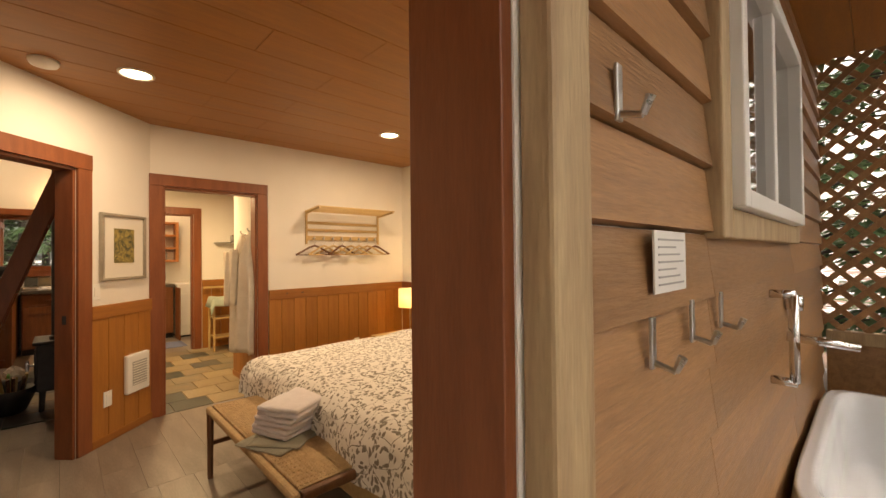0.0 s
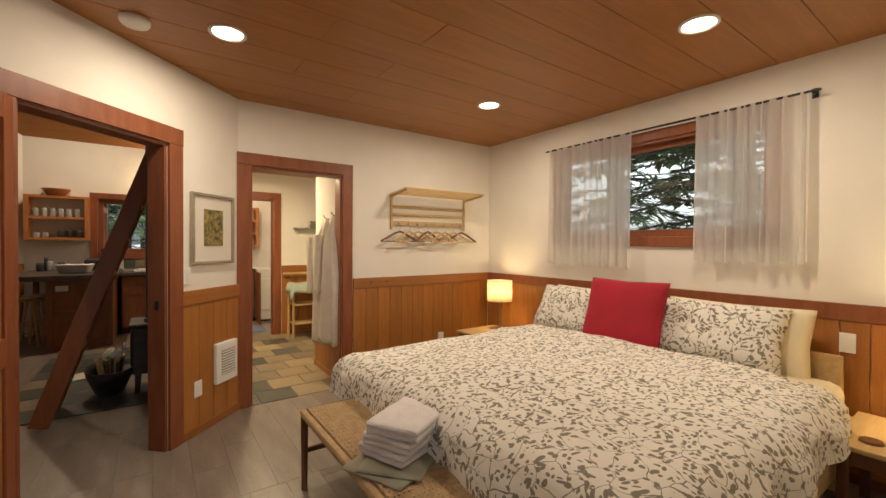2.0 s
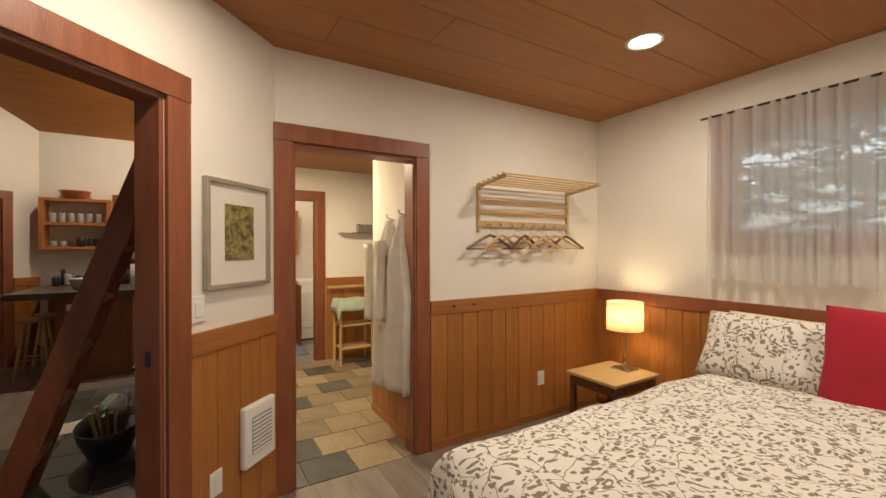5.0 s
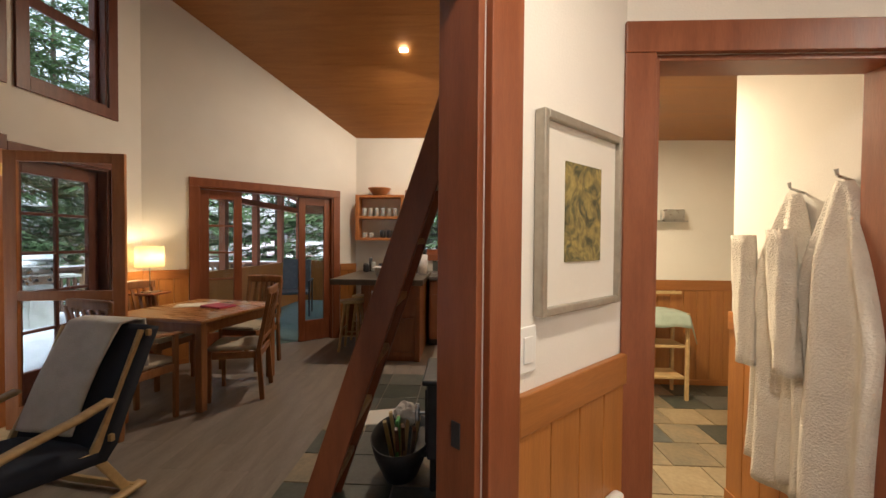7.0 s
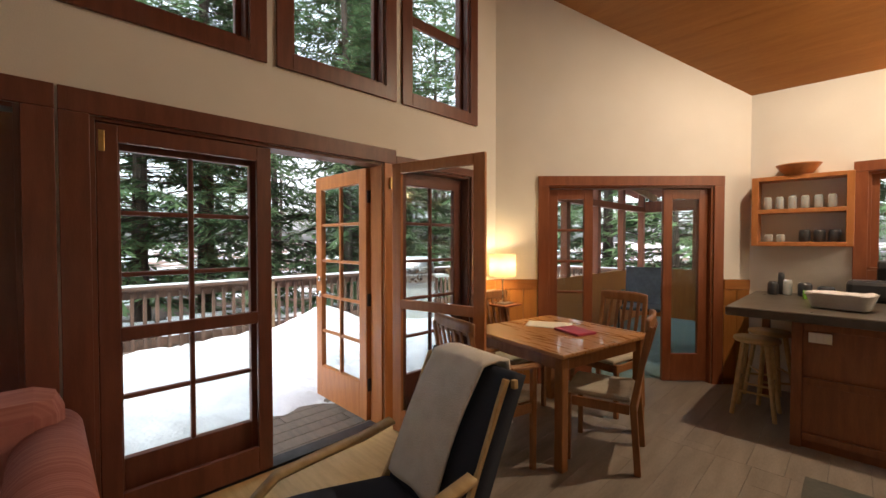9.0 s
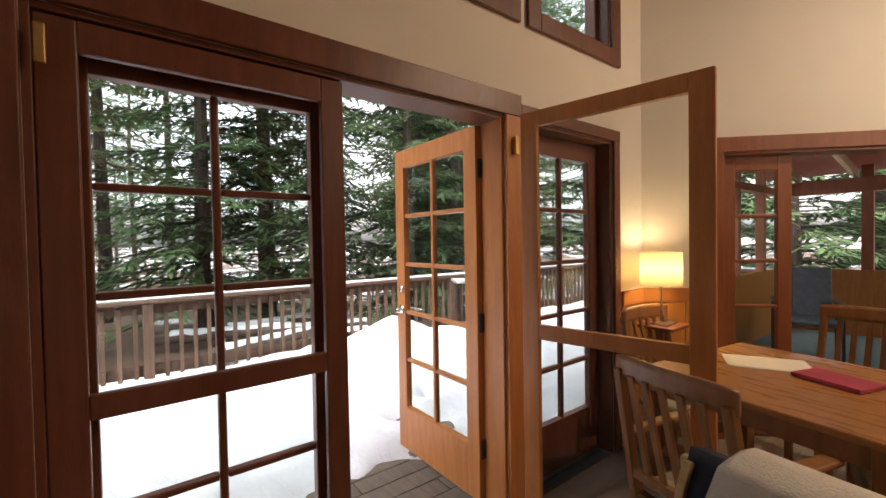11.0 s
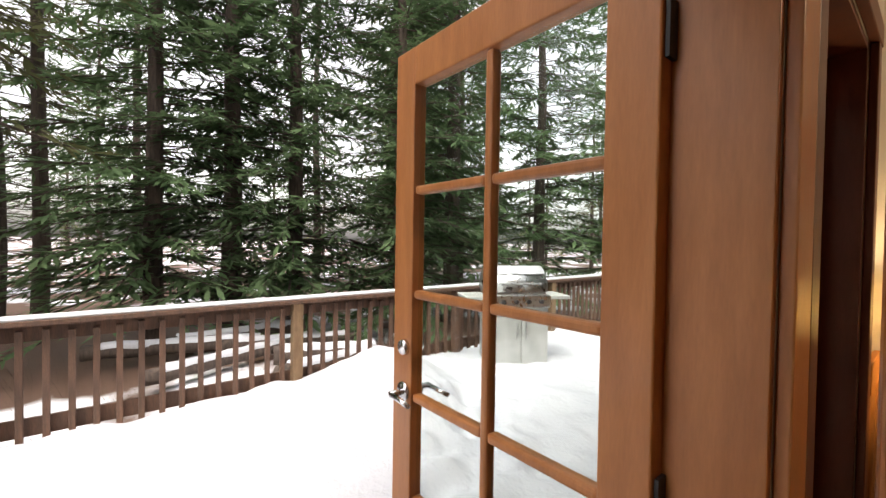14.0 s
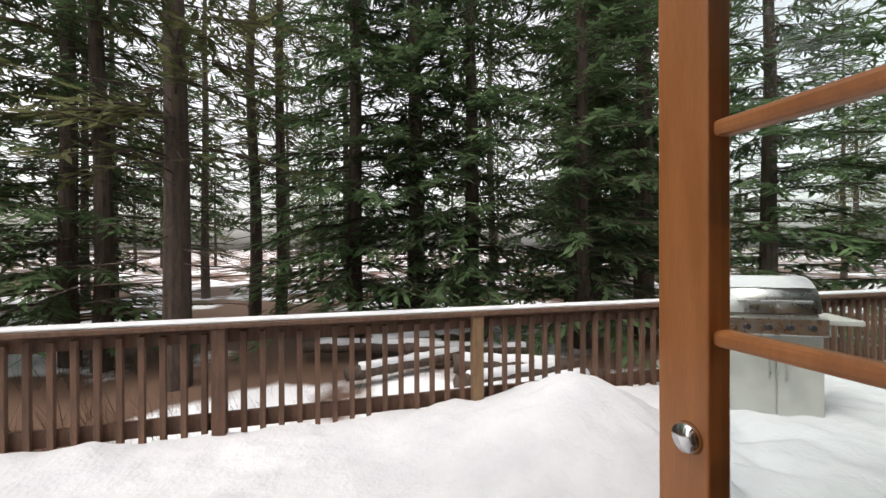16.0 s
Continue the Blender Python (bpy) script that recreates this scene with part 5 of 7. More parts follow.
# ---- sofa ----
PINK = mat("rose_stripe_cloth", (0.55, 0.24, 0.20), 0.9, (0.40, 0.14, 0.12), 10, (14, 0.2, 0.2), 0.3, fine=160, spots=0.15)
sofa = thing("sofa", pose(-2.45, 3.38, 0, 0, 0, 0), "rose striped sofa with rounded arms", "sofa")
boxes("base", PINK, sofa, ((-0.45, -0.95, 0.08), (0.45, 0.62, 0.36)), bevel=0.03)
boxes("seat_cushion", PINK, sofa, ((-0.2, -0.78, 0.365), (0.45, 0.46, 0.50)), bevel=0.05)
boxes("backrest", PINK, sofa, ((-0.46, -0.92, 0.365), (-0.21, 0.60, 0.86)), bevel=0.09)
for y in (0.55, -0.87):
    bm = bmesh.new()
    box(bm, (-0.44, y - 0.085, 0.365), (0.46, y + 0.085, 0.58), 0.03)
    rod(bm, (-0.45, y, 0.62), (0.47, y, 0.62), 0.115, seg=20)
    part("arm", bm, PINK, sofa, smooth=True)
for x in (-0.4, 0.38):
    for y in (-0.9, 0.55):
        boxes("foot", WALNUT, sofa, ((x - 0.03, y - 0.03, 0), (x + 0.03, y + 0.03, 0.08)), bevel=0.004)

# ---- dining table and chairs ----
TEAK = mat("honey_table", (0.46, 0.22, 0.075), 0.28, (0.38, 0.17, 0.05), 5, (0.8, 6, 6), 0.06, fine=40, spots=0.2, coat=0.25)
TEAKV = mat("honey_chair", (0.34, 0.15, 0.055), 0.38, (0.26, 0.11, 0.035), 5, (6, 6, 0.8), 0.08, fine=40, spots=0.25)
SEATC = mat("sand_upholstery", (0.52, 0.46, 0.36), 0.95, (0.44, 0.39, 0.30), 14, bump=0.5, fine=180)
tbl = thing("dining_table", pose(-2.11, 6.74, 0, 0, 0, -10), "square honey-coloured wooden dining table", "table")
boxes("tabletop", TEAK, tbl, ((-0.48, -0.50, 0.725), (0.48, 0.50, 0.755)), bevel=0.008)
for sx in (-1, 1):
    for sy in (-1, 1):
        boxes("leg", TEAKV, tbl, ((sx * 0.42 - 0.032, sy * 0.44 - 0.032, 0), (sx * 0.42 + 0.032, sy * 0.44 + 0.032, 0.724)), bevel=0.008)
for s in (-1, 1):
    boxes("apron", TEAKV, tbl, ((-0.385, s * 0.43 - 0.012, 0.63), (0.385, s * 0.43 + 0.012, 0.724)), bevel=0.003)
    boxes("apron", TEAKV, tbl, ((s * 0.41 - 0.012, -0.405, 0.63), (s * 0.41 + 0.012, 0.405, 0.724)), bevel=0.003)


def dining_chair(m, arms, label):
    """A slat-backed chair; it faces +y."""
    th = thing("dining_chair", m, label, "chair", "chairs round the table")
    for x in (-0.21, 0.21):
        bm = bmesh.new()
        bar(bm, (x, 0.2, 0), (x, 0.2, 0.65 if arms else 0.44), 0.035, 0.035, (0, 1, 0), 0.006)
        part("front_leg", bm, TEAKV, th)
        bm = bmesh.new()
        bar(bm, (x, -0.22, 0), (x, -0.19, 0.44), 0.035, 0.04, (0, 1, 0), 0.006)
        bar(bm, (x, -0.19, 0.43), (x * 0.95, -0.28, 0.93), 0.033, 0.036, (0, 1, 0), 0.006)
        part("back_leg", bm, TEAKV, th)
        if arms:
            bm = bmesh.new()
            bar(bm, (x * 1.03, 0.25, 0.66), (x * 1.03, 0.0, 0.675), 0.06, 0.022, (0, 0, 1), 0.008)
            bar(bm, (x * 1.03, 0.01, 0.675), (x, -0.235, 0.665), 0.045, 0.022, (0, 0, 1), 0.008)
            part("armrest", bm, TEAKV, th)
    grid_cloth("top_rail", 14, 4, lambda u, v: ((2 * u - 1) * 0.222, -0.275 - 0.03 * (1 - (2 * u - 1) ** 2), 0.90 + 0.085 * v - 0.012 * v * (2 * u - 1) ** 4), TEAKV, th, 0.022)
    boxes("lower_rail", TEAKV, th, ((-0.19, -0.225, 0.50), (0.19, -0.20, 0.54)), bevel=0.004)
    for i in range(5):
        x = -0.13 + i * 0.065
        bm = bmesh.new()
        bar(bm, (x, -0.213, 0.53), (x, -0.29 - 0.02 * (1 - (x / 0.2) ** 2), 0.92), 0.028, 0.012, (0, 1, 0), 0.003)
        part("slat", bm, TEAKV, th)
    for a, b in (((-0.19, 0.19, 0.37), (0.19, 0.21, 0.43)), ((-0.19, -0.21, 0.37), (0.19, -0.19, 0.43)), ((-0.22, -0.17, 0.37), (-0.2, 0.18, 0.43)), ((0.2, -0.17, 0.37), (0.22, 0.18, 0.43))):
        boxes("seat_rail", TEAKV, th, (a, b), bevel=0.003)
    boxes("seat", SEATC, th, ((-0.20, -0.175, 0.432), (0.20, 0.225, 0.475)), bevel=0.02, label="sand-coloured padded seat")
    return th


dining_chair(pose(-2.16, 5.98, 0, 0, 0, -14), True, "wooden armchair with a slatted back and padded seat, at the table")
dining_chair(pose(-1.68, 6.66, 0, 0, 0, 106), False, "wooden chair with a slatted back tucked under the table")
dining_chair(pose(-2.02, 7.46, 0, 0, 0, 172), False, "wooden chair with a slatted back, against the sunroom side")
dining_chair(pose(-2.62, 6.86, 0, 0, 0, -98), False, "wooden chair with a slatted back near the lamp corner")
th = thing("folder", pose(-1.98, 6.80, 0.756, 0, 0, -20), "pinkish red folder lying on the dining table", "folder")
boxes("cover", mat("rose_red_card", (0.50, 0.06, 0.12), 0.5, bump=0.05), th, ((-0.13, -0.09, 0), (0.13, 0.09, 0.02)), bevel=0.004)
th = thing("paper_sheet", pose(-2.26, 6.90, 0.756, 0, 0, 25), "cream printed sheets spread on the dining table", "paper")
grid_cloth("sheet", 8, 6, lambda u, v: ((u - 0.5) * 0.36, (v - 0.5) * 0.24, 0.001 + 0.004 * u * v), MATBOARD, th, 0.002)
# corner lamp on a small side shelf
cs = thing("corner_stand", pose(-2.86, 7.06, 0), "small dark wooden stand in the corner", "stand")
boxes("top", TRIM, cs, ((-0.13, -0.13, 0.83), (0.13, 0.13, 0.85)), bevel=0.004)
bm = bmesh.new()
rod(bm, (0, 0, 0.03), (0, 0, 0.83), 0.02)
box(bm, (-0.12, -0.12, 0), (0.12, 0.12, 0.03), 0.005)
part("pedestal", bm, TRIM, cs)
table_lamp(-2.86, 7.06, 0.85, 4.2, 0.125, 0.21, 0.26, "corner lamp with a cream drum shade, switched on")

# ---- kitchen ----
STONE = mat("brown_tile_counter", (0.13, 0.105, 0.08), 0.3, (0.09, 0.075, 0.06), 8, bump=0.08, fine=60, spots=0.3)
CAB = mat("cherry_cabinet", (0.31, 0.115, 0.04), 0.4, (0.24, 0.085, 0.03), 5, (6, 6, 0.7), 0.06, fine=40, spots=0.3, vary=0.05)
isl = thing("kitchen_island", pose(0, 0, 0), "cherry wood kitchen peninsula cabinet with panelled end", "cabinet")
boxes("body", CAB, isl, ((-0.80, 7.72, 0.0), (-0.15, 8.98, 0.885)), bevel=0.004)
for z0, z1 in ((0.06, 0.11), (0.45, 0.50), (0.83, 0.884)):
    boxes("end_rail", CAB, isl, ((-0.735, 7.698, z0), (-0.215, 7.718, z1)), bevel=0.003)
for x in (-0.80, -0.21):
    boxes("end_stile", CAB, isl, ((x, 7.698, 0.0), (x + 0.06, 7.718, 0.884)), bevel=0.003)
boxes("prop_leg", CAB, isl, ((-1.1, 8.75, 0), (-1.04, 8.81, 0.886)), bevel=0.004)
ct = thing("worktop", pose(0, 0, 0), "thick brown stone worktop of the kitchen peninsula", "worktop")
boxes("slab", STONE, ct, ((-1.18, 7.62, 0.888), (-0.11, 8.99, 0.955)), bevel=0.008)
plate(pose(-0.65, 7.697, 0.75), "white socket plate on the end of the kitchen peninsula", 0.12, 0.07)
for i, (a, b) in enumerate(((-0.10, 0.50), (0.505, 1.10), (1.105, 1.72))):
    cb = thing("base_cabinet", pose(a, 8.40, 0), "cherry wood base cabinet with drawer and door under the sink", "cabinet", "kitchen base cabinets")
    w = b - a
    boxes("body", CAB, cb, ((0, 0.02, 0.09), (w, 0.59, 0.875)), bevel=0.003)
    boxes("toe_kick", BLACK, cb, ((0, 0.08, 0), (w, 0.56, 0.089)), bevel=0)
    d = boxes("drawer", CAB, cb, ((0.01, 0, 0.70), (w - 0.01, 0.019, 0.865)), bevel=0.004)
    e = boxes("door", CAB, cb, ((0.01, 0, 0.10), (w - 0.01, 0.019, 0.69)), bevel=0.004)
    boxes("door_panel_rail", CAB, e, ((0.06, -0.006, 0.16), (w - 0.06, -0.0005, 0.20)), ((0.06, -0.006, 0.58), (w - 0.06, -0.0005, 0.62)), bevel=0.002)
    boxes("handle", CAB, d, ((w / 2 - 0.05, -0.022, 0.775), (w / 2 + 0.05, -0.0005, 0.795)), bevel=0.006)
ct = thing("worktop", pose(0, 0, 0), "pale sink worktop below the kitchen window", "worktop")
boxes("slab", STONE, ct, ((-0.105, 8.37, 0.878), (1.74, 8.98, 0.925)), bevel=0.006)
sink = thing("sink", pose(0.05, 8.40, 0.926), "white enamel kitchen sink with a raised rim", "sink")
boxes("rim", PORCELAIN, sink, ((0, 0, 0), (0.85, 0.06, 0.03)), ((0, 0.42, 0), (0.85, 0.5, 0.03)), ((0, 0.06, 0), (0.05, 0.42, 0.03)), ((0.8, 0.06, 0), (0.85, 0.42, 0.03)), bevel=0.01)
boxes("basin", PORCELAIN, sink, ((0.05, 0.06, 0.0), (0.8, 0.42, 0.006)), bevel=0.002)
fa = thing("kitchen_faucet", pose(0.5, 8.86, 0.957), "steel kitchen faucet behind the sink", "faucet")
bm = bmesh.new()
rod(bm, (0, 0, 0), (0, 0, 0.20), 0.013)
rod(bm, (0, 0, 0.20), (0, -0.16, 0.17), 0.011)
rod(bm, (-0.09, 0, 0), (-0.09, 0, 0.05), 0.012, 0.018)
rod(bm, (0.09, 0, 0), (0.09, 0, 0.05), 0.012, 0.018)
part("spout", bm, STEEL, fa)
bs = thing("backsplash", pose(0, 0, 0), "brown slate tile backsplash behind the sink", "backsplash", kind="structure")
for i in range(12):
    bm = bmesh.new()
    box(bm, (0.002, -0.012, 0.002), (0.148, -0.001, 0.148), 0.003)
    o = part("tile", bm, TILES[(3, 2, 1, 3)[i % 4]], bs)
    o.location = (-0.1 + i * 0.15, KITCHEN_Y, 0.957)
fridge = thing("white_range", pose(-0.02 + 1.78, 8.36, 0), "white kitchen range seen through the bathroom", "range")
boxes("body", WHITEP, fridge, ((0, 0, 0.03), (0.6, 0.6, 0.92)), bevel=0.012)
boxes("oven_door", WHITEP, fridge, ((0.03, -0.02, 0.2), (0.57, -0.001, 0.75)), bevel=0.008)
boxes("plinth", BLACK, fridge, ((0.02, 0.04, 0), (0.58, 0.58, 0.029)), bevel=0)


def wall_shelf(m, w, h, label, d=0.2, rows=2):
    th = thing("wall_shelf", m, label, "shelf", "kitchen wall shelves")
    boxes("side", ORANGE, th, ((0, -d, 0), (0.05, -0.002, h)), bevel=0.004)
    boxes("side", ORANGE, th, ((w - 0.05, -d, 0), (w, -0.002, h)), bevel=0.004)
    for i in range(rows + 1):
        z = (h - 0.04) * i / rows
        boxes("shelf", ORANGE, th, ((0.05, -d, z), (w - 0.05, -0.002, z + 0.04)), bevel=0.004)
    return th


wall_shelf(pose(-1.20, KITCHEN_Y, 1.40), 0.70, 0.65, "open red fir wall shelf with glasses and cups")
DARKCUP = mat("dark_stoneware", (0.03, 0.03, 0.035), 0.35, (0.05, 0.05, 0.055), 10, bump=0.05)
CLEAR = mat("drinking_glass", (0.75, 0.8, 0.8), 0.1, (0.7, 0.75, 0.75), 5, bump=0, alpha=0.45)
rnd = random.Random(9)


def jar(name, x, y, z, r, h, material, label, category, group=""):
    th = thing(name, pose(x, y, z), label, category, group)
    bm = bmesh.new()
    lathe(bm, [(r * 0.85, 0), (r, h * 0.1), (r, h * 0.8), (r * 0.8, h), (r * 0.7, h), (r * 0.85, h * 0.8), (r * 0.85, h * 0.12), (0.001, h * 0.1)], 18)
    part("wall", bm, material, th, smooth=True)


for i in range(6):
    jar("glass", -1.09 + i * 0.09, KITCHEN_Y - 0.10, 1.746, 0.032, 0.12, CLEAR, "clear drinking glass on the wall shelf", "glass", "glasses on the shelf")
for i in range(3):
    jar("cup", -0.82 + i * 0.10, KITCHEN_Y - 0.10, 1.441, 0.042, 0.11, DARKCUP, "dark stoneware cup on the wall shelf", "cup", "cups on the shelf")
for i in range(2):
    jar("glass", -1.08 + i * 0.09, KITCHEN_Y - 0.10, 1.441, 0.035, 0.07, CLEAR, "low clear glass on the wall shelf", "glass", "glasses on the shelf")
bowl = thing("wooden_bowl", pose(-0.87, KITCHEN_Y - 0.11, 2.051), "wide wooden bowl on top of the wall shelf", "bowl")
bm = bmesh.new()
lathe(bm, [(0.09, 0), (0.16, 0.09), (0.165, 0.10), (0.15, 0.10), (0.08, 0.02), (0.001, 0.015)], 26)
part("bowl", bm, ORANGE, bowl, smooth=True)
tray = thing("wire_basket", pose(-0.56, 8.02, 0.956, 0, 0, -12), "grey basket lined with a white striped cloth on the worktop", "basket")
grid_cloth("basket", 40, 10, lambda u, v: ((0.15 + 0.035 * v) * math.copysign(abs(math.cos(u * 6.2832)) ** 0.4, math.cos(u * 6.2832)), (0.10 + 0.03 * v) * math.copysign(abs(math.sin(u * 6.2832)) ** 0.4, math.sin(u * 6.2832)), 0.11 * v + 0.006), SLATS, tray, 0.004)
grid_cloth("cloth", 20, 16, lambda u, v: ((u - 0.5) * 0.34, (v - 0.5) * 0.25, 0.115 + 0.02 * noise.noise((u * 5, v * 5, 2))), TOWEL, tray, 0.006)
for nm, x, y, r, h, m_, lb in (("jar", -1.02, 8.72, 0.04, 0.12, DARKCUP, "dark spice jar on the worktop"), ("jar", -0.92, 8.76, 0.035, 0.14, CLEAR, "clear jar on the worktop"),
                               ("jar", -0.80, 8.74, 0.05, 0.12, DARKCUP, "dark canister on the worktop"), ("bottle", -0.97, 8.80, 0.025, 0.2, DARKCUP, "dark bottle on the worktop"),
                               ("canister", -0.66, 8.70, 0.06, 0.10, DARKCUP, "black canister on the worktop")):
    jar(nm, x, y, 0.956, r, h, m_, lb, nm)
th = thing("soap_box", pose(-0.74, 8.55, 0.956, 0, 0, 10), "bright green box on the worktop", "box")
boxes("carton", mat("lime_card", (0.25, 0.6, 0.08), 0.5), th, ((-0.06, -0.03, 0), (0.06, 0.03, 0.07)), bevel=0.003)
th = thing("toaster", pose(-0.40, 8.70, 0.956), "black toaster on the worktop", "toaster")
boxes("body", BLACK, th, ((-0.14, -0.09, 0.01), (0.14, 0.09, 0.17)), bevel=0.035)
boxes("slot", STEEL, th, ((-0.10, -0.045, 0.171), (0.10, -0.025, 0.174)), ((-0.10, 0.025, 0.171), (0.10, 0.045, 0.174)), bevel=0)
boxes("foot", BLACK, th, ((-0.12, -0.07, 0), (0.12, 0.07, 0.0095)), bevel=0)
th = thing("coffee_maker", pose(-0.27, 8.86, 0.956), "black coffee maker beside the kitchen window", "coffee maker")
boxes("base", BLACK, th, ((-0.09, -0.1, 0), (0.09, 0.1, 0.04)), bevel=0.01)
boxes("column", BLACK, th, ((-0.09, 0.03, 0.041), (0.09, 0.1, 0.26)), bevel=0.01)
boxes("head", BLACK, th, ((-0.09, -0.1, 0.261), (0.09, 0.1, 0.33)), bevel=0.015)
th = thing("paper_towel_roll", pose(-0.19, 8.40, 0.956), "white paper towel roll standing on the worktop", "paper towel")
bm = bmesh.new()
lathe(bm, [(0.065, 0), (0.065, 0.26), (0.02, 0.262), (0.001, 0.262)], 26)
part("roll", bm, TOWEL, th, smooth=True)
sc = thing("wall_sconce", pose(0.27, KITCHEN_Y, 2.16), "half-bowl wall sconce in reddish glass over the kitchen window, lit", "wall lamp")
bm = bmesh.new()
lathe(bm, [(0.06, 0.0), (0.13, 0.05), (0.155, 0.10), (0.15, 0.10), (0.12, 0.055), (0.05, 0.01)], 28, (0, 0, 0))
bmesh.ops.bisect_plane(bm, geom=bm.verts[:] + bm.edges[:] + bm.faces[:], plane_co=(0, -0.002, 0), plane_no=(0, 1, 0), clear_outer=True)
part("bowl", bm, mat("amber_glass", (0.6, 0.22, 0.06), 0.4, bump=0, emit=(1, 0.4, 0.1), watt=0.6), sc, smooth=True)
bm = bmesh.new()
bmesh.ops.create_uvsphere(bm, u_segments=14, v_segments=10, radius=0.035)
bmesh.ops.translate(bm, vec=(0, -0.08, 0.09), verts=bm.verts)
b = part("bulb", bm, BULB, sc, smooth=True)
b.visible_shadow = False
lamp_light("sconce_glow", "POINT", (0.27, KITCHEN_Y - 0.10, 2.32), 3.2, (1, 0.66, 0.32), 0.05)
sp = thing("ceiling_spot", pose(-0.38, 7.87, roof(7.87), 34.2, 0, 0), "small white ceiling spotlight, lit", "ceiling light")
bm = bmesh.new()
lathe(bm, [(0.05, 0), (0.05, -0.03), (0.04, -0.035), (0.001, -0.035)], 20)
part("lens", bm, BULB, sp, smooth=True)
lamp_light("spot_glow", "AREA", (-0.38, 7.84, roof(7.87) - 0.07), 26, (1, 0.78, 0.53), 0.08, (-0.6, 6.6, 0))


def stool(m, label):
    th = thing("stool", m, label, "stool", "stools at the worktop")
    bm = bmesh.new()
    lathe(bm, [(0.001, 0.60), (0.15, 0.605), (0.165, 0.62), (0.16, 0.638), (0.001, 0.63)], 24)
    part("seat", bm, BIRCH, th, smooth=True)
    for i in range(4):
        a = math.pi / 4 + i * math.pi / 2
        bm = bmesh.new()
        rod(bm, (0.2 * math.cos(a), 0.2 * math.sin(a), 0), (0.11 * math.cos(a), 0.11 * math.sin(a), 0.605), 0.017, 0.02, 10)
        part("leg", bm, BIRCH, th)
        b = a + math.pi / 2
        z = 0.2 + 0.08 * (i % 2)
        k = 0.2 - 0.09 * z / 0.6
        bm = bmesh.new()
        rod(bm, (k * math.cos(a), k * math.sin(a), z), (k * math.cos(b), k * math.sin(b), z), 0.010, seg=8)
        part("rung", bm, BIRCH, th)


stool(pose(-1.06, 8.18, 0), "round birch stool under the worktop overhang")
stool(pose(-1.02, 8.60, 0, 0, 0, 30), "second round birch stool under the worktop overhang")
# kitchen corner seen through the bathroom
dc = thing("drawer_unit", pose(1.12, 8.36, 0), "cherry wood open kitchen unit with drawers", "cabinet")
wall_shelf(pose(1.25, KITCHEN_Y, 1.30), 0.62, 0.72, "open fir wall shelf over the coffee corner", 0.2, 3)
for i in range(3):
    jar("jar", 1.36 + i * 0.15, KITCHEN_Y - 0.1, 1.341, 0.05, 0.14, (CLEAR, DARKCUP, CLEAR)[i], "kitchen jar on the fir shelf", "jar")
boxes("body", CAB, dc, ((0.62, -0.3, 0.0), (0.64, 0.02, 0.87)), bevel=0.002)
rug = thing("kitchen_rug", pose(1.35, 7.75, 0.002), "small blue kitchen rug behind the bathroom", "rug")
grid_cloth("pile", 10, 10, lambda u, v: ((u - 0.5) * 0.8, (v - 0.5) * 0.5, 0.006 + 0.002 * noise.noise((u * 8, v * 8, 0))), mat("blue_rug", (0.22, 0.25, 0.38), 0.95, (0.17, 0.2, 0.31), 14, bump=0.6, fine=120), rug, 0.005)
# added lamp that brightens the kitchen corner; its globe hangs out of view
lamp_light("kitchen_glow", "POINT", (1.5, 8.0, 2.5), 14, (1, 0.75, 0.45), 0.1)
kl = thing("pendant_bulb", pose(1.5, 8.0, 2.62), "unseen lit globe added to brighten the kitchen corner", "ceiling light")
bm = bmesh.new()
bmesh.ops.create_uvsphere(bm, u_segments=16, v_segments=10, radius=0.06)
rod(bm, (0, 0, 0.05), (0, 0, roof(8.0) - 2.62), 0.006, seg=8)
b = part("globe", bm, BULB, kl, smooth=True)
b.visible_shadow = False

# ---- sunroom beyond the doors ----
CARPET = mat("teal_carpet", (0.20, 0.30, 0.29), 0.95, (0.16, 0.25, 0.24), 12, bump=0.5, fine=150)
SW, SN, SE = -3.40, 12.3, -0.62
slab("sunroom_floor", [(SW, 7.06), (-1.36, 9.12), (SE, 9.17), (SE, SN), (SW, SN)], -0.06, 0.002, CARPET, "teal carpet of the sunroom", "floor")
sr = thing("sunroom", pose(0, 0, 0), "glazed timber sunroom with low board walls and posts", "sunroom", kind="structure")
boxes("low_wall", FIR_V, sr, ((SW - 0.06, 7.3, 0), (SW, SN, 0.92)), bevel=0.003)
boxes("low_wall", FIR_V, sr, ((SW - 0.06, SN + 0.002, 0), (SE + 0.06, SN + 0.06, 0.92)), bevel=0.003)
boxes("low_wall", FIR_V, sr, ((SE, 9.18, 0), (SE + 0.06, SN, 0.92)), bevel=0.003)
for y in (7.4, 8.35, 9.3, 10.3, 11.3, 12.25):
    boxes("post", TRIM, sr, ((SW - 0.08, y - 0.05, 0.921), (SW + 0.02, y + 0.05, 2.5)), bevel=0.004)
    if y > 9.25:
        boxes("post", TRIM, sr, ((SE - 0.02, y - 0.05, 0.921), (SE + 0.08, y + 0.05, 2.5)), bevel=0.004)
for x in (-2.5, -1.6):
    boxes("post", TRIM, sr, ((x - 0.06, SN - 0.02, 0.921), (x + 0.06, SN + 0.08, 2.45)), bevel=0.004)
boxes("plate_beam", TRIM, sr, ((SW - 0.085, 7.35, 2.0), (SW + 0.03, SN + 0.08, 2.10)), bevel=0.005)
boxes("plate_beam", TRIM, sr, ((SW + 0.03, SN - 0.03, 2.0), (SE, SN + 0.085, 2.2)), bevel=0.005)
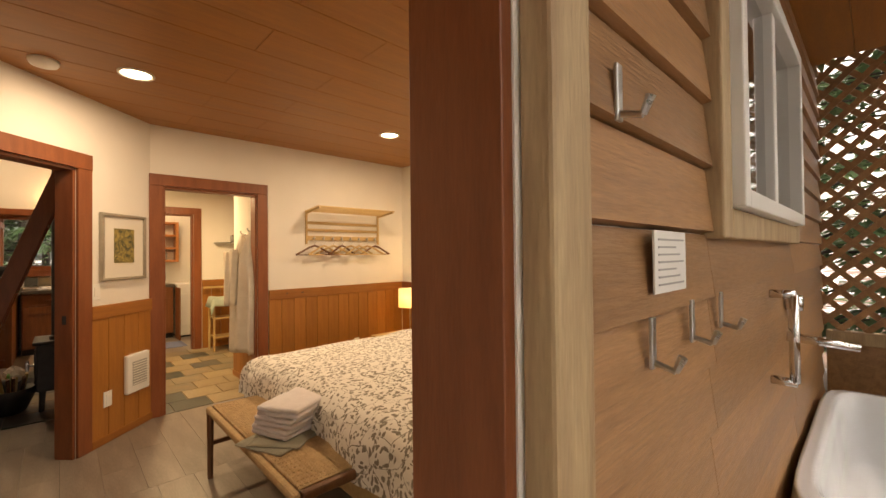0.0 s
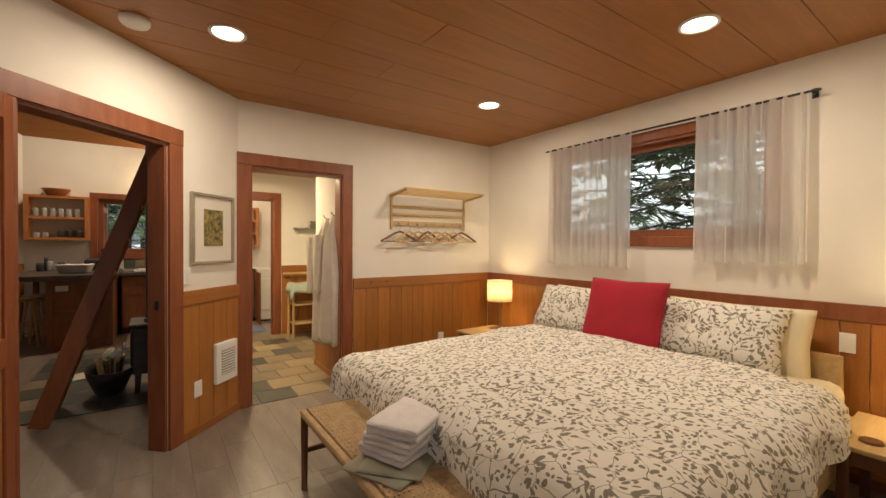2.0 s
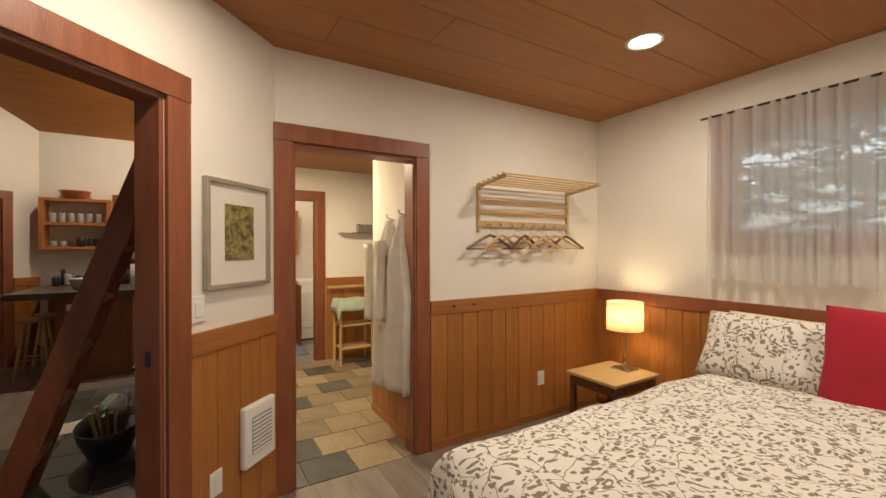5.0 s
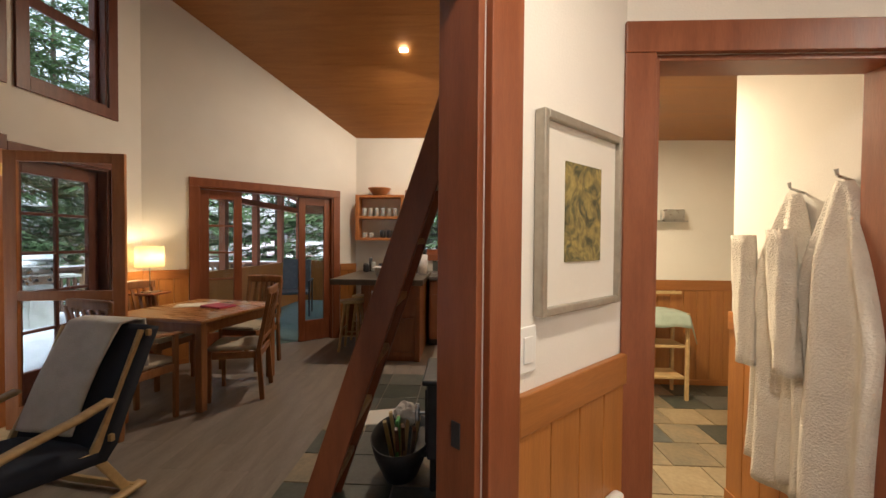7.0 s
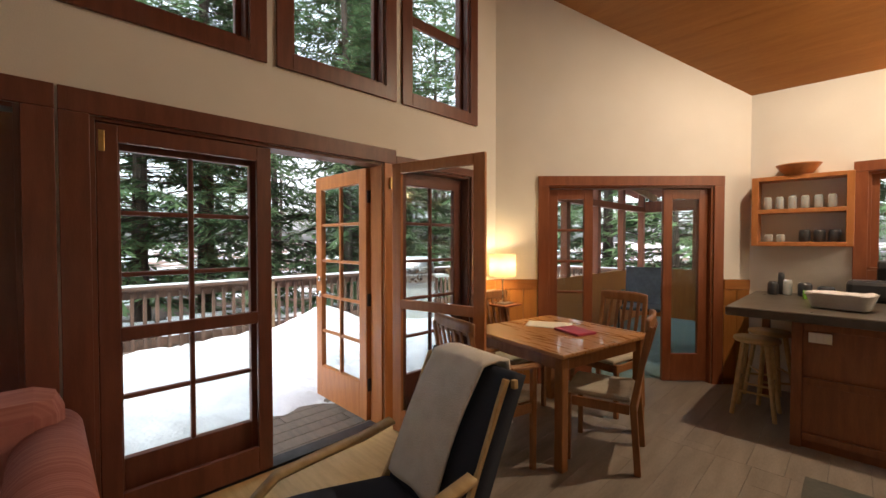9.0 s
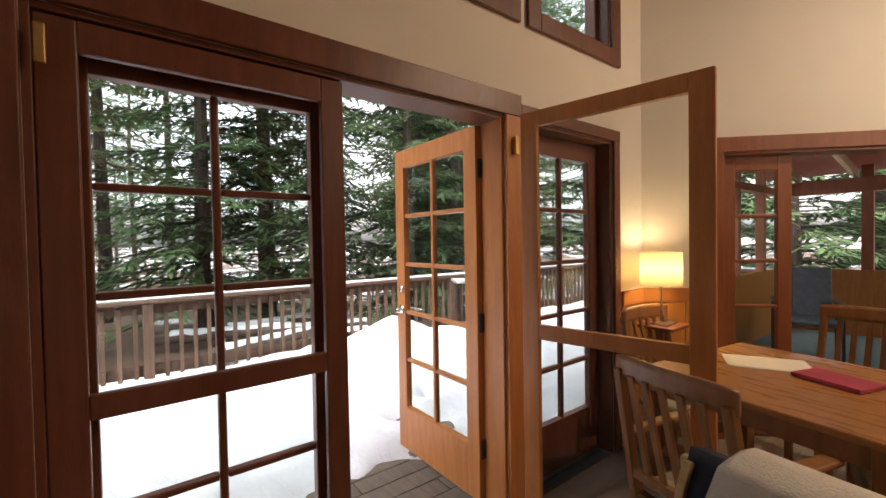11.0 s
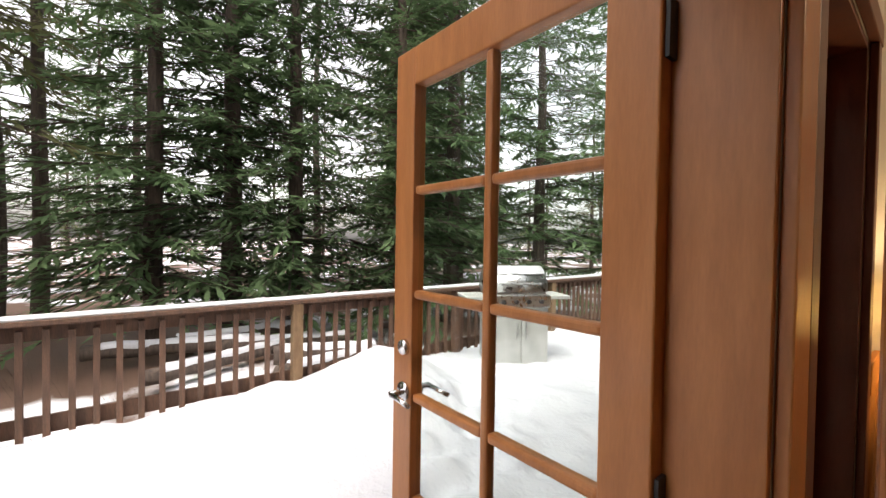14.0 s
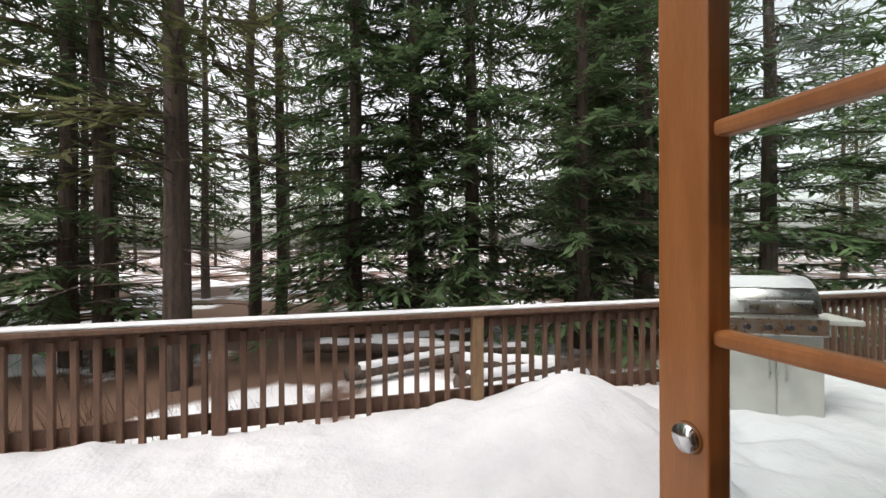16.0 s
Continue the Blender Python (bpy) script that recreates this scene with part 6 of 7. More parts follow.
boxes("plate_beam", TRIM, sr, ((SE - 0.03, 9.2, 2.0), (SE + 0.085, SN + 0.08, 2.10)), bevel=0.005)
high = lambda yy: 2.36 + 0.11 * (SN - yy)
for i in range(5):
    x = SW + 0.15 + i * 0.62
    bm = bmesh.new()
    bar(bm, (x, SN + 0.2, high(SN + 0.2) - 0.08), (x, max(x + 10.55, 9.2), high(max(x + 10.55, 9.2)) - 0.08), 0.05, 0.12)
    part("rafter", bm, PALECEDAR, sr)
bm = bmesh.new()
vv = [bm.verts.new((x, yy, high(yy))) for x, yy in ((SW - 0.3, SN + 0.4), (SE + 0.3, SN + 0.4), (SE + 0.3, 9.18), (-1.37, 9.18), (-3.35, 7.2), (SW - 0.3, 7.2))]
bm.faces.new(vv)
bmesh.ops.solidify(bm, geom=list(bm.faces), thickness=0.03)
part("roof_boards", bm, SHADETRIM, sr)


def porch_chair(m, label):
    th = thing("sunroom_chair", m, label, "chair", "sunroom chairs")
    G = mat("grey_mesh_fabric", (0.12, 0.14, 0.15), 0.7, (0.09, 0.105, 0.115), 20, bump=0.3)
    boxes("seat", G, th, ((-0.27, -0.27, 0.40), (0.27, 0.27, 0.45)), bevel=0.015)
    bm = bmesh.new()
    bar(bm, (0, -0.26, 0.44), (0, -0.40, 1.02), 0.52, 0.04, (0, 1, 0), 0.012)
    part("backrest", bm, G, th)
    for x in (-0.29, 0.29):
        for y in (-0.26, 0.26):
            bm = bmesh.new()
            rod(bm, (x, y, 0.002), (x, y, 0.64 if y > 0 else 0.62), 0.014)
            part("leg", bm, BLACK, th)
        boxes("arm", BLACK, th, ((x - 0.025, -0.30, 0.63), (x + 0.025, 0.28, 0.655)), bevel=0.008)


porch_chair(pose(-2.80, 10.5, 0, 0, 0, 195), "dark grey padded garden chair in the sunroom")
gt = thing("round_table", pose(-1.3, 10.1, 0), "small pale round garden table in the sunroom", "table")
bm = bmesh.new()
lathe(bm, [(0.001, 0.70), (0.40, 0.70), (0.41, 0.715), (0.40, 0.73), (0.001, 0.73)], 32)
part("tabletop", bm, SLATS, gt, smooth=False)
for i in range(3):
    a = i * 2.1
    bm = bmesh.new()
    rod(bm, (0.3 * math.cos(a), 0.3 * math.sin(a), 0.002), (0.05 * math.cos(a), 0.05 * math.sin(a), 0.70), 0.013)
    part("leg", bm, SLATS, gt)

# ---- door hardware at the garden doors ----
def hinge_set(m, zs, label):
    for z in zs:
        th = GARDEN_DOOR
        bm = bmesh.new()
        rod(bm, (0, 0, -0.05), (0, 0, 0.05), 0.009)
        box(bm, (-0.045, -0.004, -0.05), (-0.002, 0.004, 0.05), 0.001)
        box(bm, (-0.004, -0.045, -0.05), (0.004, -0.002, 0.05), 0.001)
        bmesh.ops.transform(bm, matrix=th.matrix_basis.inverted() @ m @ pose(0, 0, z), verts=bm.verts)
        part("hinge", bm, BLACK, th)


hinge_set(pose(-3.195, 5.80 - 0.005, 0), (0.30, 0.98, 1.80), "black butt hinge of the open garden door")
bolt = thing("barrel_bolt", pose(EXIT_X - 0.02 + 0.055, 4.13, 1.88, 0, 0, 90), "brass bolt at the top of the screen door", "bolt")
boxes("plate", BRASS, bolt, ((-0.012, -0.004, 0), (0.012, 0.006, 0.1)), bevel=0.003)
bolt = thing("barrel_bolt", pose(-3.012, 5.85, 1.85, 0, 0, 90), "brass spring bolt on the door post", "bolt")
boxes("plate", BRASS, bolt, ((-0.012, -0.01, 0), (0.012, 0.016, 0.09)), bevel=0.003)
to_door = GARDEN_DOOR.matrix_basis.inverted() @ pose(-3.955, 5.7625, 0)
for s_ in (-1, 1):
    bm = bmesh.new()
    rod(bm, (0, s_ * 0.022, 0.96), (0, s_ * 0.075, 0.96), 0.010)
    rod(bm, (0, s_ * 0.07, 0.96), (0.10, s_ * 0.075, 0.955), 0.009, 0.007)
    rod(bm, (0, s_ * 0.022, 0.96), (0, s_ * 0.030, 0.96), 0.030, seg=20)
    bmesh.ops.transform(bm, matrix=to_door, verts=bm.verts)
    part("lever_handle", bm, CHROME, GARDEN_DOOR, "chrome lever handle", True)
    bm = bmesh.new()
    rod(bm, (0, s_ * 0.022, 1.10), (0, s_ * 0.036, 1.10), 0.026, 0.022, 20)
    bmesh.ops.transform(bm, matrix=to_door, verts=bm.verts)
    part("lock", bm, CHROME, GARDEN_DOOR, "round chrome lock", True)
sill = thing("threshold", pose(0, 0, 0), "dark metal and pale wood threshold of the garden doors", "threshold", kind="structure")
boxes("metal_strip", BLACK, sill, ((EXIT_X - 0.14, 4.115, 0.0), (EXIT_X - 0.02, 5.775, 0.014)), bevel=0.004)
boxes("floor_border", BIRCH, sill, ((EXIT_X + 0.0, 4.0, 0.0005), (EXIT_X + 0.55, 5.95, 0.006)), bevel=0.002)

# ---- outdoors: ground and deck ----
DIRT = mat("winter_brush_floor", (0.10, 0.065, 0.04), 0.95, (0.05, 0.035, 0.025), 6, bump=0.6, fine=30, spots=0.5)


def ground_mat():
    """Patchy snow over brown forest floor."""
    m = mat("patchy_snow_ground", (0.82, 0.84, 0.88), 0.85, (0.75, 0.77, 0.81), 0.6, bump=0.5, fine=8, spots=0.1)
    n, l = m.node_tree.nodes, m.node_tree.links
    b = n["Principled BSDF"]
    src = b.inputs["Base Color"].links[0].from_socket
    tc, no, rp, mx = n.new("ShaderNodeTexCoord"), n.new("ShaderNodeTexNoise"), n.new("ShaderNodeValToRGB"), n.new("ShaderNodeMix")
    no.inputs["Scale"].default_value, no.inputs["Detail"].default_value = 0.42, 7
    rp.color_ramp.elements[0].position, rp.color_ramp.elements[1].position = 0.42, 0.50
    mx.data_type = "RGBA"
    mx.inputs["B"].default_value = (0.13, 0.075, 0.05, 1)
    l.new(tc.outputs["Object"], no.inputs["Vector"])
    l.new(no.outputs["Fac"], rp.inputs["Fac"])
    l.new(rp.outputs["Color"], mx.inputs["Factor"])
    l.new(src, mx.inputs["A"])
    l.new(mx.outputs["Result"], b.inputs["Base Color"])
    return m


bm = bmesh.new()
bmesh.ops.create_grid(bm, x_segments=160, y_segments=160, size=1.0)
for v in bm.verts:
    x, y = v.co.x, v.co.y
    x, y = math.copysign(abs(x) ** 2.2, x) * 600, math.copysign(abs(y) ** 2.2, y) * 600
    v.co = (x - 6, y + 6, -0.85 + 0.16 * noise.noise((x * 0.35, y * 0.35, 0)) + 0.25 * noise.noise((x * 0.06, y * 0.06, 5)))
tagged(part("ground", bm, ground_mat(), smooth=True), "forest ground with patchy snow and brown litter", "ground", kind="structure")
RX, DY0, DY1, DZ = -6.66, -0.5, 12.2, -0.06
floor_planks("deck", [(RX - 0.1, DY0, EXIT_X - 0.16, DY1)], 0.14, 3.6, DECKWOOD, "wet grey-brown deck boards under the snow", DZ, along_x=False, seed=8, gap=0.008, limit=200)
boxes("deck_skirt", RAILWOOD, None, ((RX - 0.14, DY0, -0.7), (RX - 0.10, DY1, DZ)), bevel=0)
tagged(bpy.data.objects["deck_skirt"], "dark weathered board skirt under the deck", "deck", kind="structure")


prints = random.Random(21)
STEPS = []
for i in range(46):
    k = prints.random()
    STEPS.append((-3.9 - 2.2 * k + prints.uniform(-0.35, 0.35), 5.7 + 2.6 * k + prints.uniform(-0.4, 0.4), prints.uniform(0.03, 0.075)))


def snow_height(x, y):
    if x > -3.47 and y > 7.0:
        return -0.4
    h = 0.06 + 0.10 * min(1, max(0, (-x - 3.6) / 1.6)) + 0.05 * noise.fractal(Vector((x * 0.9, y * 0.9, 1)), 1.0, 2.0, 4)
    h += 0.28 * math.exp(-((x + 6.05) ** 2 / 0.35 + (y - 6.98) ** 2 / 0.26))
    h += 0.18 * math.exp(-((x + 5.7) ** 2 / 0.5 + (y - 6.4) ** 2 / 0.5))
    d = math.hypot((x - EXIT_X + 0.16) / 0.9, (y - 5.3) / 0.9)
    h -= 0.22 * math.exp(-(d / 0.9) ** 4)
    h += 0.03 * noise.noise((x * 3.1, y * 3.1, 4)) + 0.02 * noise.noise((x * 7.3, y * 7.3, 6))
    for fx, fy, fd in STEPS:
        if abs(x - fx) < 0.3 and abs(y - fy) < 0.3:
            h -= fd * math.exp(-((x - fx) ** 2 / 0.006 + (y - fy) ** 2 / 0.012))
    path = abs((y - 5.6) - (-(x + 3.8)) * 1.15)
    if -6.0 < x < -3.6:
        h += 0.045 * noise.noise((x * 6, y * 6, 9)) * math.exp(-(path / 0.5) ** 2) * 2 - 0.03 * math.exp(-(path / 0.4) ** 2)
    return DZ + h


bm = bmesh.new()
nx, ny = 100, 300
vs = [[bm.verts.new((RX + 0.03 + (EXIT_X - 0.165 - RX - 0.03) * i / nx, DY0 + (DY1 - DY0) * j / ny, 0)) for j in range(ny + 1)] for i in range(nx + 1)]
for row in vs:
    for v in row:
        v.co.z = snow_height(v.co.x, v.co.y)
for i in range(nx):
    for j in range(ny):
        bm.faces.new((vs[i][j], vs[i + 1][j], vs[i + 1][j + 1], vs[i][j + 1]))
part("snow_cover", bm, SNOW, smooth=True)
tagged(bpy.data.objects["snow_cover"], "trodden snow with a shovelled heap covering the deck", "snow", kind="structure")


def railing(p, q, posts, label):
    m, length = along(p, q)
    th = thing("deck_railing", m, label, "railing")
    boxes("cap_board", RAILWOOD, th, ((-0.05, -0.09, 0.845), (length + 0.05, 0.09, 0.88)), bevel=0.006)
    boxes("cap_snow", SNOW, th, ((-0.04, -0.075, 0.881), (length + 0.04, 0.085, 0.90)), bevel=0.009, label="thin line of snow on the cap")
    boxes("upper_rail", RAILWOOD, th, ((0, 0.012, 0.73), (length, 0.045, 0.844)), bevel=0.004)
    boxes("lower_rail", RAILWOOD, th, ((0, 0.012, 0.10), (length, 0.045, 0.22)), bevel=0.004)
    rnd = random.Random(3)
    me = None
    for i, u in enumerate(posts):
        boxes("post", RAILPALE if i % 2 else RAILWOOD, th, ((u - 0.045, -0.078, -0.25), (u + 0.045, 0.011, 0.844)), bevel=0.005)
    n = int(length / 0.128)
    for i in range(n):
        u = 0.06 + i * 0.128
        if min(abs(u - k) for k in posts) < 0.068:
            continue
        if me is None:
            o = boxes("baluster", RAILWOOD, th, ((-0.019, -0.026, -0.14), (0.019, 0.011, 0.80)), bevel=0.003)
            me = o.data
        else:
            o = new("baluster", me)
            o.parent = th
        o.location = (u, 0, rnd.uniform(-0.01, 0.01))
    return th


railing((RX, DY0), (RX, DY1), [4.9 - 1.94 * 2, 4.9 - 1.94, 4.9, 6.84, 8.78, 10.7, 12.65], "weathered red-brown deck railing with square balusters and snow")
railing((RX, DY1), (-3.5, DY1), [0.06, 1.6, 3.1], "weathered deck railing along the far deck edge")

# ---- barbecue ----
WHITEM = mat("frosted_grill_paint", (0.55, 0.56, 0.53), 0.45, (0.44, 0.45, 0.42), 6, bump=0.1, spots=0.2)
bq = thing("gas_grill", pose(-6.02, 8.62, 0.0, 0, 0, 62) @ Matrix.Diagonal((0.9, 0.95, 1, 1)), "pale grey gas grill with domed lid dusted with snow", "barbecue grill")
boxes("cabinet", WHITEM, bq, ((-0.36, -0.26, 0.0), (0.36, 0.26, 0.72)), bevel=0.015)
for x in (-0.35, 0.01):
    d = boxes("cabinet_door", WHITEM, bq, ((x, -0.28, 0.06), (x + 0.34, -0.261, 0.62)), bevel=0.006)
    bm = bmesh.new()
    rod(bm, (x + (0.29 if x < 0 else 0.05), -0.30, 0.38), (x + (0.29 if x < 0 else 0.05), -0.30, 0.56), 0.008)
    part("handle", bm, STEEL, d)
pn = boxes("control_panel", STEEL, bq, ((-0.37, -0.31, 0.721), (0.37, -0.2, 0.86)), bevel=0.012)
for i in range(4):
    bm = bmesh.new()
    rod(bm, (-0.24 + i * 0.16, -0.31, 0.79), (-0.24 + i * 0.16, -0.34, 0.79), 0.026, 0.022, 16)
    part("knob", bm, BLACK, pn)
for s in (-1, 1):
    boxes("side_shelf", WHITEM, bq, ((s * 0.37 if s > 0 else -0.68, -0.22, 0.80), (0.68 if s > 0 else -0.37, 0.22, 0.84)), bevel=0.01)
boxes("firebox", STEEL, bq, ((-0.36, -0.199, 0.721), (0.36, 0.26, 0.88)), bevel=0.01)
bm = bmesh.new()
rod(bm, (-0.37, 0.03, 0.90), (0.37, 0.03, 0.90), 0.25, seg=32)
bmesh.ops.bisect_plane(bm, geom=bm.verts[:] + bm.edges[:] + bm.faces[:], plane_co=(0, 0, 0.885), plane_no=(0, 0, -1), clear_outer=True)
lid = part("lid", bm, STEEL, bq, "brushed steel domed lid", True)
bm = bmesh.new()
rod(bm, (-0.28, -0.25, 0.98), (0.28, -0.25, 0.98), 0.012)
part("lid_handle", bm, STEEL, lid)
bm = bmesh.new()
rod(bm, (-0.36, 0.03, 0.915), (0.36, 0.03, 0.915), 0.25, seg=32)
bmesh.ops.bisect_plane(bm, geom=bm.verts[:] + bm.edges[:] + bm.faces[:], plane_co=(0, 0, 1.08), plane_no=(0, 0, -1), clear_outer=True)
part("snow_cap", bm, SNOW, lid, "snow lying on the lid", True)

# ---- trees ----
BARK = mat("dark_bark", (0.13, 0.095, 0.075), 0.95, (0.075, 0.056, 0.045), 6, (3, 3, 0.5), 0.9, fine=22, spots=0.5)


def needle_mat(name, c1, c2):
    m = mat(name, c1, 0.7, c2, 1.5, bump=0.0, fine=20, spots=0.4, vary=0.25)
    n, l = m.node_tree.nodes, m.node_tree.links
    b = n["Principled BSDF"]
    b.inputs["Specular IOR Level"].default_value = 0.2
    tr, mx = n.new("ShaderNodeBsdfTranslucent"), n.new("ShaderNodeMixShader")
    mx.inputs[0].default_value = 0.45
    l.new(b.inputs["Base Color"].links[0].from_socket, tr.inputs[0])
    l.new(b.outputs[0], mx.inputs[1])
    l.new(tr.outputs[0], mx.inputs[2])
    l.new(mx.outputs[0], n["Material Output"].inputs["Surface"])
    return m


FIRN = needle_mat("fir_needles", (0.17, 0.26, 0.12), (0.11, 0.185, 0.085))
PINEN = needle_mat("pine_needles", (0.19, 0.20, 0.09), (0.13, 0.14, 0.065))
BROWNN = needle_mat("brown_twigs", (0.16, 0.10, 0.06), (0.09, 0.06, 0.04))


def conifer(seed, height, crown_base, spread, whorl_gap, per_whorl, dense, trunk_r, needle, sprays=3, dead=0, size=1.0):
    """Tapered trunk, whorls of drooping limbs, and many small sprays of needles along each limb."""
    rnd = random.Random(seed)
    th = thing("conifer", pose(0, 0, -400), "tall dark green conifer at the edge of the deck clearing", "tree", "forest conifers")
    bm = bmesh.new()
    pts = [Vector((0.15 * noise.noise((seed, k * 0.4, 0)), 0.15 * noise.noise((seed, 7, k * 0.4)), height * k / 10)) for k in range(11)]
    rings = [[bm.verts.new(p + Vector((math.cos(a * 0.6283), math.sin(a * 0.6283), 0)) * trunk_r * (1 - 0.093 * k)) for a in range(10)] for k, p in enumerate(pts)]
    for lo, hi in zip(rings, rings[1:]):
        for a in range(10):
            bm.faces.new((lo[a], lo[(a + 1) % 10], hi[(a + 1) % 10], hi[a]))
    limbs = bmesh.new()
    verts, faces = [], []

    def blade(a, d, w):
        side = d.cross(Vector((rnd.uniform(-0.5, 0.5), rnd.uniform(-0.5, 0.5), 1))).normalized() * w
        i = len(verts)
        verts.extend([tuple(a - side * 0.35), tuple(a + d * 0.55 - side), tuple(a + d), tuple(a + d * 0.55 + side), ])
        faces.append((i, i + 1, i + 2, i + 3))

    def centre(z):
        k = min(9.999, max(0, z / height * 10))
        return pts[int(k)].lerp(pts[int(k) + 1], k - int(k))
    for k in range(dead):
        z = rnd.uniform(1.2, crown_base + 1.5)
        a = rnd.uniform(0, 6.283)
        L = rnd.uniform(0.6, 2.0)
        p = centre(z)
        for s in range(3):
            q = p + Vector((math.cos(a), math.sin(a), rnd.uniform(-0.35, 0.1))) * L / 3
            rod(limbs, p, q, 0.016 - 0.004 * s, 0.012 - 0.004 * s, 4)
            if s:
                rod(limbs, p, p + Vector((math.cos(a + rnd.uniform(-1, 1)), math.sin(a + rnd.uniform(-1, 1)), rnd.uniform(-0.5, 0.1))) * L * 0.3, 0.006, 0.002, 4)
            p = q
    z = crown_base
    while z < height * 0.985:
        f = (z - crown_base) / (height - crown_base)
        reach = spread * (1 - f) ** 0.75 * (0.75 + 0.25 * min(1, f * 6)) + 0.15
        for i in range(per_whorl):
            a = rnd.uniform(0, 6.283)
            L = reach * rnd.uniform(0.6, 1.12)
            droop = rnd.uniform(0.10, 0.34) * (1 - f * 0.8)
            p0 = centre(z + rnd.uniform(-0.2, 0.2))
            out = Vector((math.cos(a), math.sin(a), 0))
            prev = p0
            n = max(3, int(L / 0.26 * dense))
            for s in range(1, n + 1):
                t = s / n
                p = p0 + out * L * t + Vector((0, 0, -droop * L * t * t + 0.08 * L * t))
                if s in (n // 2, n):
                    rod(limbs, prev, p, 0.02 * (1 - f) + 0.006, 0.006, 4)
                    prev = p
                if t < 0.18:
                    continue
                for _ in range(sprays):
                    b = a + rnd.uniform(-1.25, 1.25)
                    ln = rnd.uniform(0.20, 0.42) * (0.6 + 0.5 * (1 - f)) * size
                    d = Vector((math.cos(b), math.sin(b), rnd.uniform(-0.65, 0.12))) * ln
                    blade(p + Vector((rnd.uniform(-0.07, 0.07), rnd.uniform(-0.07, 0.07), rnd.uniform(-0.06, 0.04))), d, ln * rnd.uniform(0.06, 0.13))
        z += whorl_gap * rnd.uniform(0.75, 1.25)
    part("trunk", bm, BARK, th)
    tagged(part("branching", limbs, BARK, th), kind="stuff")
    me = bpy.data.meshes.new("crown")
    me.from_pydata(verts, [], faces)
    me.materials.append(needle)
    c = new("crown", me)
    c.parent = th
    return th


protos = [conifer(1, 17, 1.0, 2.8, 0.37, 8, 1.3, 0.20, FIRN, 8), conifer(2, 20, 1.7, 2.9, 0.44, 7, 1.25, 0.24, FIRN, 8),
          conifer(3, 21, 4.2, 2.4, 0.55, 6, 1.0, 0.22, PINEN, 6, 60), conifer(4, 12, 0.5, 2.1, 0.30, 8, 1.3, 0.14, FIRN, 7),
          conifer(5, 22, 5.5, 2.2, 0.70, 5, 0.95, 0.20, PINEN, 6, 70),
          conifer(6, 19, 2.0, 3.0, 0.55, 6, 0.8, 0.2, PINEN, 3, 12, 1.9), conifer(7, 22, 3.5, 2.6, 0.6, 6, 0.8, 0.2, FIRN, 3, 20, 1.9)]
# standing places: x, y, kind, scale
stand = [(-12.9, 7.1, 1, 0.95), (-13.2, 5.7, 0, 1.0), (-10.95, 2.72, 2, 1.0), (-12.6, 0.9, 4, 0.9), (-17.2, 2.8, 4, 1.0), (-17.0, 3.6, 4, 0.95), (-12.6, 8.4, 0, 1.0), (-11.2, 10.4, 0, 0.92),
         (-11.8, 12.6, 1, 1.05), (-10.6, 15.0, 0, 1.0), (-14.6, 13.2, 3, 1.1), (-9.2, 17.5, 1, 0.95), (-7.2, 19.5, 0, 1.1), (-4.5, 18.0, 3, 1.1), (-3.2, 21.5, 1, 1.0),
         (-0.5, 19.0, 0, 1.0), (2.5, 18.0, 3, 1.1), (5.0, 20.0, 1, 1.0), (-13.0, 0.2, 0, 0.95), (-12.8, -2.5, 2, 1.0), (-13.5, -4.0, 1, 1.0), (-10.0, -6.0, 0, 1.0),
         (7.5, 3.1, 0, 0.9), (8.2, 5.6, 1, 0.9), (6.2, 2.2, 2, 0.85), (8.8, -0.2, 0, 1.0), (9.0, -3.0, 3, 1.2), (3.0, -7.0, 0, 1.0), (-2.0, -8.5, 1, 1.0), (7.0, -5.0, 1, 1.0)]
rnd = random.Random(77)
for i in range(60):
    a = rnd.uniform(radians(95), radians(255))
    d = rnd.uniform(20, 62) if i % 4 else rnd.uniform(16, 24)
    stand.append((-5 + d * math.cos(a), 6 + d * math.sin(a) * (1 if i % 2 else -1), rnd.choice((5, 6)), rnd.uniform(0.85, 1.15)))
for i in range(16):
    a = rnd.uniform(radians(30), radians(100))
    d = rnd.uniform(16, 34)
    stand.append((-2 + d * math.cos(a), 8 + d * math.sin(a), rnd.choice((5, 6)), rnd.uniform(0.9, 1.1)))
used = set()
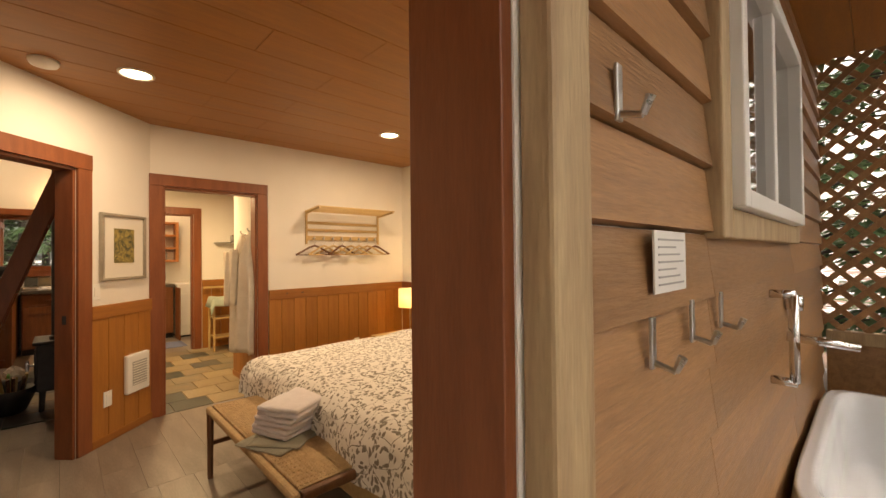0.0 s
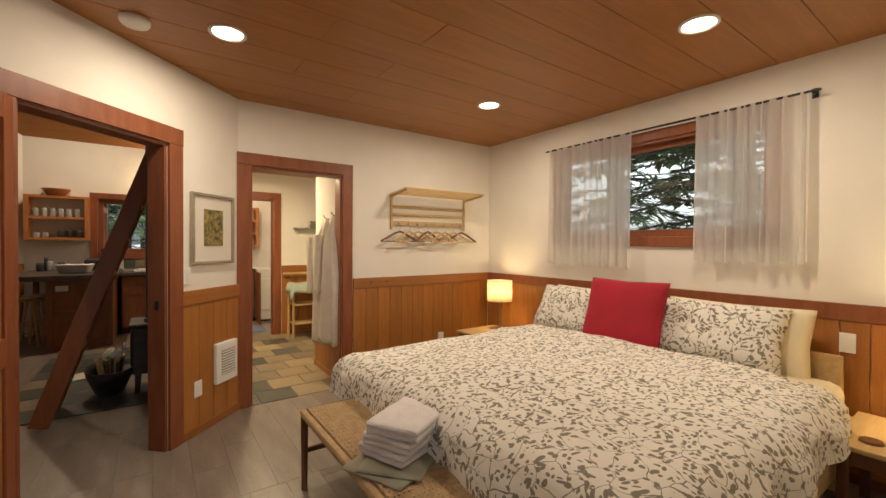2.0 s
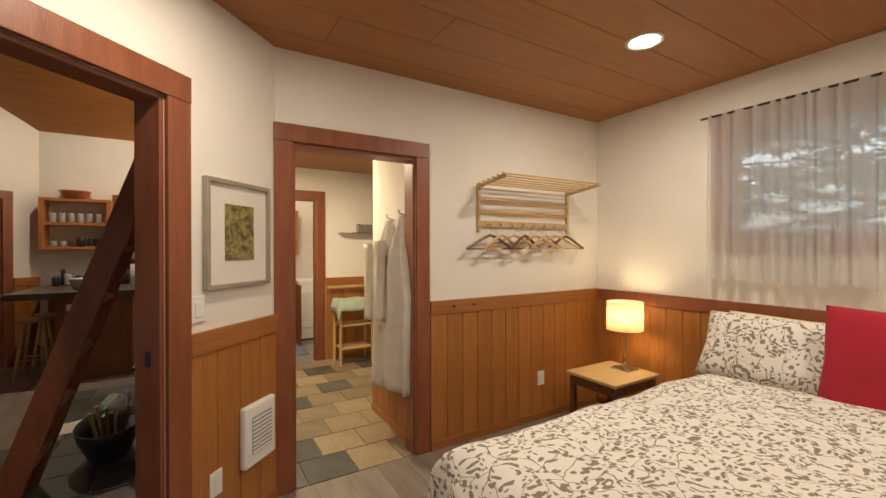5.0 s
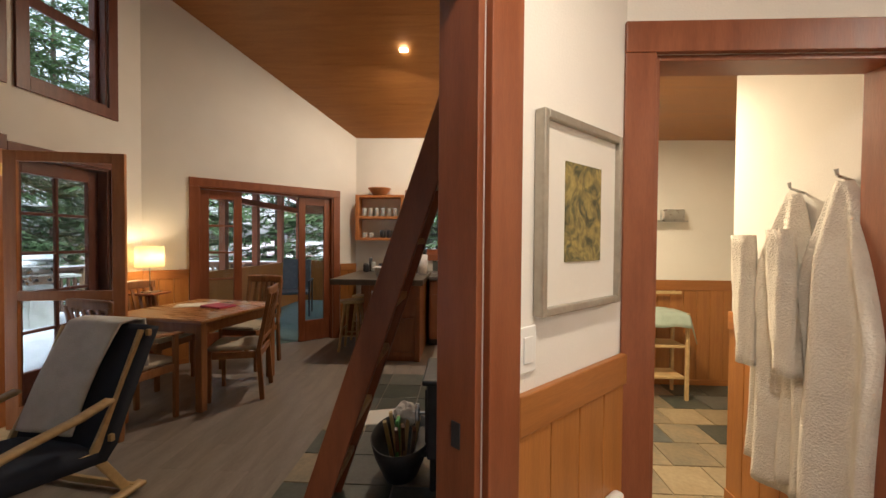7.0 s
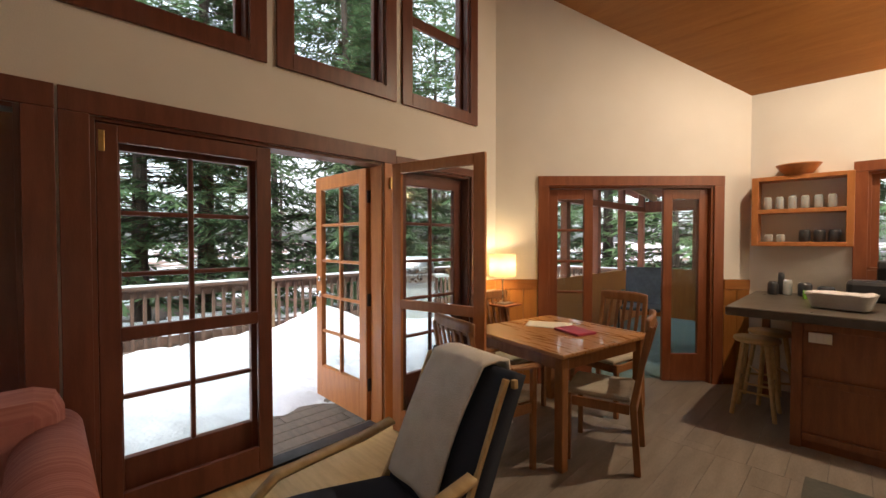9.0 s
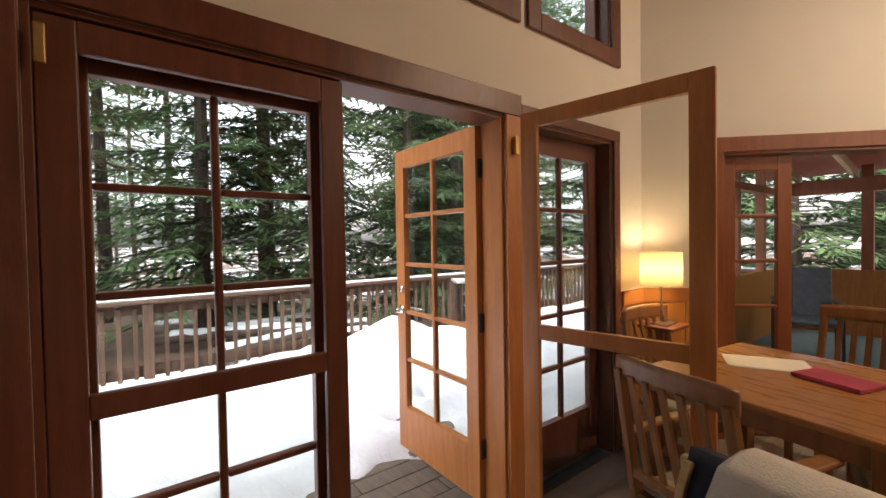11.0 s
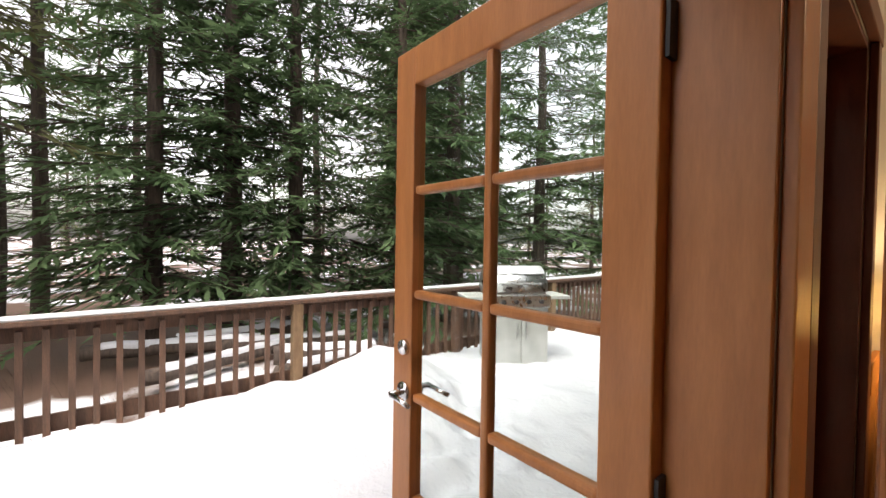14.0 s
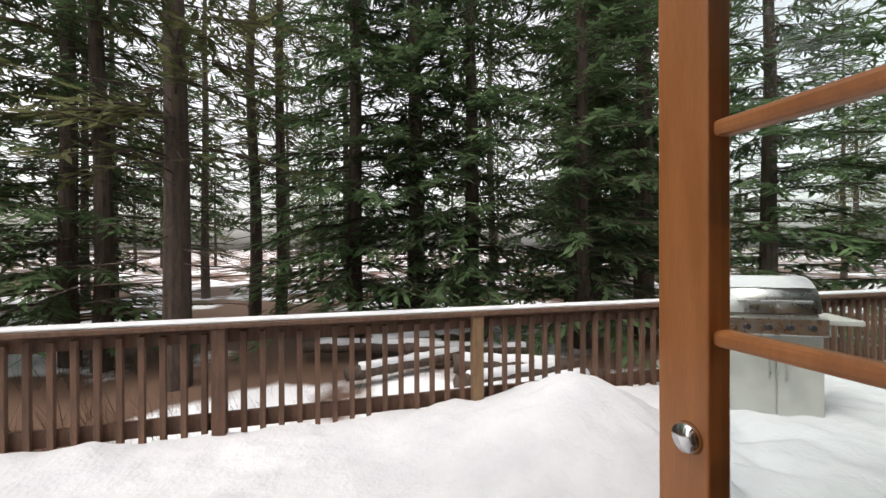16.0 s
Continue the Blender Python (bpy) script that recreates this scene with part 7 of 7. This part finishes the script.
for x, y, k, s in stand:
    m = pose(x, y, -0.95, 0, 0, rnd.uniform(0, 360)) @ Matrix.Diagonal((s, s, s * rnd.uniform(0.92, 1.08), 1))
    if k in used:
        t = copy_thing(protos[k], m)
        t.matrix_basis = m
    else:
        protos[k].matrix_basis = m
        used.add(k)
# fallen logs with snow on them, beyond the railing
rnd = random.Random(14)
for i in range(7):
    x, y, a, L = -8.6 - 0.55 * i + rnd.uniform(-0.2, 0.2), 7.4 + rnd.uniform(-1.6, 1.3), rnd.uniform(60, 120), rnd.uniform(1.6, 3.0)
    r = rnd.uniform(0.11, 0.17)
    th = thing("fallen_log", pose(x, y, -0.62 + 0.02 * i, 0, 0, a), "brown fallen log with snow lying along its top", "log", "logs beyond the railing")
    for nm, material, k, up in (("trunk", BARK, 1.0, 0.0), ("snow_cap", SNOW, 0.82, 0.06)):
        bm = bmesh.new()
        rod(bm, (-L / 2 * k, 0, up), (L / 2 * k, 0.05, up), r * (1.0 if k == 1 else 0.85), r * (0.85 if k == 1 else 0.7), 14)
        bmesh.ops.subdivide_edges(bm, edges=[e for e in bm.edges if e.calc_length() > 0.8], cuts=9)
        for v in bm.verts:
            v.co += noise.noise_vector(v.co * 5 + Vector((i, 0, 0))) * 0.03
        part(nm, bm, material, th, smooth=True)
# low brush and snowy litter beyond the railing
rnd = random.Random(5)
verts, faces = [], []
for i in range(2600):
    x, y = rnd.uniform(-16, -7.2), rnd.uniform(-3, 16)
    if noise.noise((x * 0.5, y * 0.5, 2)) < -0.05:
        continue
    h = rnd.uniform(0.15, 0.7)
    for _ in range(3):
        a = rnd.uniform(0, 6.283)
        k = len(verts)
        dx, dy = math.cos(a) * h * 0.5, math.sin(a) * h * 0.5
        verts.extend([(x - 0.008, y, -0.95), (x + 0.008, y, -0.95), (x + dx, y + dy, -0.95 + h), ])
        faces.append((k, k + 1, k + 2))
me = bpy.data.meshes.new("brush")
me.from_pydata(verts, [], faces)
me.materials.append(BROWNN)
tagged(new("brush", me), "dry brown winter brush beyond the railing", "brush", kind="stuff")
